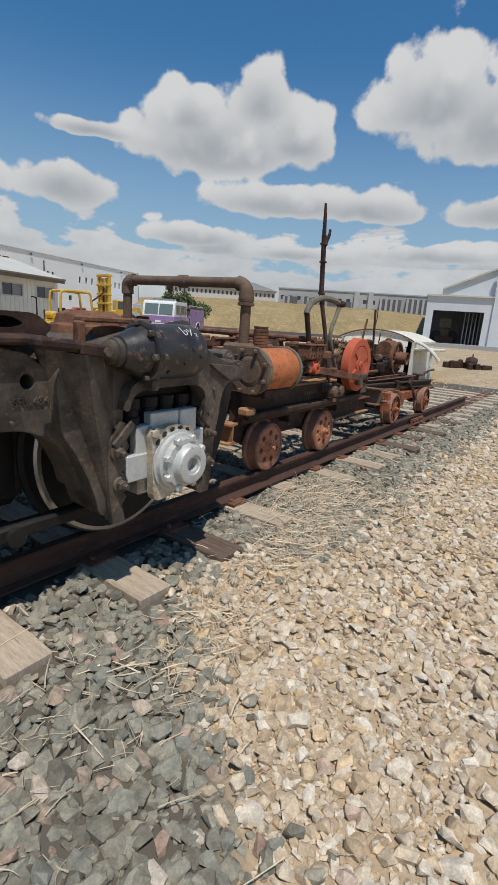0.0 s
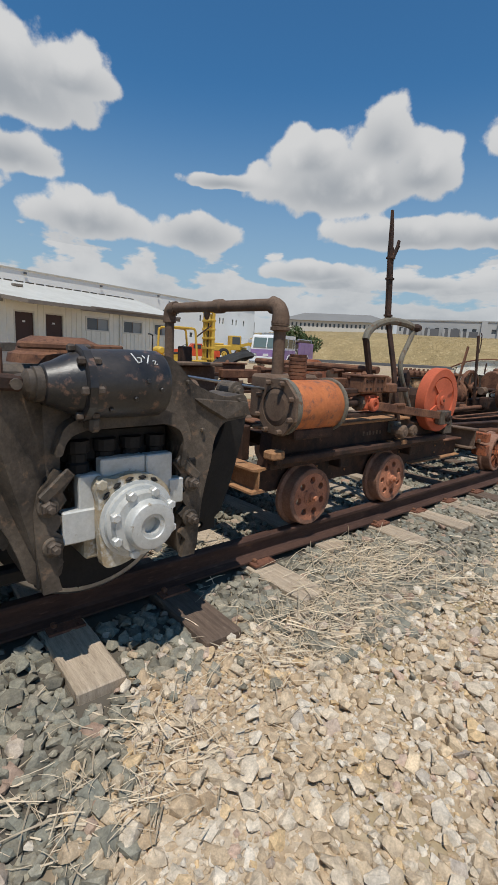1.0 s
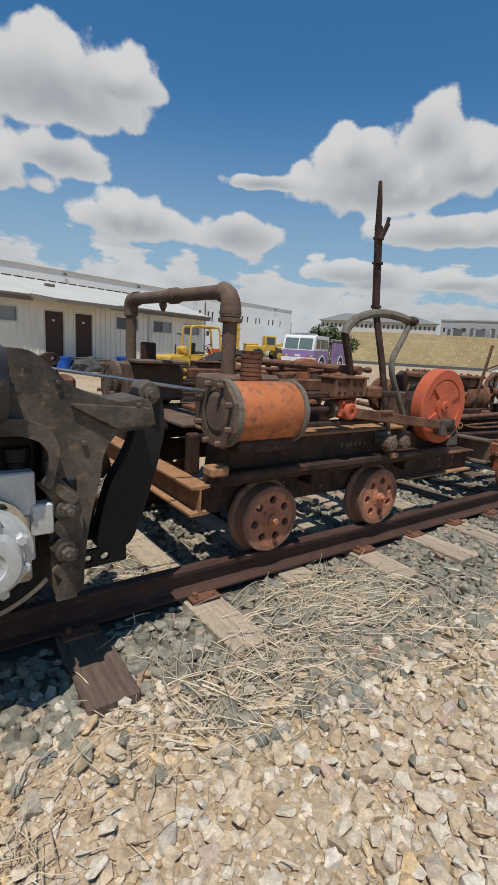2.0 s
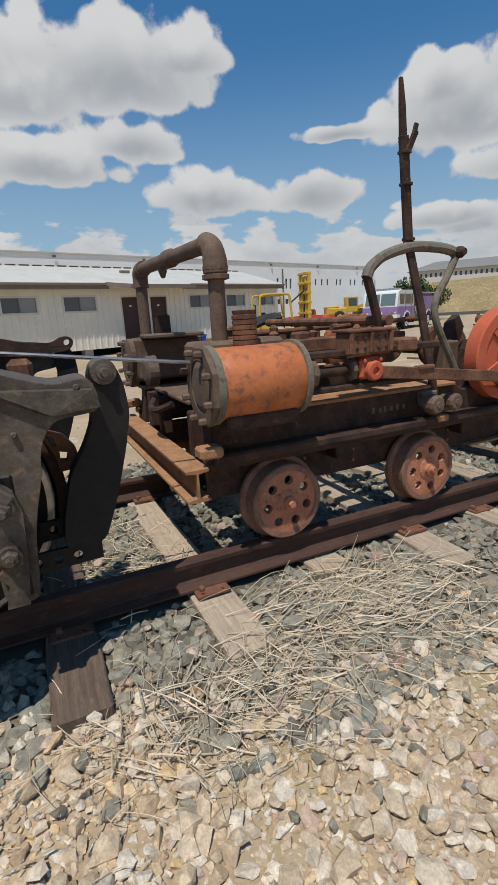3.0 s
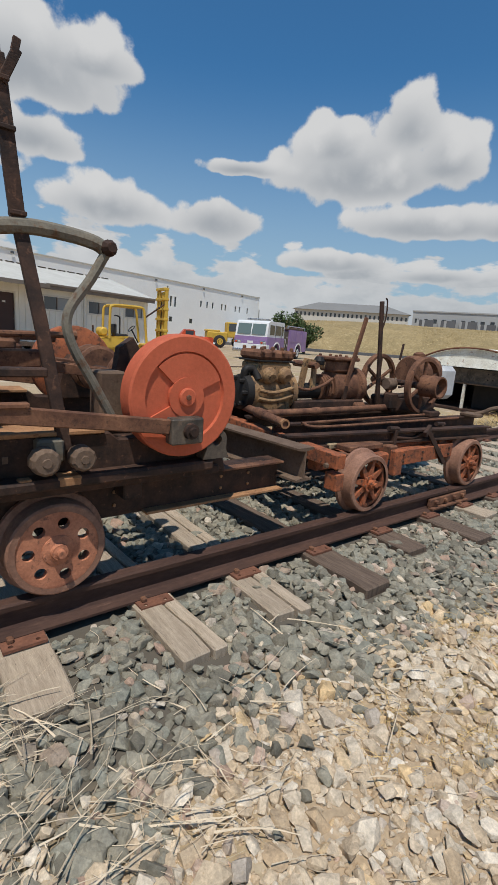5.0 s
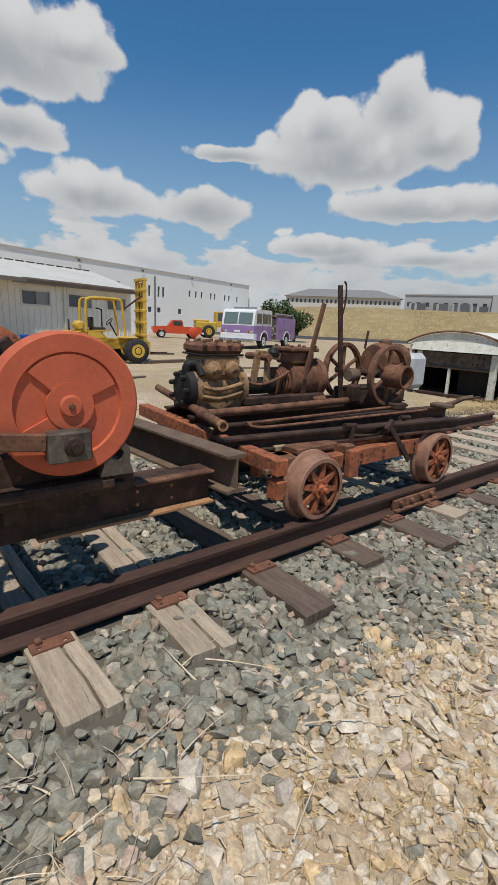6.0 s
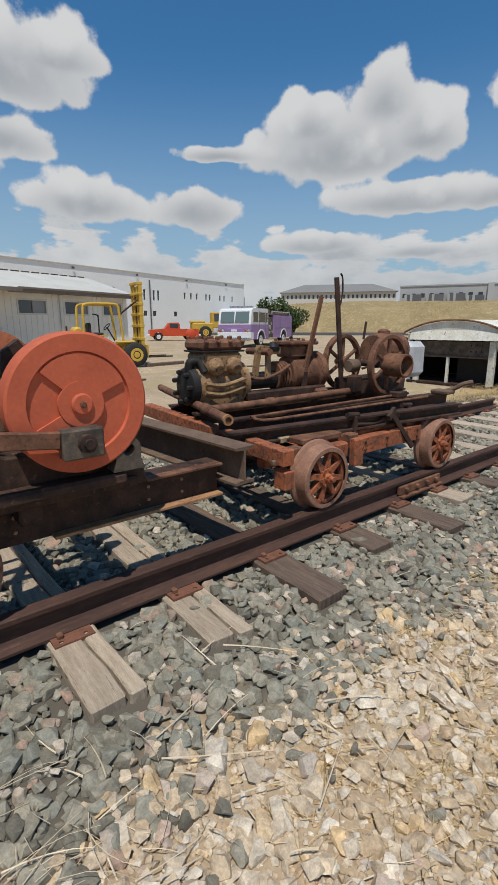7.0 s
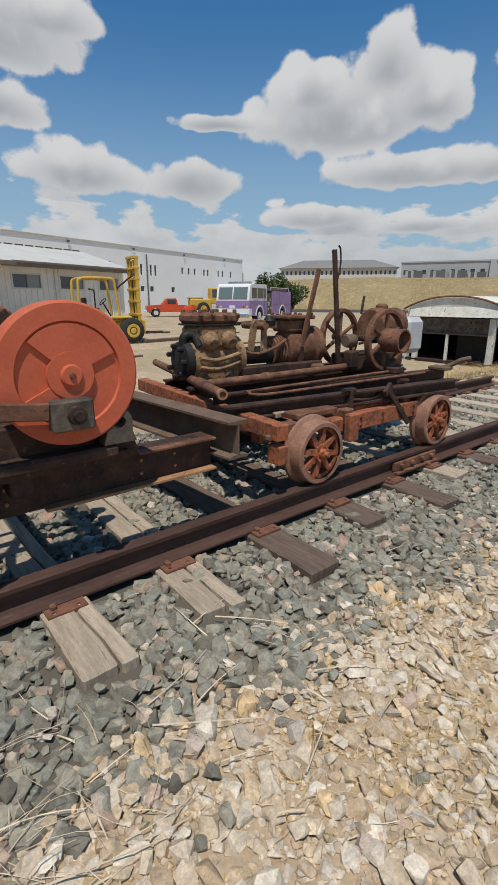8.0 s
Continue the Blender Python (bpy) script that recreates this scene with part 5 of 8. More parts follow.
            lathe(bm, (x, y2 + f * 0.17, 0.83), (x, y2 + f * 0.05, 0.83), [(0, r * 0.3), (0.04, r * 0.35), (0.05, r * 0.75), (0.15, r * 0.95), (0.6, r), (0.7, r * 0.7), (1, r * 0.7)], 11)
            part("rocker_end", bm, RUST_PIPE, t)
        part("clip", boxed(0.87, 0.92, y2 + f * 0.07 - 0.02, y2 + f * 0.07 + 0.02, 0.735, 0.75, 0.004), RUST_TAN, t)
    for x0, w in ((0.35, 0.12), (1.35, 0.1)):
        part("cross_member", boxed(x0, x0 + w, 0.0, 1.52, 0.56, 0.68, 0.008), RUST_DARK, t)
    # I-beams across both ends
    part("end_beam", ibeam(bmesh.new(), (-0.497, 0.005, 0.657), (-0.51, 1.72, 0.667), 0.175, 0.125), RUST_TAN, t, "tan rusted I-beam")
    part("end_beam", ibeam(bmesh.new(), (2.51, -0.06, 0.735), (2.40, 1.75, 0.725), 0.215, 0.14), RUST_PIPE, t, "rusty I-beam across the car end")
    engine_side(t, -0.10, -1)
    engine_side(t, 1.60, 1, False)
    part("crankshaft", rod(bmesh.new(), (1.59, -0.02, 1.085), (1.59, 1.5, 1.085), 0.045, 16), RUST_DARK, t)
    for y in (0.1, 1.38):
        bm = bmesh.new()
        slab(bm, [[(1.45, 0.86), (1.73, 0.86), (1.67, 1.10), (1.62, 1.16), (1.56, 1.16), (1.51, 1.10)]], y, y + 0.12)
        part("bearing_stand", bm, RUST_DARK, t)
    # eccentrics and links between the frames
    for y in (0.35, 0.5, 1.0, 1.15):
        bm = bmesh.new()
        lathe(bm, (1.62, y, 1.10), (1.62, y + 0.06, 1.10), [(0, 0.13), (0.2, 0.15), (0.8, 0.15), (1, 0.13)], 24)
        part("eccentric", bm, RUST, t)
        bm = bmesh.new()
        bar(bm, (1.5, y + 0.03, 1.12), (0.75, y + 0.03, 1.21), 0.025, 0.05)
        part("eccentric_rod", bm, RUST, t)
    for y in (0.42, 1.07):
        bm = bmesh.new()
        tube(bm, smooth_path([(0.72, y, 1.34), (0.78, y, 1.22), (0.74, y, 1.08)]), 0.022, 8)
        part("link", bm, RUST, t)
    for x0, x1, y, z, r in ((0.15, 0.60, 0.30, 1.02, 0.018), (0.10, 0.95, 0.62, 1.00, 0.022), (0.20, 1.30, 0.86, 1.27, 0.02), (0.55, 1.25, 0.33, 1.30, 0.016)):
        part("cross_rod", lathe(bmesh.new(), (x0, y, z), (x1, y + 0.04, z + 0.02), [(0, r * 1.4), (0.06, r * 1.4), (0.07, r), (0.93, r), (0.94, r * 1.5), (1, r * 1.5)], 10), RUST, t)
    for x, y, h in ((0.16, 0.36, 0.10), (0.30, 0.62, 0.13), (0.47, 0.42, 0.09), (1.02, 0.60, 0.12)):
        part("oil_cup", lathe(bmesh.new(), (x, y, 1.20), (x, y, 1.20 + h), [(0, 0.035), (0.4, 0.035), (0.5, 0.024), (0.85, 0.03), (1, 0.014)], 12), RUST, t)
    part("crank_cheek", lathe(bmesh.new(), (0.90, 0.62, 1.24), (0.96, 0.62, 1.24), [(0, 0.06), (0.2, 0.09), (0.8, 0.09), (1, 0.05)], 16), RUST_PIPE, t)
    part("cross_plate", boxed(0.0, 0.30, 0.2, 1.30, 0.93, 0.96, 0.006), RUST, t)
    part("deck_plate", boxed(-0.36, 0.1, 0.50, 1.30, 0.90, 0.925, 0.006), RUST_PIPE, t)
    part("deck_plate", boxed(-0.30, 0.06, 0.22, 0.46, 0.905, 0.925, 0.006), RUST, t)
    for y in (0.30, 0.95, 1.25):
        part("bed_stay", boxed(-0.42, -0.34, y, y + 0.06, 0.64, 0.90, 0.008), RUST_DARK, t)
    part("pipe_stub", tube(bmesh.new(), smooth_path([(-0.44, 0.95, 0.90), (-0.50, 0.85, 0.86), (-0.50, 0.70, 0.86), (-0.42, 0.62, 0.90)]), 0.022, 8), RUST_DARK, t, smooth=True)
    part("rail_beam", boxed(0.05, 1.05, 0.22, 0.28, 1.17, 1.25, 0.008), RUST, t)
    part("rail_beam", boxed(0.05, 1.05, 1.20, 1.26, 1.17, 1.25, 0.008), RUST, t)
    for x, y in ((0.62, 0.2), (0.88, 0.32), (0.25, 0.24), (0.5, 1.22)):
        part("cap_nut", boxed(x, x + 0.09, y, y + 0.09, 1.24, 1.29, 0.012), RUST, t)
    part("rock_shaft", rod(bmesh.new(), (0.72, 0.0, 1.33), (0.72, 1.5, 1.33), 0.03, 12), RUST, t)
    part("guide_yoke", boxed(0.60, 0.66, -0.05, 1.5, 1.10, 1.17, 0.008), RUST, t)
    part("steel_box", boxed(1.27, 1.40, 0.1, 0.24, 0.95, 1.17, 0.01), RUST_PIPE, t)
    bm = bmesh.new()
    slab(bm, [[(1.36, 1.02), (1.44, 1.0), (1.52, 1.25), (1.47, 1.33), (1.40, 1.28)]], 0.18, 0.24)
    part("tilted_plate", bm, RUST_DARK, t)
    # steam pipe over the top
    n, fr = (-0.28, 0.12), (-0.33, 1.50)
    pipe = part("steam_pipe", tube(bmesh.new(), [(n[0], n[1], 1.22), (n[0], n[1], 1.62)], 0.042, 18), RUST_PIPE, t, "brown weathered steam pipe with elbows", smooth=True)
    part("pipe_flange", lathe(bmesh.new(), (n[0], n[1], 1.575), (n[0], n[1], 1.64), [(0, 0.05), (0.08, 0.068), (0.4, 0.068), (0.45, 0.056), (0.7, 0.056), (0.75, 0.064), (1, 0.064)], 12), RUST_PIPE, pipe)
    bm = bmesh.new()
    el = [(n[0], n[1], 1.61), (n[0], n[1], 1.675)] + [(n[0] + (fr[0] - n[0]) * 0.075 * (1 - math.cos(a)), n[1] + (fr[1] - n[1]) * 0.06 * (1 - math.cos(a)), 1.675 + 0.075 * math.sin(a)) for a in (0.4, 0.8, 1.2, 1.57)]
    tube(bm, el, 0.056, 18, [0.062, 0.06] + [0.055] * (len(el) - 3) + [0.06])
    part("elbow", bm, RUST_PIPE, pipe, smooth=True)
    ps = [Vector((n[0], n[1], 1.752)).lerp(Vector((fr[0], fr[1], 1.765)), k) for k in (0.055, 0.45, 0.46, 0.52, 0.53, 0.94)]
    part("cross_pipe", tube(bmesh.new(), ps, 0.042, 16, [0.042, 0.042, 0.054, 0.054, 0.042, 0.042]), RUST_PIPE, pipe, smooth=True)
    bm = bmesh.new()
    el = [(fr[0] + 0.01, fr[1] - 0.09, 1.765), (fr[0], fr[1] - 0.03, 1.755), (fr[0], fr[1], 1.71), (fr[0], fr[1], 1.64)]
    tube(bm, smooth_path(el, 3), 0.056, 16)
    part("elbow", bm, RUST_PIPE, pipe, smooth=True)
    part("riser", rod(bmesh.new(), (fr[0], fr[1], 1.66), (fr[0], fr[1], 1.24), 0.042, 16), RUST_PIPE, pipe)
    d = ps[0].lerp(ps[-1], 0.62)
    part("drain_cock", lathe(bmesh.new(), d, d + Vector((0, 0, -0.10)), [(0, 0.02), (0.6, 0.028), (1, 0.012)], 10), RUST_PIPE, pipe)
    # ribbed oiler beside the riser
    prof = [(0, 0.05)]
    for i in range(6):
        prof += [(0.2 + i * 0.12, 0.062), (0.2 + i * 0.12 + 0.09, 0.062), (0.2 + i * 0.12 + 0.1, 0.055)]
    part("ribbed_canister", lathe(bmesh.new(), (-0.185, 0.02, 1.22), (-0.185, 0.02, 1.425), prof + [(1, 0.06)], 24), RUST, t, "ribbed rusty canister")
    part("far_box", boxed(-0.27, -0.17, 1.36, 1.46, 1.29, 1.44, 0.01), RUST_DARK, t)
    # valve bodies round the far chest
    for x, y, z, r in ((-0.47, 1.5, 1.15, 0.13), (-0.47, 0.95, 1.08, 0.1)):
        part("valve_cover", lathe(bmesh.new(), (x - 0.03, y, z), (x + 0.05, y, z), [(0, r * 0.6), (0.2, r), (1, r)], 20), RUST_PIPE, t)
    part("chest_top", boxed(-0.42, 0.0, 1.12, 1.34, 1.28, 1.31, 0.008), RUST_PIPE, t)
    return t


steam_car()


def reverse_lever():
    t = thing("reversing_lever", "tall brown reversing lever with a curved quadrant yoke", "lever")
    p = [Vector((1.075, -0.02, 0.84)), Vector((1.0, 0.05, 1.39)), Vector((0.945, 0.11, 1.75)), Vector((0.886, 0.112, 2.31)), Vector((0.861, 0.115, 2.585))]
    bm = bmesh.new()
    bar(bm, p[0], p[1], 0.022, 0.055)
    bar(bm, p[1].lerp(p[0], 0.01), p[2], 0.022, 0.055)
    part("lower_bar", bm, RUST_DARK, t)
    bm = bmesh.new()
    bar(bm, p[2] - Vector((0, 0, 0.02)), p[3], 0.028, 0.056)
    part("upper_bar", bm, RUST_DARK, t)
    part("grip", hulled([p[3] + Vector((a, c, -0.05)) for a in (-0.02, 0.02) for c in (-0.013, 0.013)] + [p[3].lerp(p[4], 0.55) + Vector((a, c, 0)) for a in (-0.017, 0.017) for c in (-0.01, 0.01)] + [p[4] + Vector((a, c, 0)) for a in (-0.010, 0.008) for c in (-0.008, 0.008)]), RUST_DARK, t)
    bm = bmesh.new()
    bar(bm, (0.90, 0.10, 2.215), (0.955, 0.09, 2.335), 0.018, 0.035)
    bar(bm, (0.945, 0.09, 2.325), (0.955, 0.088, 2.37), 0.016, 0.028)
    part("latch", bm, RUST_DARK, t)
    for z in (2.06, 1.77, 2.22):
        x = 0.945 + (z - 1.75) * -0.105
        part("collar", boxed(x - 0.03, x + 0.03, 0.085, 0.137, z, z + 0.018, 0.003), RUST_DARK, t)
    arc = smooth_path([(0.60, 0.06, 1.565), (0.64, 0.07, 1.625), (0.76, 0.09, 1.69), (0.95, 0.10, 1.735), (1.12, 0.09, 1.735), (1.24, 0.07, 1.715), (1.29, 0.06, 1.68)], 5)
    q = part("quadrant", tube(bmesh.new(), arc, 0.031, 8), GREENISH, t, "weathered grey curved quadrant", smooth=True)
    part("quadrant_leg", tube(bmesh.new(), smooth_path([(0.60, 0.06, 1.58), (0.645, 0.06, 1.45), (0.71, 0.06, 1.26)]), 0.026, 8), RUST_DARK, q, smooth=True)
    part("quadrant_leg", tube(bmesh.new(), smooth_path([(1.285, 0.06, 1.69), (1.21, 0.06, 1.56), (1.115, 0.05, 1.42), (1.12, 0.04, 1.30), (1.21, 0.03, 1.13), (1.29, 0.02, 0.98)]), 0.022, 8), GREENISH, q, "flaking green grey bent leg", smooth=True)
    part("end_bolt", lathe(bmesh.new(), (1.285, 0.0, 1.70), (1.285, 0.1, 1.70), [(0, 0.02), (0.3, 0.035), (0.7, 0.035), (1, 0.02)], 10), RUST_DARK, q)
    part("foot", boxed(0.95, 1.06, -0.06, 0.03, 0.80, 0.90, 0.01), GREENISH, t)
    return t


reverse_lever()


# ---- flat push car with beams, pipes and old machinery ----
def push_car():
    t = thing("push_car", "low orange and rust rail push car with spoked wheels", "rail car")
    for x, s in ((3.25, 0.2), (4.72, 0.5)):
        car_wheel(t, x, 0.03, ORANGE_WORN, 8, side=-1, spin=s)
        car_wheel(t, x, 1.54, ORANGE_WORN, 8, side=1, spin=s)
        part("axle", rod(bmesh.new(), (x, 0.0, 0.38), (x, 1.5, 0.38), 0.03, 12), RUST_DARK, t)
        for y in (0.16, 1.38):
            part("axle_bearing", boxed(x - 0.08, x + 0.08, y, y + 0.1, 0.33, 0.50, 0.015), ORANGE_WORN, t)
    for y in (0.17, 1.42):
        bm = boxed(2.86, 5.0, y, y + 0.09, 0.48, 0.60, 0.008)
        part("side_sill", bm, ORANGE_WORN, t)
    part("outer_sill", boxed(3.66, 4.50, 0.06, 0.075, 0.455, 0.575, 0.003), ORANGE_WORN, t)
    part("sill_flange", boxed(3.66, 4.50, 0.075, 0.15, 0.562, 0.575, 0.003), ORANGE_WORN, t)
    part("outer_sill", boxed(3.42, 3.56, 0.06, 0.16, 0.465, 0.575, 0.012), ORANGE_WORN, t)
    bolts(t, [(x, 0.06, z) for x in (3.75, 4.02, 4.28, 4.44) for z in (0.485, 0.54)], (0, -1, 0), 0.012, 0.01, RUST_DARK, name="rivet")
    part("outer_sill", boxed(3.56, 3.66, 0.0, 0.06, 0.40, 0.60, 0.008), ORANGE_WORN, t)
    bm = bmesh.new()
    bar(bm, (2.85, -0.06, 0.605), (2.88, 1.80, 0.66), 0.09, 0.10, 0.006)
    part("end_sill", bm, ORANGE_WORN, t, "orange end sill with faded stencil marks")
    for i in range(5):
        part("stencil_bar", boxed(2.805, 2.812, 0.42 + i * 0.05, 0.45 + i * 0.05, 0.60, 0.645, 0.001), RUST_DARK, t)
    part("bolt_plate", boxed(2.82, 2.90, -0.06, 0.05, 0.40, 0.52, 0.006), ORANGE_WORN, t)
    bolts(t, [(2.80, 0.02, 0.57), (2.80, 0.9, 0.58), (2.80, 1.5, 0.58)], (-1, 0, 0), 0.02, 0.02, RUST_PIPE)
    for x in (3.62, 4.35, 4.92):
        part("cross_sill", boxed(x, x + 0.1, 0.1, 1.5, 0.50, 0.61, 0.008), RUST, t)
    part("cross_sill", boxed(3.0, 3.14, 0.1, 1.5, 0.50, 0.60, 0.008), RUST, t)
    part("deck_piece", boxed(3.15, 3.55, 0.12, 0.30, 0.60, 0.64, 0.006), RUST, t)
    part("deck_piece", boxed(4.45, 4.95, 0.12, 0.30, 0.60, 0.66, 0.006), RUST, t)
    # brake rigging on top
    for x in (3.75, 4.45):
        br = part("brake_post", boxed(x - 0.02, x + 0.02, 0.15, 0.20, 0.58, 0.73, 0.006), RUST_DARK, t)
        part("grip", rod(bmesh.new(), (x - 0.09, 0.17, 0.74), (x + 0.04, 0.17, 0.73), 0.02, 10), RUST_DARK, br)
    part("brake_rod", tube(bmesh.new(), smooth_path([(3.75, 0.17, 0.66), (4.0, 0.15, 0.645), (4.12, 0.13, 0.70), (4.3, 0.15, 0.66), (4.45, 0.17, 0.68)]), 0.014, 8), RUST_DARK, t, smooth=True)
    bm = bmesh.new()
    bar(bm, (4.10, 0.10, 0.73), (4.32, 0.02, 0.42), 0.02, 0.04)
    bar(bm, (4.05, 0.08, 0.68), (4.15, 0.10, 0.74), 0.03, 0.05)
    part("brake_lever", bm, RUST_DARK, t)
    return t


push_car()


def loose_beam(name, p0, p1, h, w, mat_, label):
    ob = part(name, ibeam(bmesh.new(), p0, p1, h, w), mat_)
    return tagged(ob, label, "steel beam", "beams on the push car")


loose_beam("steel_beam", (2.70, 0.36, 0.715), (5.0, 0.02, 0.715), 0.10, 0.09, RUST_DARK, "dark rusty steel beam lying on the push car")
loose_beam("steel_beam", (2.82, 0.62, 0.74), (5.42, 0.36, 0.74), 0.12, 0.08, RUST_DARK, "dark rusty steel beam lying on the push car")
loose_beam("steel_beam", (2.85, 0.98, 0.74), (5.35, 0.82, 0.74), 0.12, 0.09, RUST_DARK, "dark rusty steel beam under the old engine")
loose_beam("steel_beam", (2.90, 1.42, 0.74), (5.35, 1.32, 0.74), 0.12, 0.09, RUST_DARK, "dark rusty steel beam under the old engine")
plank = part("timber_plank", boxed(-0.35, 0.55, -0.05, 0.05, -0.02, 0.02, 0.006, pose(3.09, 0.6, 0.622, 0, 0, 96)), PLANK)
tagged(plank, "pale timber plank lying on the push car", "plank")
hk = thing("tow_hook", "rusty bent tow hook on the beam end", "hook")
part("hook_bar", tube(bmesh.new(), smooth_path([(5.25, 0.30, 0.76), (5.32, 0.22, 0.80), (5.34, 0.16, 0.84), (5.40, 0.10, 0.86)]), 0.022, 8), RUST_PIPE, hk, smooth=True)
part("hook_base", boxed(5.18, 5.33, 0.22, 0.40, 0.742, 0.78, 0.01), RUST_PIPE, hk)

pp = thing("pipe_assembly", "brown steel pipes joined by a tee lying on the beams", "pipe")
part("long_pipe", tube(bmesh.new(), [(2.736, 0.40, 0.787), (2.87, 0.85, 0.785), (3.26, 2.24, 0.78)], 0.033, 16), RUST, pp, smooth=True)
part("side_pipe", tube(bmesh.new(), [(2.86, 0.80, 0.787), (3.4, 0.775, 0.79), (3.41, 0.775, 0.79), (3.47, 0.77, 0.79), (3.48, 0.77, 0.79), (4.5, 0.77, 0.795)], 0.03, 14, [0.03, 0.03, 0.037, 0.037, 0.03, 0.03]), RUST, pp, smooth=True)
part("tee", lathe(bmesh.new(), (2.84, 0.74, 0.786), (2.885, 0.90, 0.785), [(0, 0.036), (0.05, 0.042), (0.95, 0.042), (1, 0.036)], 16), RUST, pp, smooth=True)
part("end_rim", lathe(bmesh.new(), (2.7325, 0.388, 0.787), (2.742, 0.42, 0.787), [(0, 0.022), (0, 0.036), (1, 0.036)], 16, caps=False), RUST_TAN, pp)


bb = thing("bent_bar", "long rusty bar bent into a hairpin lying on the push car", "steel bar")
part("bar", tube(bmesh.new(), smooth_path([(4.9, 0.26, 0.752), (3.6, 0.34, 0.748), (3.12, 0.37, 0.748), (3.02, 0.42, 0.748), (3.05, 0.50, 0.75), (3.2, 0.51, 0.755), (4.9, 0.46, 0.762)], 5), 0.012, 8), RUST, bb, smooth=True)


def old_engine():
    t = thing("old_engine", "oily tan and rust two cylinder engine with gearbox", "engine", pose(2.95, 1.2, 0.745, 0, 0, -3))
    body = part("crankcase", lathe(bmesh.new(), (0.0, 0, 0.17), (0.5, 0, 0.17), [(0, 0.12), (0.03, 0.165), (0.12, 0.17), (0.13, 0.155), (0.85, 0.155), (0.87, 0.18), (0.97, 0.18), (1, 0.15)], 28), ENGINE, t, smooth=True)
    part("sump", boxed(0.03, 0.46, -0.13, 0.13, 0.0, 0.14, 0.02), ENGINE, t)
    part("cylinder_block", boxed(0.06, 0.42, -0.15, 0.15, 0.26, 0.44, 0.03), ENGINE, t)
    part("gasket", boxed(0.045, 0.435, -0.16, 0.16, 0.435, 0.45, 0.004), CAST_BLACK, t)
    head = part("cylinder_head", boxed(0.045, 0.435, -0.16, 0.16, 0.45, 0.535, 0.025), RUST, t)
    bolts(head, [(x, y, 0.53) for x in (0.08, 0.19, 0.30, 0.40) for y in (-0.13, 0.0, 0.13)], (0, 0, 1), 0.016, 0.03, RUST)
    bolts(head, [(x, -0.155, 0.50) for x in (0.07, 0.18, 0.29, 0.41)], (0, -0.5, 1), 0.018, 0.03, RUST, name="stud")
    for x in (0.16, 0.33):
        bm = bmesh.new()
        lathe(bm, (x, -0.13, 0.33), (x, -0.2, 0.30), [(0, 0.075), (0.6, 0.07), (1, 0.04)], 14)
        part("side_cover", bm, ENGINE, t, smooth=True)
    part("timing_cover", lathe(bmesh.new(), (-0.07, -0.02, 0.17), (0.01, -0.02, 0.17), [(0, 0.1), (0.3, 0.15), (1, 0.16)], 22), CAST_BLACK, t, smooth=True)
    bolts(t, [(-0.05, -0.02 + 0.12 * math.cos(a), 0.17 + 0.12 * math.sin(a)) for a in (0.4 + i * 0.9 for i in range(7))], (-1, 0, 0), 0.02, 0.05, CAST_BLACK)
    part("water_neck", tube(bmesh.new(), smooth_path([(-0.03, -0.05, 0.28), (-0.02, -0.06, 0.36), (0.05, -0.08, 0.36), (0.07, -0.13, 0.28)]), 0.035, 10), CAST_BLACK, t, smooth=True)
    for z, a, b in ((0.13, -0.17, 0.26), (0.20, -0.18, 0.36)):
        part("side_pipe", tube(bmesh.new(), smooth_path([(0.05, a, z), (0.2, a - 0.02, z - 0.02), (0.42, a, z + 0.02)]), 0.018, 8), ENGINE, t, smooth=True)
    # shaft housing to the right
    part("shaft_tube", rod(bmesh.new(), (0.48, 0, 0.17), (1.0, 0, 0.17), 0.075, 18), CAST_BLACK, t)
    part("base_beam", boxed(0.45, 1.35, -0.19, -0.09, 0.03, 0.10, 0.01), RUST_DARK, t)
    part("base_beam", boxed(-0.02, 1.35, 0.10, 0.18, 0.0, 0.06, 0.01), RUST_DARK, t)
    for i in range(4):
        bm = bmesh.new()
        lathe(bm, (0.86 + i * 0.035, 0, 0.2), (0.88 + i * 0.035, 0, 0.2), [(0, 0.12), (0.5, 0.13), (1, 0.12)], 22)
        part("spring_coil", bm, RUST, t)
    part("rear_cylinder", lathe(bmesh.new(), (1.0, 0, 0.22), (1.40, 0, 0.22), [(0, 0.13), (0.05, 0.155), (0.75, 0.155), (0.8, 0.185), (0.95, 0.185), (1, 0.16)], 28), RUST, t, smooth=True)
    part("valve_box", boxed(0.98, 1.26, -0.11, 0.11, 0.36, 0.47, 0.015), RUST, t)
    lid = part("valve_lid", boxed(0.95, 1.29, -0.14, 0.14, 0.47, 0.505, 0.01), RUST, t)
    bolts(lid, [(x, y, 0.50) for x in (0.98, 1.12, 1.26) for y in (-0.11, 0.11)], (0, 0, 1), 0.016, 0.025, RUST)
    bm = bmesh.new()
    bar(bm, (0.62, -0.04, 0.18), (0.66, -0.05, 0.46), 0.04, 0.05)
    bar(bm, (0.64, -0.05, 0.45), (0.90, -0.04, 0.42), 0.04, 0.06)
    bar(bm, (0.72, -0.10, 0.20), (0.74, -0.08, 0.44), 0.03, 0.05)
    part("rocker_frame", bm, ENGINE, t)
    part("cross_pin", rod(bmesh.new(), (0.70, -0.16, 0.42), (0.70, 0.16, 0.42), 0.03, 12), RUST, t)
    part("carburettor", lathe(bmesh.new(), (0.82, -0.05, 0.42), (0.82, -0.05, 0.50), [(0, 0.05), (0.5, 0.055), (1, 0.03)], 14), CAST_BLACK, t)
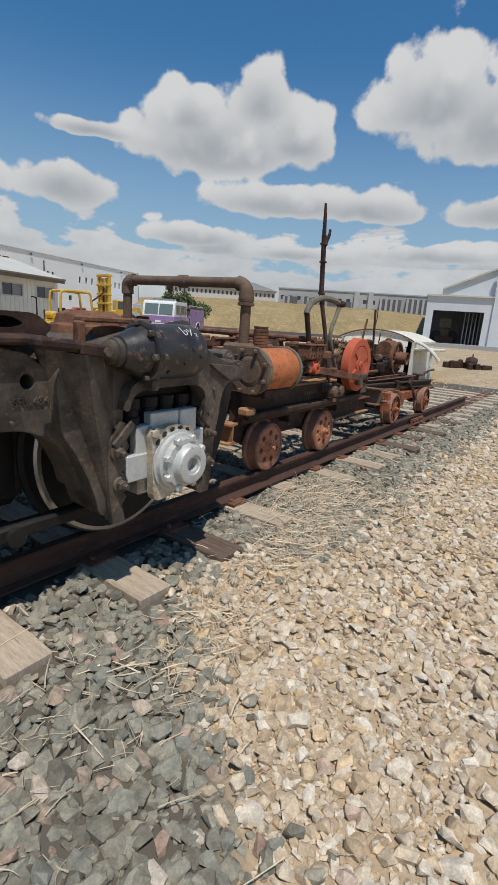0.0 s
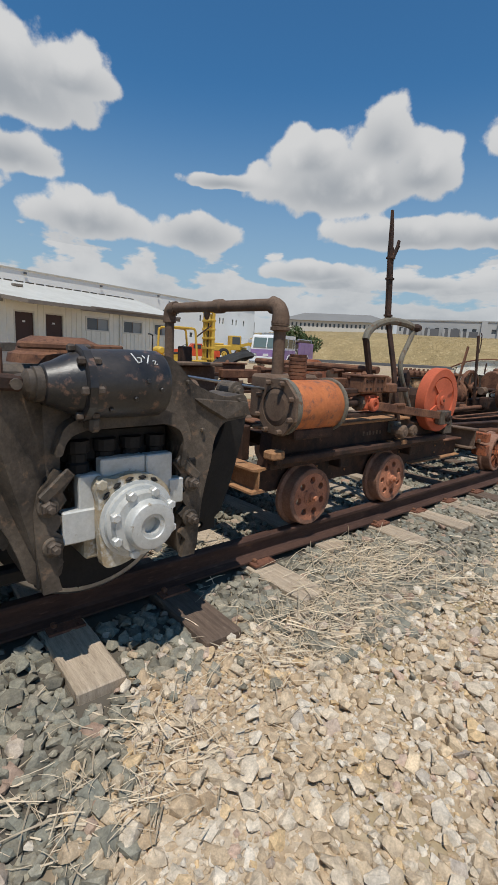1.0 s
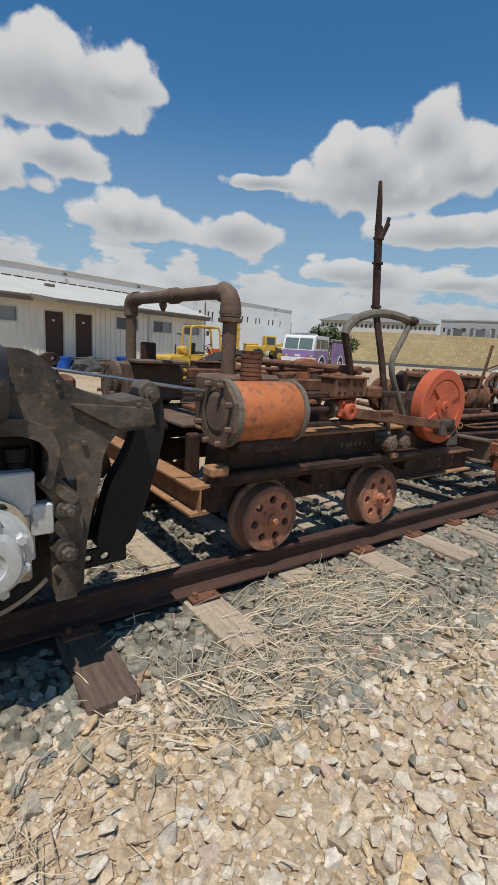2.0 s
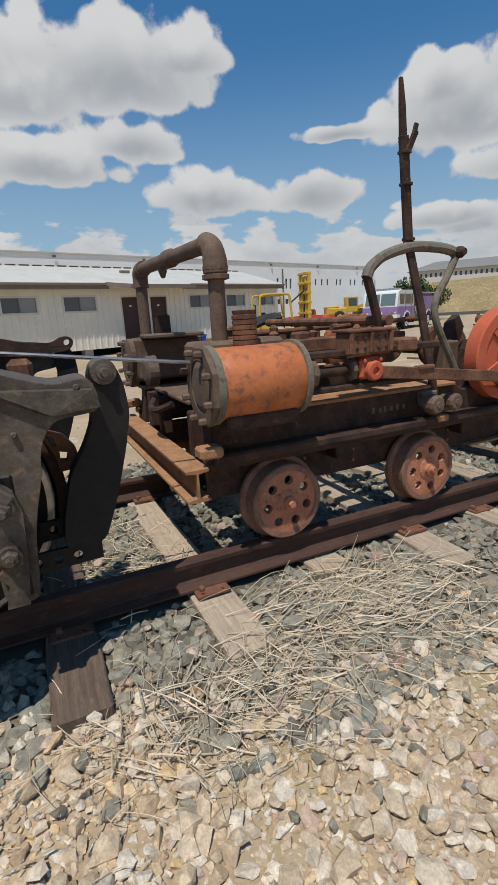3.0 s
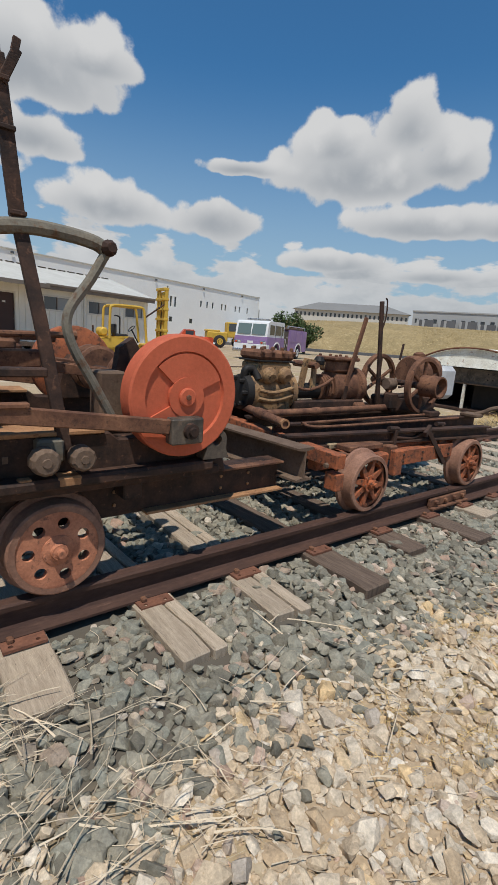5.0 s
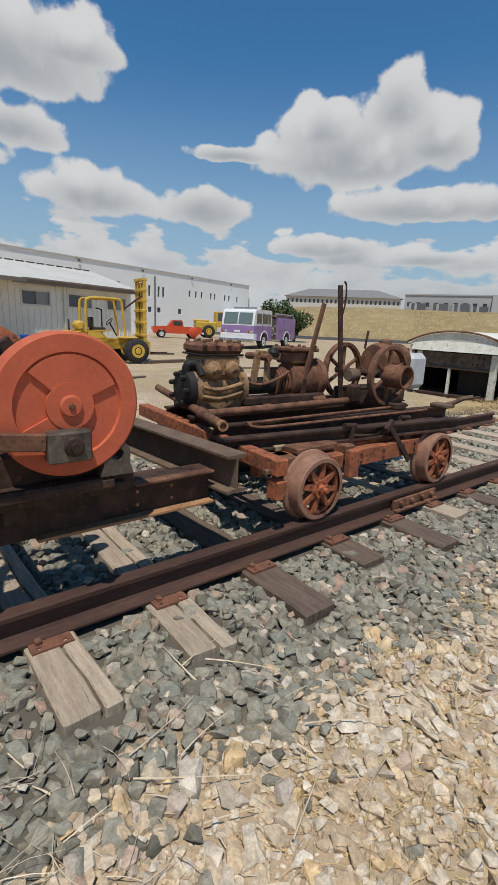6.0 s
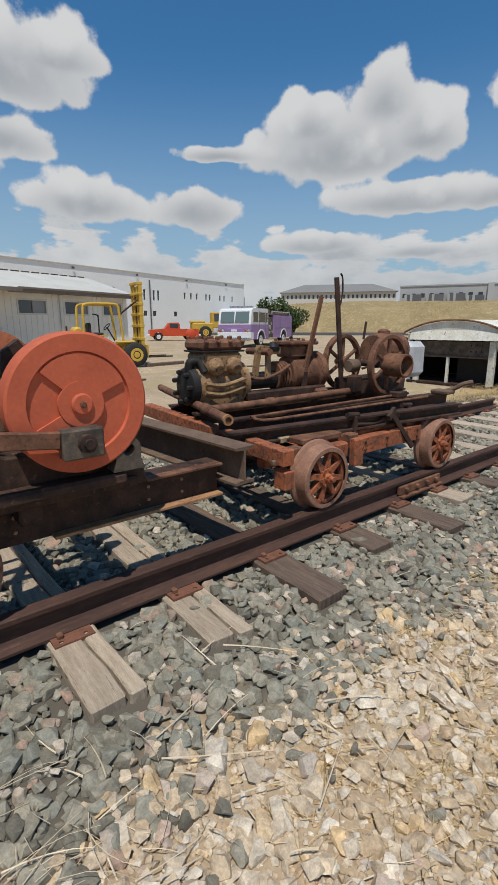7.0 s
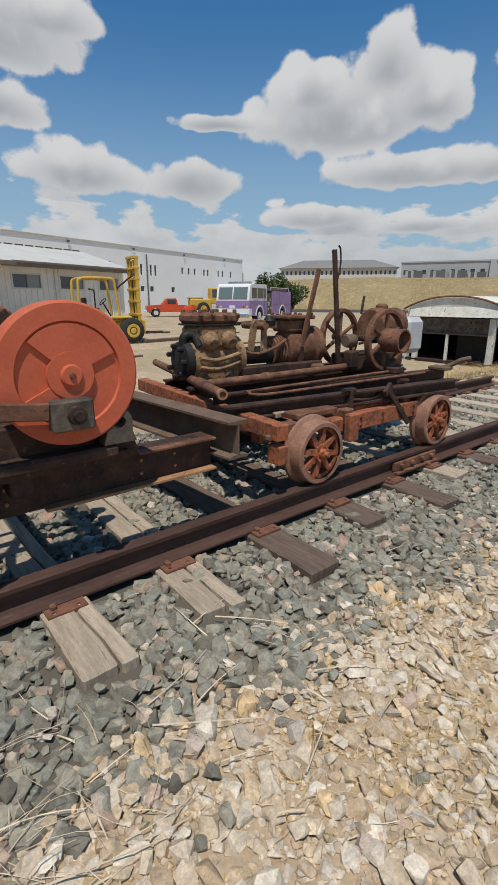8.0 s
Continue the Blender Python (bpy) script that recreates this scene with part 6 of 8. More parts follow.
    part("feed_pipe", tube(bmesh.new(), smooth_path([(0.45, -0.12, 0.24), (0.6, -0.16, 0.2), (0.8, -0.15, 0.24), (0.95, -0.12, 0.3)]), 0.014, 8), RUST, t, smooth=True)
    part("foot_block", boxed(1.2, 1.34, -0.24, -0.12, -0.003, 0.08, 0.02), RUST, t)
    return t


old_engine()


def spoked_wheel(parent, c, r, n, material, wide=0.07, drum=0.0):
    x, y, z = c
    w = part("flywheel", lathe(bmesh.new(), (x, y - wide / 2, z), (x, y + wide / 2, z), [(0, r - 0.035), (0, r - 0.005), (0.1, r), (0.9, r), (1, r - 0.005), (1, r - 0.035), (0.5, r - 0.04), (0, r - 0.035)], 48, caps=False), material, parent, smooth=True)
    for i in range(n):
        a = 2 * math.pi * i / n + 0.5
        bm = bmesh.new()
        bar(bm, (x + 0.04 * math.cos(a), y, z + 0.04 * math.sin(a)), (x + (r - 0.03) * math.cos(a), y, z + (r - 0.03) * math.sin(a)), 0.03, 0.035, 0.008)
        part("spoke", bm, material, w)
    part("hub", lathe(bmesh.new(), (x, y - 0.06, z), (x, y + 0.06, z), [(0, 0.045), (0.2, 0.055), (0.8, 0.055), (1, 0.045)], 18), material, w)
    if drum:
        part("belt_drum", lathe(bmesh.new(), (x, y - 0.2, z), (x, y + 0.0, z), [(0.9, 0.02), (0.3, drum - 0.02), (0, drum - 0.015), (0, drum), (1, drum)], 30, caps=False), material, w, smooth=True)
    return w


def hit_engine():
    """The single-cylinder engine with two open flywheels."""
    t = thing("stationary_engine", "rusty stationary engine with two spoked flywheels and tank", "engine")
    spoked_wheel(t, (4.72, 0.58, 1.03), 0.275, 6, RUST, 0.06, 0.105)
    spoked_wheel(t, (4.72, 1.12, 1.03), 0.275, 6, RUST, 0.06)
    part("shaft", rod(bmesh.new(), (4.72, 0.42, 1.03), (4.72, 1.2, 1.03), 0.03, 14), RUST_DARK, t)
    part("bed", boxed(4.45, 5.25, 0.72, 1.0, 0.745, 0.90, 0.02), RUST_DARK, t)
    part("cylinder", lathe(bmesh.new(), (4.85, 0.86, 1.14), (5.28, 0.86, 1.14), [(0, 0.15), (0.1, 0.17), (0.9, 0.17), (1, 0.13)], 24), RUST, t, smooth=True)
    part("hopper_cap", lathe(bmesh.new(), (5.02, 0.86, 1.30), (5.02, 0.86, 1.35), [(0, 0.06), (0.6, 0.06), (1, 0.03)], 14), RUST, t)
    part("magneto", lathe(bmesh.new(), (4.42, 0.80, 1.02), (4.56, 0.80, 1.02), [(0, 0.05), (0.2, 0.06), (0.8, 0.06), (1, 0.04)], 16), RUST_PIPE, t, smooth=True)
    part("governor", boxed(4.40, 4.52, 0.70, 0.80, 0.78, 0.94, 0.015), RUST_DARK, t)
    part("push_rod", rod(bmesh.new(), (4.5, 0.7, 1.0), (5.2, 0.7, 1.1), 0.012, 8), RUST_DARK, t)
    part("stand", boxed(4.64, 4.80, 0.40, 0.50, 0.742, 0.80, 0.01), RUST_DARK, t)
    part("exhaust_stub", rod(bmesh.new(), (4.86, 0.98, 1.25), (4.89, 0.98, 1.42), 0.012, 8), RUST_DARK, t)
    bm = boxed(5.24, 5.54, 0.68, 1.02, 0.86, 1.22, 0.05)
    tk = part("fuel_tank", bm, TANK, t, "dull white tank", smooth=False)
    part("tank_cap", lathe(bmesh.new(), (5.33, 0.85, 1.22), (5.33, 0.85, 1.27), [(0, 0.06), (0.7, 0.06), (1, 0.045)], 16), RUST_DARK, tk)
    return t


hit_engine()


def lever_pair():
    t = thing("control_levers", "two tall brown iron control levers standing at the engine", "lever")
    bm = bmesh.new()
    bar(bm, (4.44, 0.88, 0.77), (4.33, 0.90, 1.80), 0.022, 0.05)
    part("lever_bar", bm, RUST_DARK, t)
    part("latch_rod", tube(bmesh.new(), smooth_path([(4.37, 0.88, 1.56), (4.395, 0.88, 1.68), (4.385, 0.88, 1.80), (4.36, 0.88, 1.83)]), 0.008, 6), RUST_DARK, t)
    bm = bmesh.new()
    bar(bm, (4.05, 1.0, 0.95), (4.23, 0.98, 1.64), 0.022, 0.045)
    part("lever_bar", bm, RUST, t)
    part("foot", boxed(4.0, 4.5, 0.85, 1.03, 0.742, 0.78, 0.008), RUST_DARK, t)
    bm = bmesh.new()
    bar(bm, (4.05, 1.0, 0.76), (4.06, 1.0, 0.98), 0.03, 0.05)
    part("socket", bm, RUST_DARK, t)
    return t


lever_pair()


def cab_shell():
    """The cut-off front of an old white vehicle, resting on the ground."""
    t = thing("cab_shell", "rusting white cut-off vehicle body with rounded roof on the ground", "vehicle body", pose(12.2, 4.0, -0.09, 0, 0, 0))
    ys = np.linspace(-1.35, 1.25, 15)

    def crown(y):
        return 1.55 - 0.30 * (abs(y + 0.05) / 1.3) ** 2.2
    bm = bmesh.new()
    for x0, x1, up in ((0.0, 2.4, 0.0),):
        top = [(y, crown(y) + 0.06) for y in ys]
        low = [(y, crown(y)) for y in ys][::-1]
        slab(bm, [top + low], x0, x1, pose(0, 0, 0, 0, 0, 90) @ Matrix.Diagonal((1, -1, 1, 1)))
    part("roof", bm, WHITE_WORN, t)
    bm = bmesh.new()
    top = [(y, crown(y) + 0.02) for y in ys[1:-1]]
    slab(bm, [[(ys[1], 1.12), *top, (ys[-2], 1.12)]], -0.03, 0.0, pose(0, 0, 0, 0, 0, 90) @ Matrix.Diagonal((1, -1, 1, 1)))
    for v in bm.verts:
        if v.co.z < 1.13:
            v.co.x -= 0.08
    part("header_panel", bm, WHITE_WORN, t)
    bm = bmesh.new()
    tube(bm, smooth_path([(-0.06, y, crown(y) + 0.05) for y in ys], 2), 0.025, 6)
    part("roof_rim", bm, RUST, t, "rusted roof edge", smooth=True)
    for y, w in ((-1.02, 0.14), (0.90, 0.12)):
        part("pillar", boxed(0.0, 0.12, y - w / 2, y + w / 2, 0.0, 1.1, 0.012), WHITE_WORN, t)
    part("pillar", boxed(0.02, 0.1, 0.02, 0.08, 0.0, 0.72, 0.008), WHITE_WORN, t)
    part("side_panel", boxed(0.0, 2.3, -1.33, -1.27, 0.0, 1.28, 0.01), WHITE_WORN, t)
    part("side_panel", boxed(0.0, 2.3, 1.12, 1.18, 0.0, 1.28, 0.01), WHITE_WORN, t)
    part("rear_panel", boxed(2.3, 2.34, -1.33, 1.18, 0.0, 1.34, 0.01), WHITE_WORN, t)
    # black sheets inside the body put the cab's inner shade into colour
    part("lining", boxed(2.26, 2.297, -1.26, 1.11, 0.09, 1.22, 0.006), CAST_BLACK, t)
    for y in (-1.262, 1.092):
        part("lining", boxed(0.14, 2.25, y, y + 0.02, 0.09, 1.2, 0.004), CAST_BLACK, t)
    part("shelf", boxed(0.02, 1.0, -0.95, 0.85, 0.70, 0.74, 0.006), RUST_PIPE, t)
    bm = bmesh.new()
    loops = [[(-0.95, 0.74), (0.85, 0.74), (0.85, 1.09), (-0.95, 1.09)]] + [ring_pts(-0.75 + i * 0.13, z, 0.022, 8) for i in range(3) for z in (0.86, 1.0)]
    slab(bm, loops, 0.08, 0.10, pose(0, 0, 0, 0, 0, 90) @ Matrix.Diagonal((1, -1, 1, 1)))
    part("dash_panel", bm, CAST, t)
    part("bulkhead", boxed(0.5, 0.54, -0.95, 0.02, 0.08, 0.70, 0.006), CAST_BLACK, t)
    part("floor_plate", boxed(0.0, 2.3, -1.3, 1.15, 0.02, 0.08, 0.008), RUST_DARK, t)
    bm = bmesh.new()
    tube(bm, smooth_path([(0.2, -1.32, 1.30), (0.1, -1.6, 1.22), (0.0, -1.95, 1.02), (0.0, -2.2, 0.75)]), 0.05, 6)
    part("bent_panel", bm, WHITE_WORN, t, smooth=True)
    part("fender", boxed(0.1, 1.6, -1.95, -1.34, 1.02, 1.10, 0.02), WHITE_WORN, t)
    part("fender_leg", boxed(0.2, 0.3, -1.93, -1.83, 0.0, 1.02, 0.01), WHITE_WORN, t)
    return t


cab_shell()


# ---- office building ----
WALL = pose(0, 0, 0, 0, 0, 18) @ pose(0, 19, 0)


def office():
    """Long ribbed metal office on piers. In its own frame x runs along the wall and -y looks at the track."""
    b = thing("office_building", "long cream ribbed metal office building with white roof", "building", WALL)
    x0, x1, dep, base, eave = -22.0, 20.2, 7.0, 0.32, 3.06
    wins = [(-9.2, -7.7), (-3.0, -1.5), (0.9, 2.4), (4.35, 5.75), (6.87, 8.35), (13.52, 14.98), (16.03, 17.45), (18.47, 19.8)]
    doors = [(9.62, 10.55), (11.16, 12.10)]
    holes = [[(a, 1.99), (c, 1.99), (c, 2.61), (a, 2.61)] for a, c in wins] + [[(a, 0.5), (c, 0.5), (c, 2.57), (a, 2.57)] for a, c in doors]
    bm = bmesh.new()
    slab(bm, [[(x0, base), (x1, base), (x1, eave + 0.05), (x0, eave + 0.05)], *holes], 0.0, 0.14)
    part("front_wall", bm, WHITE_METAL, b)
    for nm, a, c, y0, y1 in (("end_wall", x1 - 0.14, x1, 0.14, dep), ("end_wall", x0, x0 + 0.14, 0.14, dep), ("back_wall", x0, x1, dep, dep + 0.14)):
        part(nm, boxed(a, c, y0, y1, base, eave + 0.05, 0), WHITE_METAL, b)
    # ribs of the cladding
    bm = bmesh.new()
    taken = [(a - 0.06, c + 0.06) for a, c in wins]
    shut = [(a - 0.06, c + 0.06) for a, c in doors]
    x = x0 + 0.15
    while x < x1 - 0.05:
        if not any(a < x < c for a, c in shut):
            under = any(a < x < c for a, c in taken)
            box(bm, x - 0.025, x + 0.025, -0.028, 0.004, base, 1.92 if under else eave)
        x += 0.305
    rib = part("cladding_rib", bm, WHITE_METAL, b)
    rib["kind"] = "stuff"
    for a, c in wins:
        w = part("window_frame", slab(bmesh.new(), [[(a - 0.06, 1.93), (c + 0.06, 1.93), (c + 0.06, 2.67), (a - 0.06, 2.67)], [(a + 0.02, 2.01), (c - 0.02, 2.01), (c - 0.02, 2.59), (a + 0.02, 2.59)]], -0.035, 0.02), TRIM_CREAM, b)
        mid = (a + c) / 2
        part("pane", boxed(a, mid - 0.02, 0.03, 0.04, 1.99, 2.61, 0), GLASS, w)
        part("pane", boxed(mid + 0.02, c, 0.045, 0.055, 1.99, 2.61, 0), GLASS_BLIND, w, "pane with a drawn blind")
        part("mullion", boxed(mid - 0.02, mid + 0.02, 0.0, 0.06, 1.99, 2.61, 0), TRIM_BROWN, w)
    for a, c in doors:
        d = part("door", boxed(a + 0.01, c - 0.01, 0.05, 0.10, 0.51, 2.56, 0.004), DOOR_BROWN, b, "closed dark brown door")
        part("door_handle", lathe(bmesh.new(), (c - 0.1, 0.05, 1.45), (c - 0.1, -0.01, 1.45), [(0, 0.012), (0.5, 0.012), (0.6, 0.03), (1, 0.025)], 10), CHROME, d)
        part("door_sign", boxed((a + c) / 2 - 0.07, (a + c) / 2 + 0.07, 0.044, 0.052, 2.12, 2.2, 0), CAB_WHITE, d)
        part("doorway_frame", slab(bmesh.new(), [[(a - 0.05, 0.5), (c + 0.05, 0.5), (c + 0.05, 2.63), (a - 0.05, 2.63)], [(a + 0.01, 0.505), (c - 0.01, 0.505), (c - 0.01, 2.56), (a + 0.01, 2.56)]], -0.02, 0.03), TRIM_CREAM, b)
    # roof: low gable, with a porch roof over the doors
    ridge_y, ridge_z, over = 3.45, 4.24, 0.35
    bm = bmesh.new()
    prof = [(-over, eave + 0.10), (ridge_y, ridge_z), (dep + 0.14 + over, eave + 0.10), (dep + 0.14 + over, eave + 0.02), (ridge_y, ridge_z - 0.08), (-over, eave + 0.02)]
    rows = [[bm.verts.new((x, y, z)) for y, z in prof] for x in (x0 - 0.2, x1 + 0.2)]
    for i in range(6):
        bm.faces.new((rows[0][i], rows[0][(i + 1) % 6], rows[1][(i + 1) % 6], rows[1][i]))
    bm.faces.new(rows[0])
    bm.faces.new(rows[1])
    bmesh.ops.recalc_face_normals(bm, faces=bm.faces[:])
    roof = part("roof", bm, ROOF_WHITE, b, "white metal roof")
    part("gable_wall", slab(bmesh.new(), [[(0.0, eave), (dep, eave), (ridge_y, ridge_z - 0.09)]], 0, 0.12, pose(x1 - 0.13, 0, 0, 0, 0, 90) @ Matrix.Diagonal((1, -1, 1, 1))), WHITE_METAL, b)
    for i in range(70):
        xx = x0 + 0.3 + i * 0.6
        part("ridge_clip", boxed(xx, xx + 0.42, ridge_y - 0.06, ridge_y + 0.06, ridge_z - 0.01, ridge_z + 0.05, 0), CAST, roof)
    part("fascia", boxed(x0 - 0.2, 8.9, -over - 0.03, -over, eave - 0.16, eave + 0.10, 0), TRIM_BROWN, b)
    part("fascia", boxed(12.9, x1 + 0.2, -over - 0.03, -over, eave - 0.16, eave + 0.10, 0), TRIM_BROWN, b)
    part("gutter", boxed(13.0, x1 + 0.2, -over - 0.10, -over - 0.032, eave + 0.0, eave + 0.10, 0.01), TRIM_BROWN, b)
    part("gutter", boxed(x0, 8.9, -over - 0.10, -over - 0.032, eave + 0.0, eave + 0.10, 0.01), TRIM_BROWN, b)
    bm = bmesh.new()
    vs = [(8.75, -0.3, 3.20), (9.5, -1.25, 3.02), (13.0, -1.25, 3.02), (13.3, -0.3, 3.20)]
    up = [bm.verts.new(v) for v in vs]
    dn = [bm.verts.new((a, c, z - 0.12)) for a, c, z in vs]
    bm.faces.new(up)
    bm.faces.new(dn[::-1])
    for i in range(4):
        bm.faces.new((up[i], dn[i], dn[(i + 1) % 4], up[(i + 1) % 4]))
    bmesh.ops.recalc_face_normals(bm, faces=bm.faces[:])
    part("porch_roof", bm, ROOF_WHITE, b)
    bm = bmesh.new()
    bar(bm, (8.75, -0.40, 3.11), (9.5, -1.27, 2.97), 0.03, 0.17)
    part("porch_fascia", bm, TRIM_BROWN, b)
    part("porch_fascia", boxed(9.5, 13.02, -1.29, -1.255, 2.88, 3.05, 0), TRIM_BROWN, b)
    part("downpipe", boxed(15.70, 15.78, -0.10, -0.03, 0.35, 3.05, 0.01), TRIM_CREAM, b)
    for i in range(15):
        xx = x0 + 0.6 + i * 2.9
        part("pier", boxed(xx, xx + 0.4, 0.15, 0.55, 0.0, base, 0.01), CONCRETE_FAR, b)
    # black sheet behind the piers stands in for the shade under the floor
    part("crawl_wall", boxed(x0, x1, 1.0, 1.05, 0.0, base, 0), CAST_BLACK, b)
    part("door_step", boxed(9.3, 12.4, -1.1, -0.03, 0.30, 0.48, 0.01), WOOD_DARK, b)
    for xx in (9.4, 10.8, 12.2):
        part("step_leg", boxed(xx, xx + 0.1, -1.0, -0.9, 0, 0.30, 0), WOOD_DARK, b)
    part("roof_vent", boxed(10.9, 11.4, 2.0, 2.2, 3.86, 3.98, 0.01), TRIM_BROWN, b)
    return b


office()


def on_wall(x, y, z=0.0, rz=0.0):
    return WALL @ pose(x, y, z, 0, 0, rz)


bn = thing("plastic_bin", "bright blue plastic bin standing by the office door", "bin", on_wall(9.35, -1.9))
part("tub", lathe(bmesh.new(), (0, 0, 0), (0, 0, 0.62), [(0, 0.26), (0.9, 0.33), (0.9, 0.36), (1, 0.36), (1, 0.31), (0.2, 0.25)], 20), BLUE, bn)
bn2 = copy_thing(bn, on_wall(12.75, -1.6) @ Matrix.Scale(1.05, 4))
rp = thing("rail_post", "black bent steel post standing by the office", "post", on_wall(17.0, -1.3))
part("bent_tube", tube(bmesh.new(), smooth_path([(0, 0, 0), (0, 0, 1.75), (-0.03, 0, 1.92), (-0.2, 0, 1.98), (-0.35, 0, 1.98)]), 0.035, 8), CAST_BLACK, rp, smooth=True)


def heap(name, label, m, sx, sy, h, material, seed):
    rnd = random.Random(seed)
    bm = bmesh.new()
    bmesh.ops.create_icosphere(bm, subdivisions=3, radius=1)
    for v in bm.verts:
        k = 1 + 0.35 * noise.noise(v.co * 2.2 + Vector((seed, 0, 0)))
        v.co = Vector((v.co.x * sx * k, v.co.y * sy * k, max(v.co.z, 0) * h * k))
    t = thing(name, label, "heap", m)
    part("cover", bm, material, t)
    return t


heap("tarp_heap", "dark tarpaulin thrown over a heap by the office", on_wall(15.0, -2.3), 1.1, 0.6, 0.75, TARP, 3)
heap("tarp_heap", "dark tarpaulin thrown over a heap by the office", on_wall(10.3, -2.2), 0.9, 0.5, 0.6, TARP, 8)


# ---- warehouse behind ----
def warehouse():
    m = Matrix.Translation((13.08, 51.1, 0)) @ pose(0, 0, 0, 0, 0, math.degrees(math.atan2(12.2, 39.97)))
    b = thing("warehouse", "long white two storey warehouse with small dark windows", "building", m)
    x0, x1, top = -60, 41.8, 8.0
    up = [18.7, 20.4, 21.25, 26.6, 28.0, 29.3, 31.5, 32.4, 35.0, 36.1, 38.3, 12.0, 13.6]
    lows = [18.6, 20.3, 24.4, 15.0]
    holes = [[(x, 4.75 if x < 22 else 5.2), (x + 0.42, 4.75 if x < 22 else 5.2), (x + 0.42, 6.08), (x, 6.08)] for x in up] + [[(x, 2.75), (x + 0.7, 2.75), (x + 0.7, 3.4), (x, 3.4)] for x in lows]
    part("front_wall", slab(bmesh.new(), [[(x0, 0), (x1, 0), (x1, top), (x0, top)], *holes], 0, 0.3), WAREHOUSE, b)
    for i, h in enumerate(holes):
        w = part("window", boxed(h[0][0], h[1][0], 0.12, 0.16, h[0][1], h[2][1], 0), GLASS, b)
    part("side_wall", boxed(x1 - 0.3, x1, 0.3, 30, 0, top, 0), WAREHOUSE, b)
    part("side_wall", boxed(x0, x0 + 0.3, 0.3, 30, 0, top, 0), WAREHOUSE, b)
    part("back_wall", boxed(x0, x1, 30, 30.3, 0, top, 0), WAREHOUSE, b)
    part("roof", boxed(x0, x1, -0.1, 30.3, top, top + 0.12, 0), ROOF_WHITE, b)
    for i in range(8):
        part("roof_clip", boxed(-30 + i * 9.5, -29.7 + i * 9.5, -0.2, -0.1, top - 0.35, top - 0.15, 0), DARK_FAR, b)
    part("downpipe", boxed(19.75, 19.87, -0.15, -0.03, 0, 7.3, 0), DARK_FAR, b)
    part("lean_to", boxed(34, 46, -4.0, -1.0, 0, 3.0, 0.02), SHED_WHITE, b)
    part("flue", boxed(42.6, 43.6, 1, 2, 0, 6.2, 0), CONCRETE_FAR, b)
    part("flue_post", boxed(41.95, 42.1, 0.2, 0.4, 0, 8.2, 0), DARK_FAR, b)
    return b


warehouse()


# ---- open shed with a machine in it ----
def open_shed():
    b = thing("open_shed", "large pale metal shed with open bays", "building", Matrix.Translation((64.4, 13.9, 0.5)) @ pose(0, 0, 0, 0, 0, -74))
    # x runs to the right as seen from the track, -y looks at it
    part("floor_slab", boxed(-9, 42, -1, 30, -0.7, 0.0, 0), CONCRETE_FAR, b)
    loops = [[(-4.0, 0), (4.0, 0), (4.0, 6.0), (-4.0, 6.0)], [(-3.1, 0.02), (3.1, 0.02), (3.1, 4.2), (-3.1, 4.2)]]
    part("wing_front", slab(bmesh.new(), loops, 0, 0.25), SHED_WHITE, b)
    part("wing_roof", boxed(-4.2, 4.0, -0.3, 22, 6.0, 6.2, 0), ROOF_WHITE, b)
    for i in range(6):
        part("side_post", boxed(-4.0, -3.75, 2.5 + i * 3.6, 2.75 + i * 3.6, 0, 4.3, 0), DARK_FAR, b)
    part("side_band", boxed(-4.05, -3.8, 0.25, 22, 4.3, 6.0, 0), SHED_WHITE, b)
    # dark walls, added close behind the opening, stand in for the shade inside
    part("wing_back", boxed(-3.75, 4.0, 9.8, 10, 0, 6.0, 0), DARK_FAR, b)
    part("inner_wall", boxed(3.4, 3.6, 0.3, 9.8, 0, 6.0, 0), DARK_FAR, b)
    for i in range(5):
        part("bay_post", boxed(0.9 + i * 0.45, 1.0 + i * 0.45, 0.6, 0.7, 0, 4.2, 0), DARK_FAR, b)
    part("main_wall", slab(bmesh.new(), [[(4.0, 0), (40, 0), (40, 9.8), (22, 11.8), (4.0, 9.7)], [(7.2, 0.02), (13, 0.02), (13, 4.0), (7.2, 4.0)]], -0.3, 0.0), SHED_WHITE, b)
    part("main_lower", slab(bmesh.new(), [[(-2.3, 6.2), (4.0, 6.2), (4.0, 9.6), (-2.3, 6.9)]], 0.6, 0.8), SHED_WHITE, b)
    part("roof_edge", bar(bmesh.new(), (-2.3, 0.5, 6.95), (4.0, 0.5, 9.75), 0.5, 0.22, 0), ROOF_WHITE, b)
    part("roof_edge", bar(bmesh.new(), (4.0, -0.3, 9.8), (22, -0.3, 11.9), 0.5, 0.25, 0), ROOF_WHITE, b)
    # dark sheet paints the shade inside the second bay
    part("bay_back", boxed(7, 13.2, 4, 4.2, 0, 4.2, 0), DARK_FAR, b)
    part("main_back", boxed(4.0, 40, 29.7, 30, 0, 9.6, 0), SHED_WHITE, b)
    part("main_side", boxed(39.7, 40, 0, 29.7, 0, 9.7, 0), SHED_WHITE, b)
    return b


open_shed()


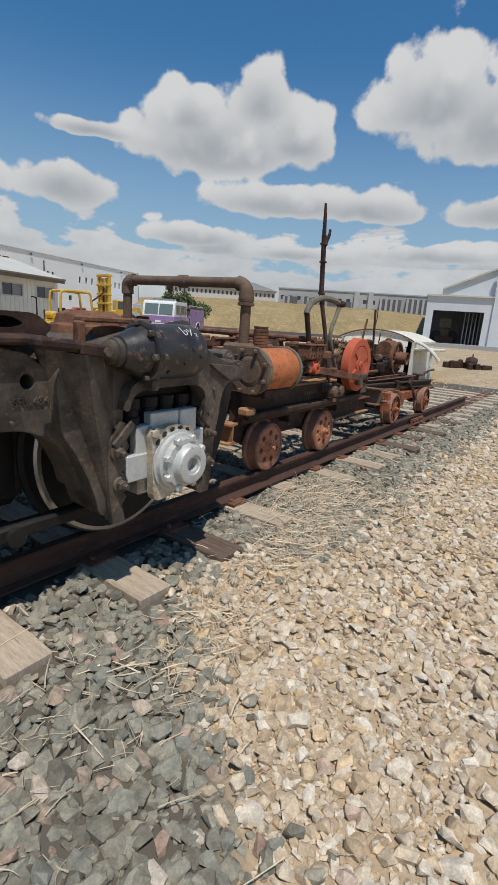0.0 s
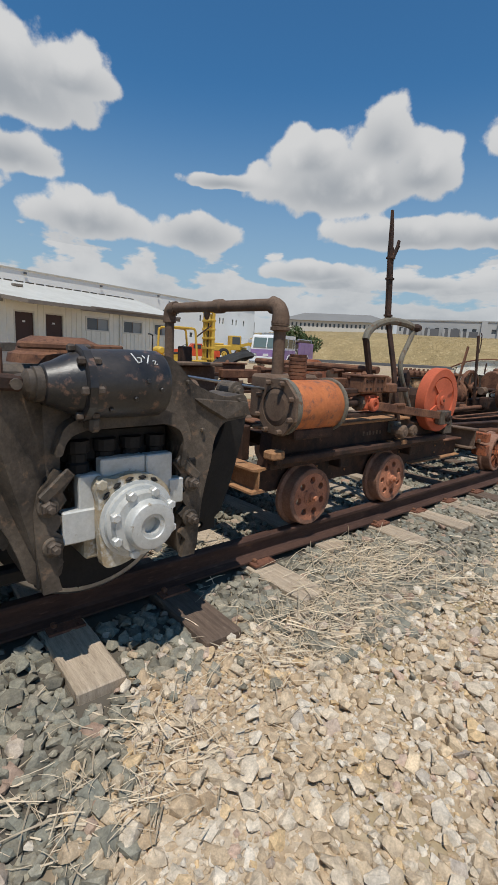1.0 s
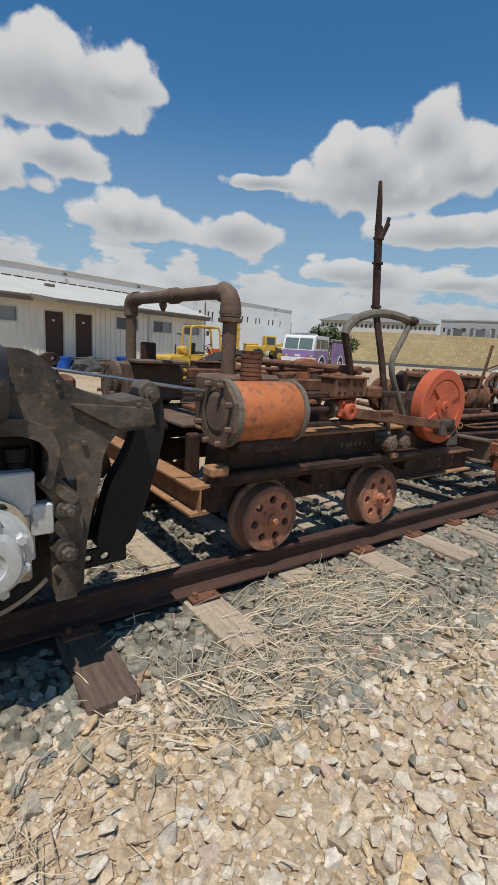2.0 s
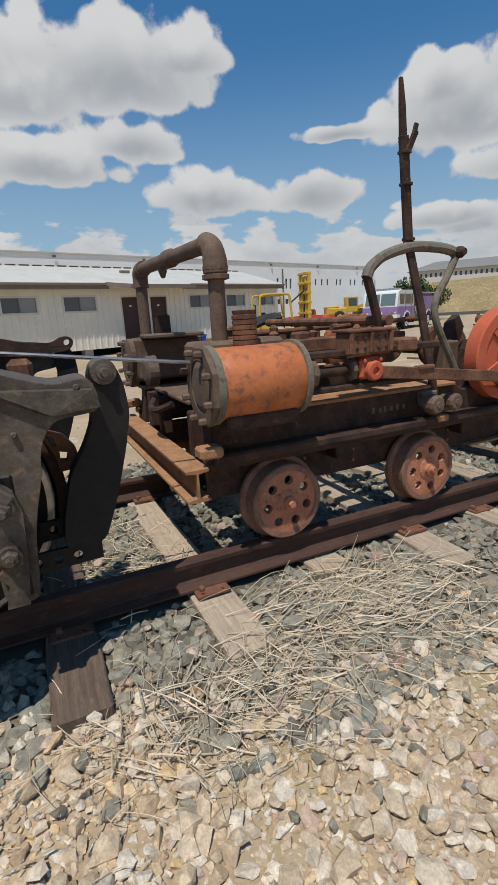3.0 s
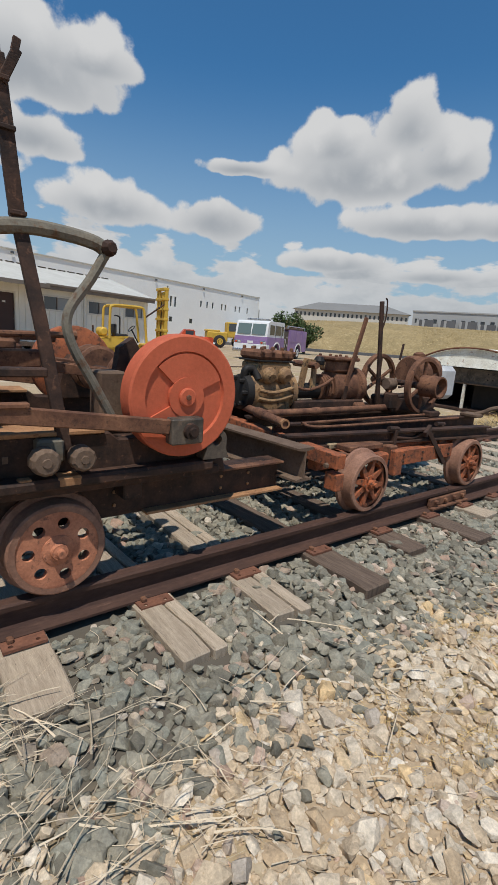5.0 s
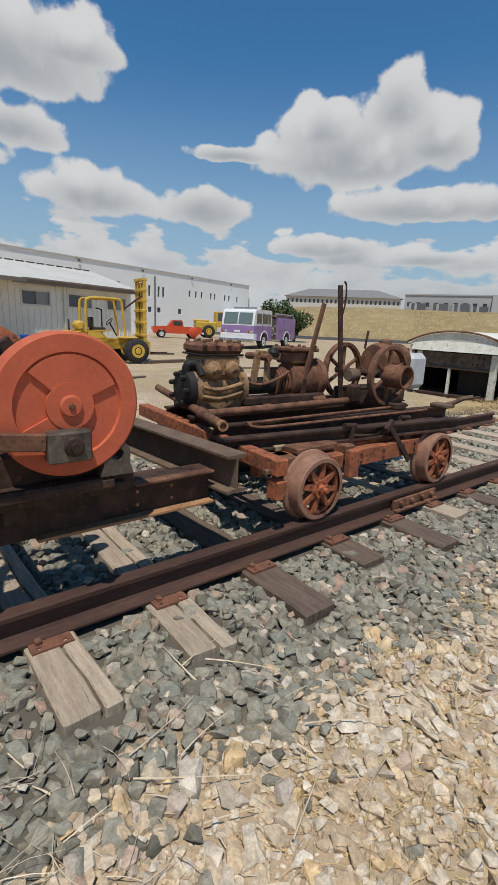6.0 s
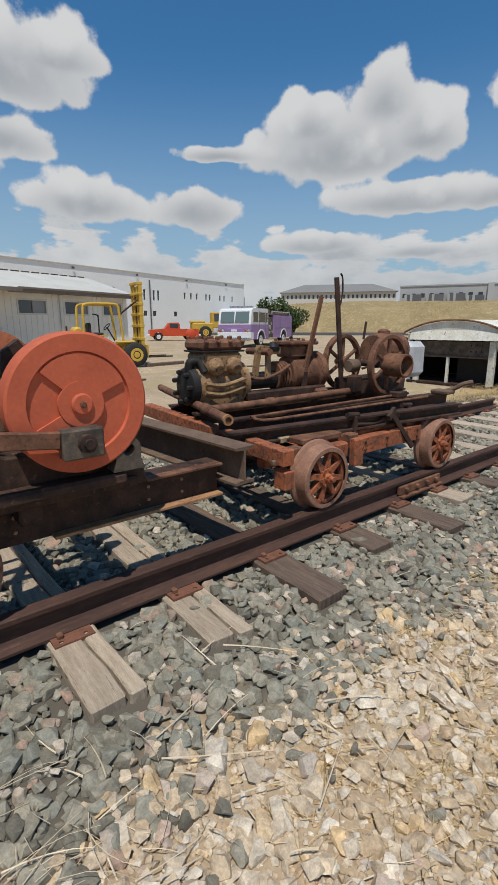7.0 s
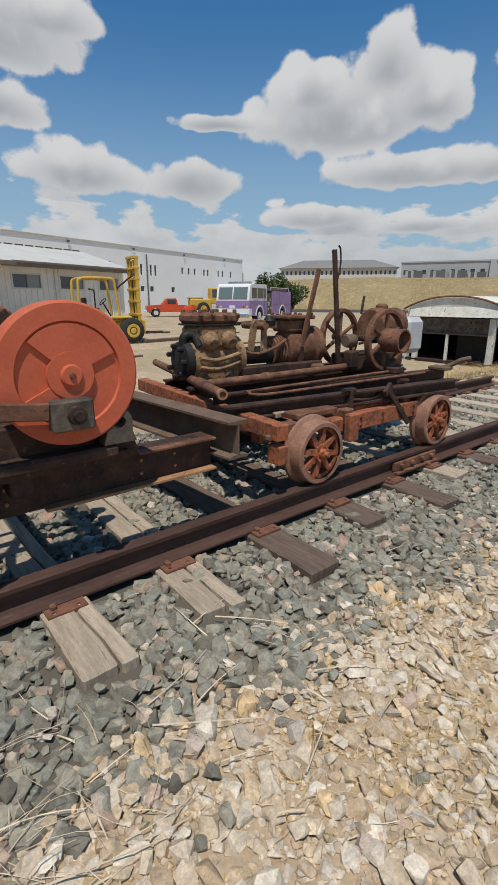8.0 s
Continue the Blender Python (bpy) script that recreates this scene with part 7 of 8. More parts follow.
def wheel_at(parent, x, y, z, r, w, rim, name="wheel", rimr=0.55):
    """A rubber-tyred wheel on an axle along y."""
    ty = part(name, lathe(bmesh.new(), (x, y - w / 2, z), (x, y + w / 2, z), [(0, r * 0.6), (0.02, r * 0.85), (0.12, r * 0.97), (0.3, r), (0.7, r), (0.88, r * 0.97), (0.98, r * 0.85), (1, r * 0.6)], 28), RUBBER, parent, smooth=True)
    for s in (-1, 1):
        part("rim", lathe(bmesh.new(), (x, y + s * (w / 2 - 0.01), z), (x, y + s * (w / 2 + 0.012), z), [(0, r * rimr), (0.6, r * rimr), (0.7, r * rimr * 0.8), (0.3, r * 0.25), (1, r * 0.22)], 20), rim, ty)
    return ty


def fork_lift():
    t = thing("forklift", "faded yellow rough terrain forklift with open cage", "forklift", pose(8.1, 14.2, 0.0, 0, 0, -6))
    for x, r, w in ((0.45, 0.42, 0.34), (-1.55, 0.36, 0.26)):
        for y in (-0.62, 0.62):
            wheel_at(t, x, y, r, r, w, YELLOW)
    bm = bmesh.new()
    slab(bm, [[(-2.3, 0.55), (-0.2, 0.45), (0.2, 0.55), (0.1, 0.75), (-0.4, 0.78), (-0.75, 1.05), (-1.3, 1.08), (-2.25, 0.98)]], -0.42, 0.42)
    bmesh.ops.bevel(bm, geom=bm.edges[:], offset=0.05, segments=2, affect="EDGES")
    part("body", bm, YELLOW, t)
    part("fender", boxed(-0.15, 0.5, -0.62, -0.38, 0.82, 0.9, 0.03), YELLOW, t)
    bm = bmesh.new()
    slab(bm, [[(-0.1, 0.55), (0.25, 0.85), (0.5, 0.9), (0.35, 0.6)]], -0.5, -0.4)
    part("fender_side", bm, YELLOW, t)
    part("counterweight", boxed(-2.45, -1.9, -0.5, 0.5, 0.5, 1.0, 0.08), YELLOW, t)
    part("tank", lathe(bmesh.new(), (-1.35, -0.3, 1.22), (-1.35, 0.3, 1.22), [(0, 0.1), (0.1, 0.15), (0.9, 0.15), (1, 0.1)], 16), YELLOW, t, smooth=True)
    for y in (-0.42, 0.42):
        part("cage_tube", tube(bmesh.new(), smooth_path([(-1.2, y, 1.0), (-1.18, y, 1.95), (-1.1, y, 2.08), (-0.95, y, 2.12), (-0.15, y, 2.12), (-0.02, y, 2.05), (0.02, y, 1.9), (0.12, y, 0.9)], 3), 0.045, 8), YELLOW, t, smooth=True)
    for x in (-1.1, -0.6, -0.1):
        part("cage_bar", rod(bmesh.new(), (x, -0.42, 2.11), (x, 0.42, 2.11), 0.03, 8), YELLOW, t)
    part("seat", boxed(-0.95, -0.5, -0.25, 0.25, 1.05, 1.18, 0.03), RUBBER, t)
    part("seat_back", boxed(-0.98, -0.9, -0.25, 0.25, 1.15, 1.5, 0.03), RUBBER, t)
    sw = part("steering_column", rod(bmesh.new(), (-0.05, 0, 0.9), (-0.3, 0, 1.36), 0.025, 8), CAST_BLACK, t)
    ring = [(-0.3 + 0.09 * math.cos(a), 0.19 * math.sin(a), 1.38 + 0.1 * math.cos(a)) for a in np.linspace(0, 6.283, 17)]
    part("steering_wheel", tube(bmesh.new(), ring, 0.015, 6), CAST_BLACK, sw)
    for y in (-0.36, -0.16, 0.16, 0.36):
        part("mast_rail", boxed(0.78, 0.90, y - 0.05, y + 0.05, 0.25, 2.85 if abs(y) > 0.2 else 2.75, 0.01), YELLOW, t)
    for z in (0.9, 1.35, 1.75, 2.1, 2.45, 2.8):
        part("mast_crossbar", boxed(0.74, 0.92, -0.42, 0.42, z, z + 0.09, 0.01), YELLOW, t)
    part("lift_ram", rod(bmesh.new(), (0.84, 0, 0.3), (0.84, 0, 2.4), 0.05, 10), RUST_DARK, t)
    part("chain", boxed(0.9, 0.92, -0.08, -0.05, 0.4, 2.6, 0), CAST_BLACK, t)
    part("carriage", boxed(0.92, 1.0, -0.5, 0.5, 0.3, 0.75, 0.01), YELLOW, t)
    for y in (-0.35, 0.3):
        part("fork", boxed(0.99, 2.0, y, y + 0.1, 0.28, 0.33, 0.01), RUST_DARK, t)
    part("tilt_ram", rod(bmesh.new(), (0.1, -0.3, 1.8), (0.78, -0.3, 2.3), 0.03, 8), RUST_DARK, t)
    part("exhaust", rod(bmesh.new(), (-1.7, -0.2, 1.05), (-1.7, -0.2, 1.4), 0.03, 8), RUST_DARK, t)
    return t


fork_lift()
lg = part("timber_log", boxed(-0.9, 0.9, -0.07, 0.07, 0, 0.13, 0.02, pose(9.7, 13.6, -0.03, 0, 0, 12)), WOOD_DARK)
tagged(lg, "dark weathered timber lying on the yard", "timber")
for px, py, ln, turn in ((6.4, 9.6, 0.55, 20), (11.5, 11.2, 0.8, -15), (4.6, 7.4, 0.4, 60), (9.0, 8.2, 0.35, 100), (14.0, 15.6, 0.9, 5)):
    sc = part("timber_scrap", boxed(-ln, ln, -0.045, 0.045, 0, 0.06, 0.01, pose(px, py, ground_z(px, py) - 0.01, 0, 0, turn)), WOOD_DARK)
    tagged(sc, "short weathered timber scrap lying on the yard", "timber", "timber scraps on the yard")


def fire_engine():
    t = thing("fire_engine", "lilac purple and white old fire engine parked in the yard", "fire engine", pose(20.65, 21.9, -0.02, 0, 0, 207.5) @ pose(0, -1.2, 0))
    # x forward from the nose, +y the side that faces the track
    for x in (-1.75, -6.3):
        for y in (-1.0, 1.0):
            wheel_at(t, x, y, 0.5, 0.5, 0.3, CAB_WHITE, rimr=0.6)
    bm = bmesh.new()
    arch = [(-1.75 + 0.64 * math.cos(a), 0.5 + 0.62 * math.sin(a)) for a in np.linspace(math.pi - 0.08, 0.08, 11)]
    slab(bm, [[(-3.1, 0.55), *arch, (0.0, 0.55), (0.03, 1.0), (0.0, 1.5), (-3.1, 1.5)]], -1.18, 1.18)
    cab = part("cab", bm, PURPLE, t)
    part("lower_band", boxed(-0.4, 0.09, -1.195, 1.195, 0.58, 1.0, 0.02), CAB_WHITE, cab)
    for y in (-1.19, 1.185):
        loop = [(-1.75 + 0.74 * math.cos(a), 0.5 + 0.72 * math.sin(a)) for a in np.linspace(math.pi - 0.08, 0.08, 11)]
        part("wheel_arch", slab(bmesh.new(), [loop + arch[::-1]], y - 0.01, y + 0.02), CAB_WHITE, cab)
    bm = bmesh.new()
    slab(bm, [[(-3.1, 1.5), (0.0, 1.5), (-0.10, 2.05), (-0.22, 2.40), (-0.5, 2.52), (-3.0, 2.55), (-3.1, 2.5)]], -1.15, 1.15)
    part("cab_upper", bm, CAB_WHITE, cab)
    for y0, y1 in ((-1.0, -0.04), (0.04, 1.0)):
        bm = bmesh.new()
        v = [bm.verts.new(p) for p in ((-0.005, y0, 1.62), (-0.005, y1, 1.62), (-0.205, y1, 2.30), (-0.205, y0, 2.30))]
        w = [bm.verts.new((p.co.x + 0.03, p.co.y, p.co.z + 0.01)) for p in v]
        bm.faces.new(w)
        for i in range(4):
            bm.faces.new((v[i], v[(i + 1) % 4], w[(i + 1) % 4], w[i]))
        bmesh.ops.recalc_face_normals(bm, faces=bm.faces[:])
        part("windscreen", bm, GLASS_PALE, cab)
    for x0, x1 in ((-1.25, -0.45), (-2.45, -1.5), (-2.95, -2.62)):
        part("side_window", boxed(x1, x0, 1.145, 1.165, 1.65, 2.28, 0), GLASS, cab)
    part("door_gap", boxed(-1.40, -1.37, 1.17, 1.186, 0.9, 2.35, 0), DARK_FAR, cab)
    part("door_gap", boxed(-2.55, -2.52, 1.17, 1.186, 0.65, 2.35, 0), DARK_FAR, cab)
    part("bumper", boxed(0.0, 0.30, -1.2, 1.2, 0.45, 0.68, 0.05), CHROME, t)
    part("grille", boxed(0.02, 0.055, -0.55, 0.55, 0.8, 1.25, 0.01), PURPLE, t)
    for y in (-0.92, 0.92):
        hl = part("headlight_panel", boxed(0.02, 0.07, y - 0.22, y + 0.22, 1.0, 1.22, 0.02), CHROME, t)
        for d in (-0.1, 0.1):
            part("headlight", lathe(bmesh.new(), (0.06, y + d, 1.11), (0.10, y + d, 1.11), [(0, 0.08), (0.6, 0.07), (1, 0.03)], 12), TANK if d > 0 else TRUCK_RED, hl)
    part("number_plate", boxed(0.05, 0.075, -0.2, 0.2, 1.05, 1.2, 0), CAB_WHITE, t)
    part("light_bar", boxed(-1.3, -1.0, -0.8, 0.8, 2.55, 2.68, 0.02), CHROME, t)
    part("roof_hump", boxed(-2.6, -1.9, -0.5, 0.5, 2.5, 2.66, 0.06), CAB_WHITE, t)
    # pump panel and rear body
    part("pump_panel", boxed(-4.15, -3.15, -1.1, 1.1, 0.6, 2.0, 0.01), CAST, t)
    for x, z, r in ((-3.5, 1.3, 0.16), (-3.9, 1.0, 0.1), (-3.4, 0.95, 0.09), (-3.8, 1.55, 0.09)):
        part("gauge", lathe(bmesh.new(), (x, 1.1, z), (x, 1.16, z), [(0, r), (0.8, r), (1, r * 0.7)], 14), CHROME, t)
    part("ladder_rack", boxed(-4.2, -3.15, -1.1, 1.1, 2.15, 2.22, 0.02), RUST_PIPE, t)
    arch2 = [(-6.3 + 0.66 * math.cos(a), 0.5 + 0.64 * math.sin(a)) for a in np.linspace(math.pi - 0.08, 0.08, 11)]
    rear = part("rear_body", slab(bmesh.new(), [[(-8.2, 0.6), *arch2, (-4.2, 0.6), (-4.2, 2.15), (-8.2, 2.15)]], -1.18, 1.18), PURPLE, t)
    loop = [(-6.3 + 0.76 * math.cos(a), 0.5 + 0.74 * math.sin(a)) for a in np.linspace(math.pi - 0.08, 0.08, 11)]
    part("wheel_arch", slab(bmesh.new(), [loop + arch2[::-1]], 1.17, 1.2), CAB_WHITE, rear)
    for x0, x1 in ((-5.45, -4.3), (-7.0, -5.6), (-8.1, -7.1)):
        part("locker_door", boxed(x0, x1, 1.18, 1.2, 1.28, 2.05, 0.01), PURPLE, rear)
    part("hose_rail", tube(bmesh.new(), [(-4.2, 1.0, 2.15), (-4.2, 1.0, 2.4), (-8.1, 1.0, 2.4), (-8.1, 1.0, 2.15)], 0.04, 6), CHROME, rear)
    part("hose_load", boxed(-8.0, -4.3, -0.9, 0.9, 2.15, 2.33, 0.03), RUST_PIPE, rear)
    return t


fire_engine()


def pickup():
    t = thing("pickup_truck", "red orange old pickup truck parked in the yard", "pickup truck", pose(25.7, 40.3, 0.0, 0, 0, 157))
    for x in (1.55, -1.55):
        for y in (-0.8, 0.8):
            wheel_at(t, x, y, 0.38, 0.38, 0.22, CAB_WHITE)
    bm = bmesh.new()
    arch = [(1.55 + 0.45 * math.cos(a), 0.4 + 0.42 * math.sin(a)) for a in np.linspace(0.1, math.pi - 0.1, 9)]
    arch2 = [(-1.55 + 0.45 * math.cos(a), 0.4 + 0.42 * math.sin(a)) for a in np.linspace(0.1, math.pi - 0.1, 9)]
    slab(bm, [[(2.4, 0.45), (2.4, 1.05), (0.9, 1.15), (-0.6, 1.15), (-0.6, 1.1), (-2.4, 1.1), (-2.4, 0.45), *arch2[::-1], *arch[::-1]]], -0.92, 0.92)
    part("body", bm, TRUCK_RED, t)
    bm = bmesh.new()
    slab(bm, [[(0.9, 1.15), (0.45, 1.72), (-0.45, 1.74), (-0.6, 1.15)]], -0.8, 0.8)
    cab = part("cab", bm, TRUCK_RED, t)
    part("rear_window", boxed(-0.58, -0.52, -0.6, 0.6, 1.28, 1.62, 0, None), GLASS, cab)
    part("side_window", boxed(-0.4, 0.4, 0.80, 0.815, 1.22, 1.62, 0), GLASS, cab)
    part("side_window", boxed(-0.4, 0.4, -0.815, -0.80, 1.22, 1.62, 0), GLASS, cab)
    part("bed_liner", boxed(-2.3, -0.7, -0.8, 0.8, 1.09, 1.115, 0), CAST_BLACK, t)
    part("bumper", boxed(-2.6, -2.4, -0.95, 0.95, 0.45, 0.62, 0.03), CAB_WHITE, t)
    part("bumper", boxed(2.4, 2.55, -0.95, 0.95, 0.45, 0.62, 0.03), CAB_WHITE, t)
    for y in (-0.98, 0.98):
        part("rear_fender", lathe(bmesh.new(), (-1.55, y - 0.08, 0.62), (-1.55, y + 0.08, 0.62), [(0, 0.4), (0.5, 0.52), (1, 0.4)], 18), TRUCK_RED, t, smooth=True)
    return t


pickup()


def loader():
    t = thing("wheel_loader", "yellow wheel loader with raised arms parked in the yard", "wheel loader", pose(33.0, 43.5, 0.0, 0, 0, -22))
    for x in (1.3, -1.3):
        for y in (-1.0, 1.0):
            wheel_at(t, x, y, 0.7, 0.7, 0.5, YELLOW, rimr=0.5)
    bm = boxed(-2.7, -0.3, -0.8, 0.8, 0.7, 1.75, 0.1)
    part("engine_hood", bm, YELLOW, t)
    part("hood_top", boxed(-2.8, -1.2, -0.7, 0.7, 1.75, 1.95, 0.06), YELLOW, t)
    cab = part("cab", boxed(-0.4, 0.9, -0.7, 0.7, 1.2, 2.9, 0.06), YELLOW, t)
    part("cab_window", boxed(-0.2, 0.75, -0.715, -0.70, 1.9, 2.75, 0), GLASS, cab)
    part("cab_window", boxed(0.905, 0.93, -0.6, 0.6, 1.8, 2.75, 0), GLASS, cab)
    part("front_frame", boxed(0.6, 1.7, -0.5, 0.5, 0.7, 1.6, 0.08), YELLOW, t)
    for y in (-0.55, 0.55):
        bm = bmesh.new()
        bar(bm, (0.9, y, 1.7), (2.3, y, 2.1), 0.12, 0.28)
        bar(bm, (2.2, y, 2.15), (3.2, y, 1.3), 0.12, 0.26)
        part("lift_arm", bm, YELLOW, t)
    part("bucket", slab(bmesh.new(), [[(2.9, 0.6), (3.9, 0.5), (3.4, 0.75), (3.25, 1.4), (3.5, 1.6), (3.0, 1.5)]], -1.1, 1.1), YELLOW, t)
    return t


loader()


def shed_machine():
    t = thing("parked_tractor", "dark tractor standing inside the open shed", "tractor", Matrix.Translation((64.4, 13.9, 0.5)) @ pose(0, 0, 0, 0, 0, -74) @ pose(-1.2, 4.0, 0))
    for x in (-1.0, 1.0):
        wheel_at(t, x, 0.0, 0.85, 0.85, 0.5, RUST_DARK)
        wheel_at(t, x, 2.2, 0.6, 0.6, 0.4, RUST_DARK)
    part("body", boxed(-0.6, 0.6, -0.6, 2.6, 0.8, 2.0, 0.1), CAST, t)
    part("cab", boxed(-0.8, 0.8, -0.8, 0.8, 2.0, 3.4, 0.1), CAST, t)
    part("bucket", boxed(-1.2, 1.2, -1.8, -0.9, 0.0, 0.9, 0.1), RUST_DARK, t)
    return t


shed_machine()


# ---- junk on the far yard ----
def junk_pile():
    rnd = random.Random(77)
    t = thing("scrap_machine", "dark rusty scrap machinery lying in dry grass", "scrap", pose(23.2, 3.0, -0.1))
    for i in range(9):
        x, y = rnd.uniform(-0.9, 0.9), rnd.uniform(-1.0, 1.0)
        bm = boxed(-rnd.uniform(0.15, 0.4), rnd.uniform(0.15, 0.4), -0.12, 0.12, 0, rnd.uniform(0.15, 0.45), 0.04, pose(x, y, 0, 0, 0, rnd.uniform(0, 180)))
        part("scrap_casting", bm, RUST_DARK, t)
    part("scrap_drum", lathe(bmesh.new(), (0, -0.2, 0.3), (0, 0.3, 0.3), [(0, 0.25), (0.5, 0.33), (1, 0.25)], 16), RUST_DARK, t)
    part("scrap_spike", tube(bmesh.new(), [(0, 0, 0.3), (0.1, 0.05, 0.75)], 0.03, 6), RUST_DARK, t)
    return t


junk_pile()


def far_axle():
    t = thing("curved_fender", "dark curved rubber fender leaning behind the rail car", "fender", pose(0, 0, 0))
    bm = bmesh.new()
    pts = smooth_path([(0.62, 2.25, 0.85), (0.66, 2.25, 1.08), (0.78, 2.25, 1.24), (1.0, 2.25, 1.335), (1.2, 2.25, 1.37)], 4)
    tube(bm, pts, 0.05, 8)
    for v in bm.verts:
        v.co.y = 2.25 + (v.co.y - 2.25) * 3.0
    part("curved_plate", bm, RUBBER, t)
    part("stand", boxed(0.58, 0.68, 2.12, 2.4, -0.06, 0.9, 0.01), RUST_DARK, t)
    return t


far_axle()


# ---- berm, trees and far buildings ----
def berm():
    """The dry grass embankment beyond the yard, and its kerb."""
    ang = 37.0
    m = Matrix.Translation((58, 44, 0)) @ pose(0, 0, 0, 0, 0, ang - 90)
    u = np.linspace(-75, 70, 60)
    v = [0, 1.5, 4, 7, 11, 16, 24, 40, 60]
    hs = [0.0, 1.0, 2.6, 3.9, 4.9, 5.4, 5.6, 5.5, -1]
    vs = []
    for a in u:
        f = lerp_table(a, [(-75, 0.1), (-48, 0.35), (-36, 0.5), (-24, 0.78), (-10, 0.98), (2, 1.03), (14, 0.98), (24, 1.0), (36, 0.9), (70, 0.8)])
        for b, h in zip(v, hs):
            nz = noise.noise(Vector((a * 0.12, b * 0.12, 0))) * 0.5 + noise.noise(Vector((a * 0.5, b * 0.5, 4))) * 0.22
            vs.append((a, b + nz, -0.3 if b == 0 else h * f + nz * min(h, 1)))
    n = len(v)
    me = bpy.data.meshes.new("embankment")
    me.from_pydata(vs, [], [(i * n + j, (i + 1) * n + j, (i + 1) * n + j + 1, i * n + j + 1) for i in range(len(u) - 1) for j in range(n - 1)])
    me.materials.append(surf("dry grass slope", (0.33, 0.245, 0.12), (0.25, 0.19, 0.095), (0.40, 0.31, 0.165), scale=0.35, fine=3.5, rough=0.95, bump=0.8, spot=0.55))
    ob = new("embankment", me)
    ob.matrix_world = m
    tagged(ob, "embankment covered in tall dry golden grass", "embankment", kind="structure")
    # grass clumps on the slope
    rnd = random.Random(91)
    fs, gv = [], []
    for _ in range(34000):
        a, b = rnd.uniform(-60, 50), rnd.random() ** 1.2 * 20
        f = lerp_table(a, [(-75, 0.1), (-48, 0.35), (-36, 0.5), (-24, 0.78), (-10, 0.98), (2, 1.03), (14, 0.98), (24, 1.0), (36, 0.9), (70, 0.8)])
        h = lerp_table(b, list(zip(v, hs))) * f
        k = len(gv)
        s = rnd.uniform(0.04, 0.17)
        dx, dy = rnd.uniform(-0.3, 0.3), rnd.uniform(0.0, 0.35)
        wx = rnd.uniform(0.03, 0.09)
        gv += [(a - wx, b, h - 0.1), (a + wx, b, h - 0.1), (a, b + wx, h - 0.1), (a + dx, b + dy, h + s)]
        fs += [(k, k + 1, k + 3), (k + 1, k + 2, k + 3), (k + 2, k, k + 3)]
    gm = bpy.data.meshes.new("slope_grass")
    gm.from_pydata(gv, [], fs)
    gm.materials.append(surf("dry slope grass", (0.36, 0.27, 0.135), (0.27, 0.205, 0.10), scale=0.4, fine=4, rough=0.95, each=0.2, bump=0))
    g = new("slope_grass", gm)
    g.matrix_world = m
    tagged(g, "tall dry golden grass on the embankment", "grass", kind="stuff")
    k = part("kerb", boxed(-75, 70, -1.2, -0.8, -0.1, 0.42, 0.02), DARK_FAR)
    k.matrix_world = m
    tagged(k, "long dark edging at the foot of the embankment", "kerb", kind="structure")


berm()


def tree(x, y, h, w, seed):
    rnd = random.Random(seed)
    t = thing("tree", "dense dull green bushy tree behind the yard", "tree", pose(x, y, 0), "trees behind the yard")
    bm = bmesh.new()
    tube(bm, [(0, 0, -0.1), (0.05, 0, h * 0.25), (0.1, 0.05, h * 0.5)], 0.15, 8, [0.2, 0.14, 0.07])
    for i in range(5):
        a = i * 1.3
        tube(bm, [(0.04, 0, h * 0.25), (math.cos(a) * w * 0.25, math.sin(a) * w * 0.25, h * 0.5), (math.cos(a) * w * 0.4, math.sin(a) * w * 0.4, h * 0.68)], 0.05, 6, [0.08, 0.05, 0.02])
    part("trunk", bm, BARK, t)
    lobes = [(rnd.uniform(-0.36, 0.36) * w, rnd.uniform(-0.36, 0.36) * w, rnd.uniform(0.3, 0.85) * h, rnd.uniform(0.16, 0.26) * w) for _ in range(14)]
    vs, fs = [], []
    for _ in range(4200):
        cx, cy, cz, r = rnd.choice(lobes)
        d = Vector((rnd.gauss(0, 1), rnd.gauss(0, 1), rnd.gauss(0, 1))).normalized() * r * rnd.uniform(0.6, 1.1)
        p = Vector((cx, cy, cz)) + d
        q = Vector((rnd.gauss(0, 1), rnd.gauss(0, 1), rnd.gauss(0, 1))).normalized()
        s = q.cross(Vector((0, 0, 1))).normalized() * 0.09
        k = len(vs)
        vs += [p - s, p + q * 0.14, p + s, p - q * 0.14]
        fs.append((k, k + 1, k + 2, k + 3))
    me = bpy.data.meshes.new("crown")
    me.from_pydata(vs, [], fs)
    me.materials.append(LEAF)
    c = new("crown", me)
    c.parent = t
    return t


tree(36.5, 36.5, 4.2, 4.6, 1)
tree(39.0, 37.2, 3.4, 3.2, 2)


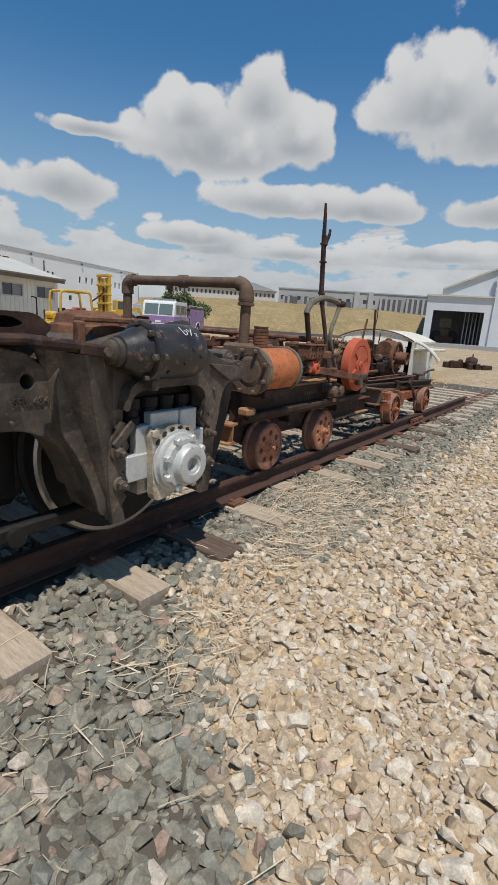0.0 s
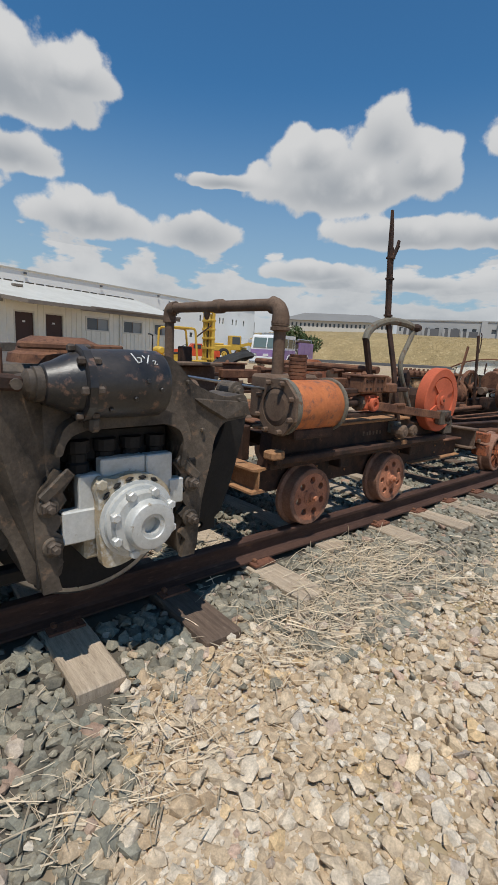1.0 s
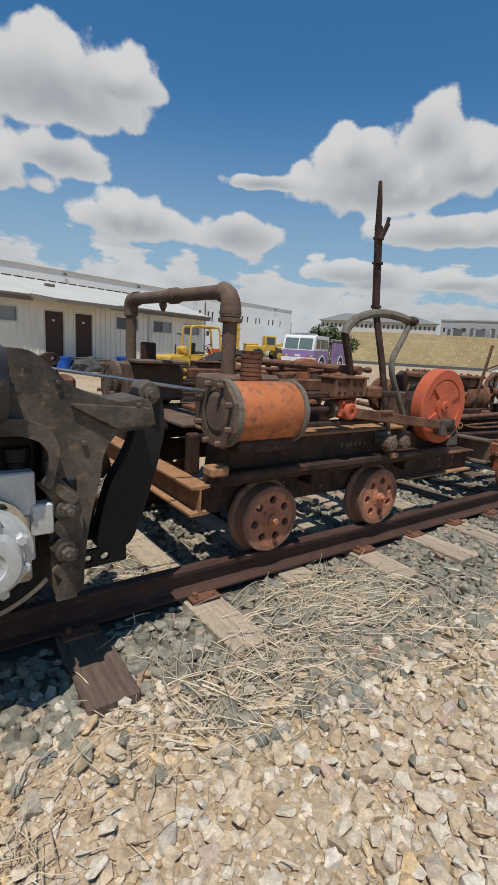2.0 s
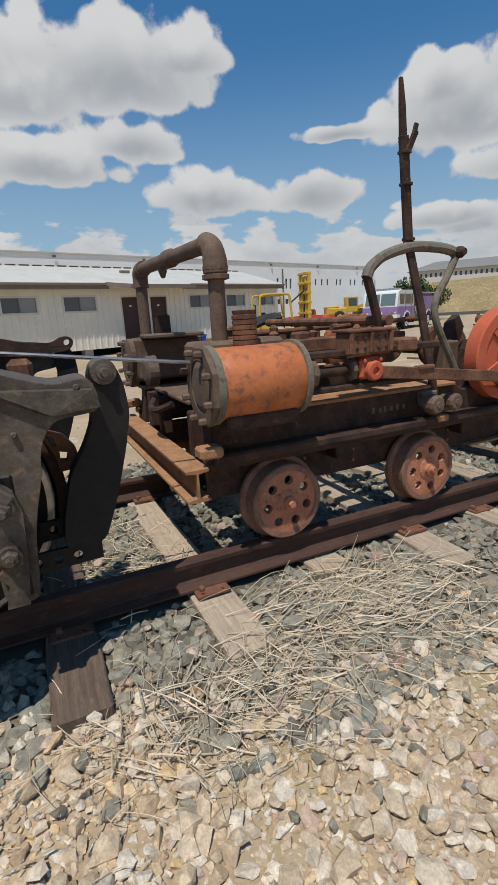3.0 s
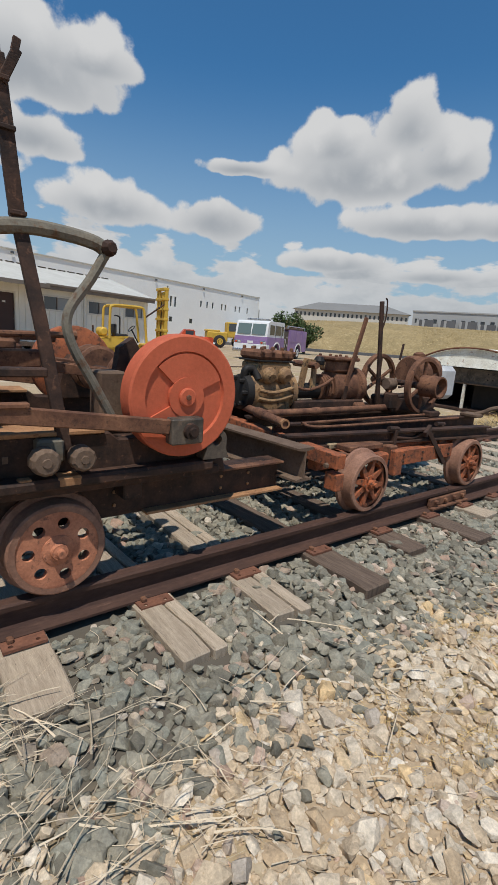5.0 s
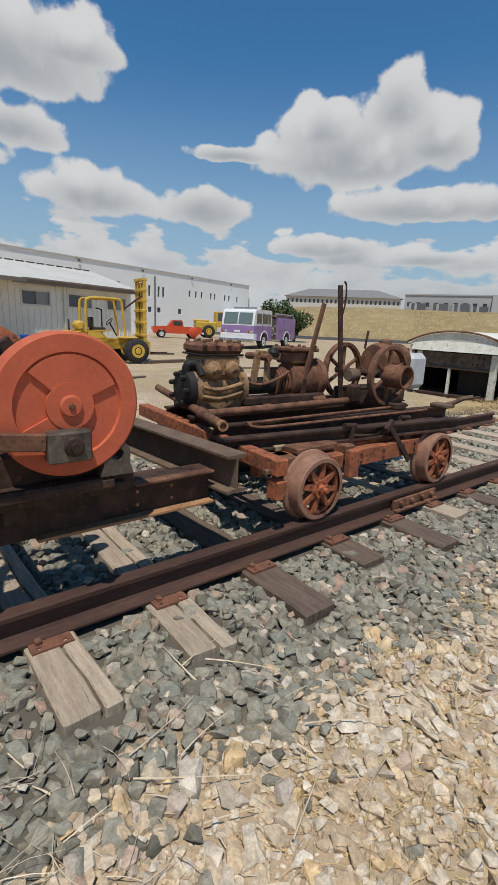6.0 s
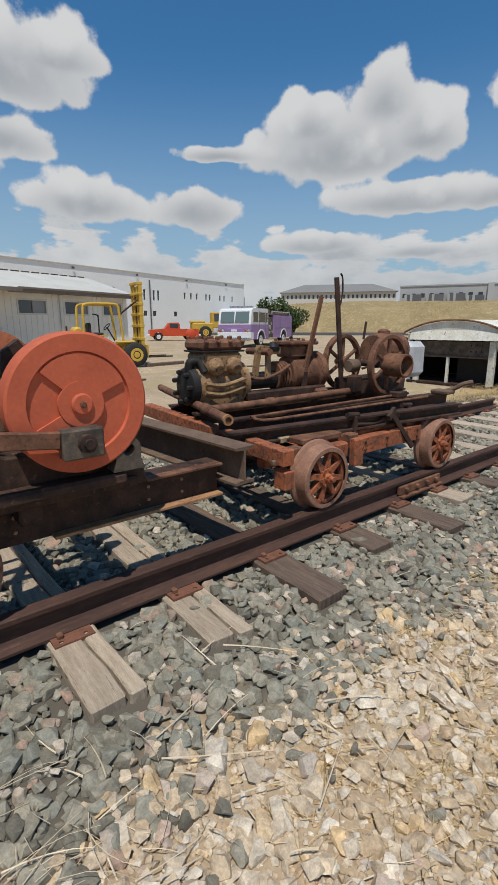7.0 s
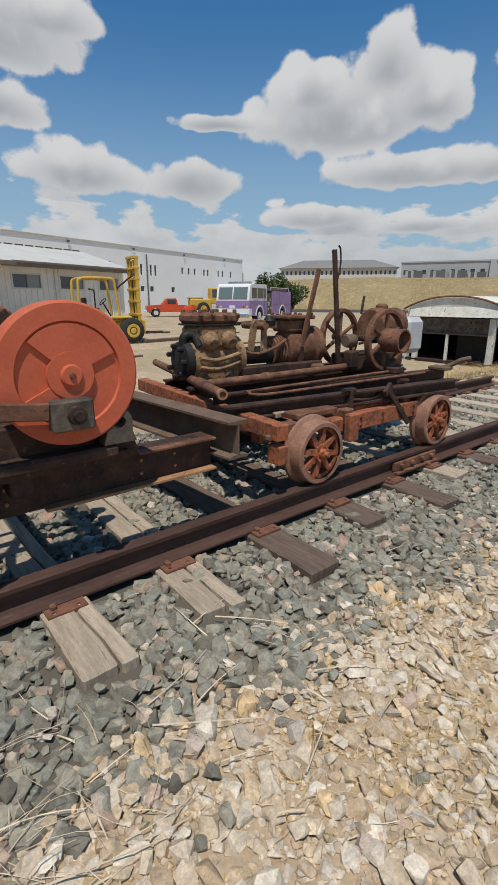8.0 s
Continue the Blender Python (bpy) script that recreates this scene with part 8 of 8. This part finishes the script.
def far_building(name, label, m, w, dep, h, storeys, cols, wall_m, win_w, win_h, z0, dz, roof_h=0.0, towers=()):
    b = thing(name, label, "building", m)
    holes = []
    for s in range(storeys):
        for i in range(cols):
            x = (i + 0.5) * w / cols
            holes.append([(x - win_w / 2, z0 + s * dz), (x + win_w / 2, z0 + s * dz), (x + win_w / 2, z0 + s * dz + win_h), (x - win_w / 2, z0 + s * dz + win_h)])
    part("front_wall", slab(bmesh.new(), [[(0, 0), (w, 0), (w, h), (0, h)], *holes], 0, 0.5), wall_m, b)
    for hl in holes:
        part("window", boxed(hl[0][0], hl[1][0], 0.3, 0.4, hl[0][1], hl[2][1], 0), GLASS, b)
    part("side_wall", boxed(w - 0.5, w, 0.5, dep, 0, h, 0), wall_m, b)
    part("side_wall", boxed(0, 0.5, 0.5, dep, 0, h, 0), wall_m, b)
    part("back_wall", boxed(0, w, dep, dep + 0.5, 0, h, 0), wall_m, b)
    if roof_h:
        bm = bmesh.new()
        e = [bm.verts.new(p) for p in ((-1, -1, h), (w + 1, -1, h), (w + 1, dep + 1, h), (-1, dep + 1, h))]
        k = [bm.verts.new(p) for p in ((dep * 0.55, dep / 2, h + roof_h), (w - dep * 0.55, dep / 2, h + roof_h))]
        bm.faces.new(e[::-1])
        for q in ((e[0], e[1], k[1], k[0]), (e[1], e[2], k[1]), (e[2], e[3], k[0], k[1]), (e[3], e[0], k[0])):
            bm.faces.new(q)
        bmesh.ops.recalc_face_normals(bm, faces=bm.faces[:])
        part("hip_roof", bm, ROOF_FAR, b)
    else:
        part("roof", boxed(-0.3, w + 0.3, -0.3, dep + 0.5, h, h + 0.5, 0), wall_m, b)
    for x, tw, th, dark in towers:
        part("bay", boxed(x, x + tw, -1.2, 0.0, 0, th, 0), DARK_FAR if dark else wall_m, b)
        if dark:
            for i in range(int(tw // 2.2)):
                part("fin", boxed(x + i * 2.2, x + i * 2.2 + 0.95, -1.6, -1.2, 0, th, 0), wall_m, b)
    return b


far_building("far_hall", "long cream stone hall with grey hipped roof far off", Matrix.Translation((149, 157, 0)) @ pose(0, 0, 0, 0, 0, -50), 48.5, 17, 15.4, 2, 26, STONE_FAR, 0.85, 1.6, 9.0, 3.7, 3.8)
far_building("far_apartments", "pale grey modern apartment block with dark glazed bays far off", Matrix.Translation((181, 118.5, 0)) @ pose(0, 0, 0, 0, 0, -62), 72, 16, 17.0, 4, 20, CONCRETE_FAR, 1.6, 1.7, 2.0, 3.5, 0, ((2, 6.6, 13.8, True), (10.5, 6.6, 13.8, True), (18.5, 6.6, 13.8, True), (25.5, 6.5, 13.0, True), (33, 2.2, 17.5, False), (39, 2.2, 17.5, False), (44, 9, 15.0, True), (55, 13, 15.6, True), (70, 2, 16.5, False)))


# ---- loose stones and dry weeds about the yard ----
def yard_stones():
    rnd = random.Random(55)
    out = []
    for _ in range(5200):
        x, y = rnd.uniform(-4, 26), 2.7 + rnd.random() ** 1.6 * 15
        out.append((x, y, ground_z(x, y) + 0.002, rnd.uniform(0.007, 0.02)))
    for _ in range(900):
        x, y = rnd.uniform(9, 20), rnd.uniform(-4, 2.5)
        out.append((x, y, ground_z(x, y) + 0.004, rnd.uniform(0.015, 0.04)))
    return out


scatter("yard_stones", "small pale stones strewn over the dusty yard", yard_stones(), stone_shapes(10, 9, 0.6), PALE_STONE, 43)


def weed_spots():
    rnd = random.Random(57)
    out = []
    for _ in range(70):
        cx, cy = rnd.uniform(-3, 22), rnd.uniform(2.9, 15)
        for _ in range(rnd.randrange(10, 40)):
            x, y = rnd.gauss(cx, 0.18), rnd.gauss(cy, 0.18)
            out.append((x, y, ground_z(x, y), rnd.uniform(0, 6.283), rnd.uniform(0.05, 0.16), 0.002, rnd.uniform(0.1, 0.8)))
    for _ in range(1500):
        x, y = rnd.gauss(11.5, 1.6), rnd.gauss(2.6, 0.5)
        out.append((x, y, ground_z(x, y), rnd.uniform(0, 6.283), rnd.uniform(0.06, 0.2), 0.003, rnd.uniform(0.3, 1.0)))
    return out


strands("dry_weeds", "dry yellow weeds about the yard", weed_spots(), STRAW_GOLD)
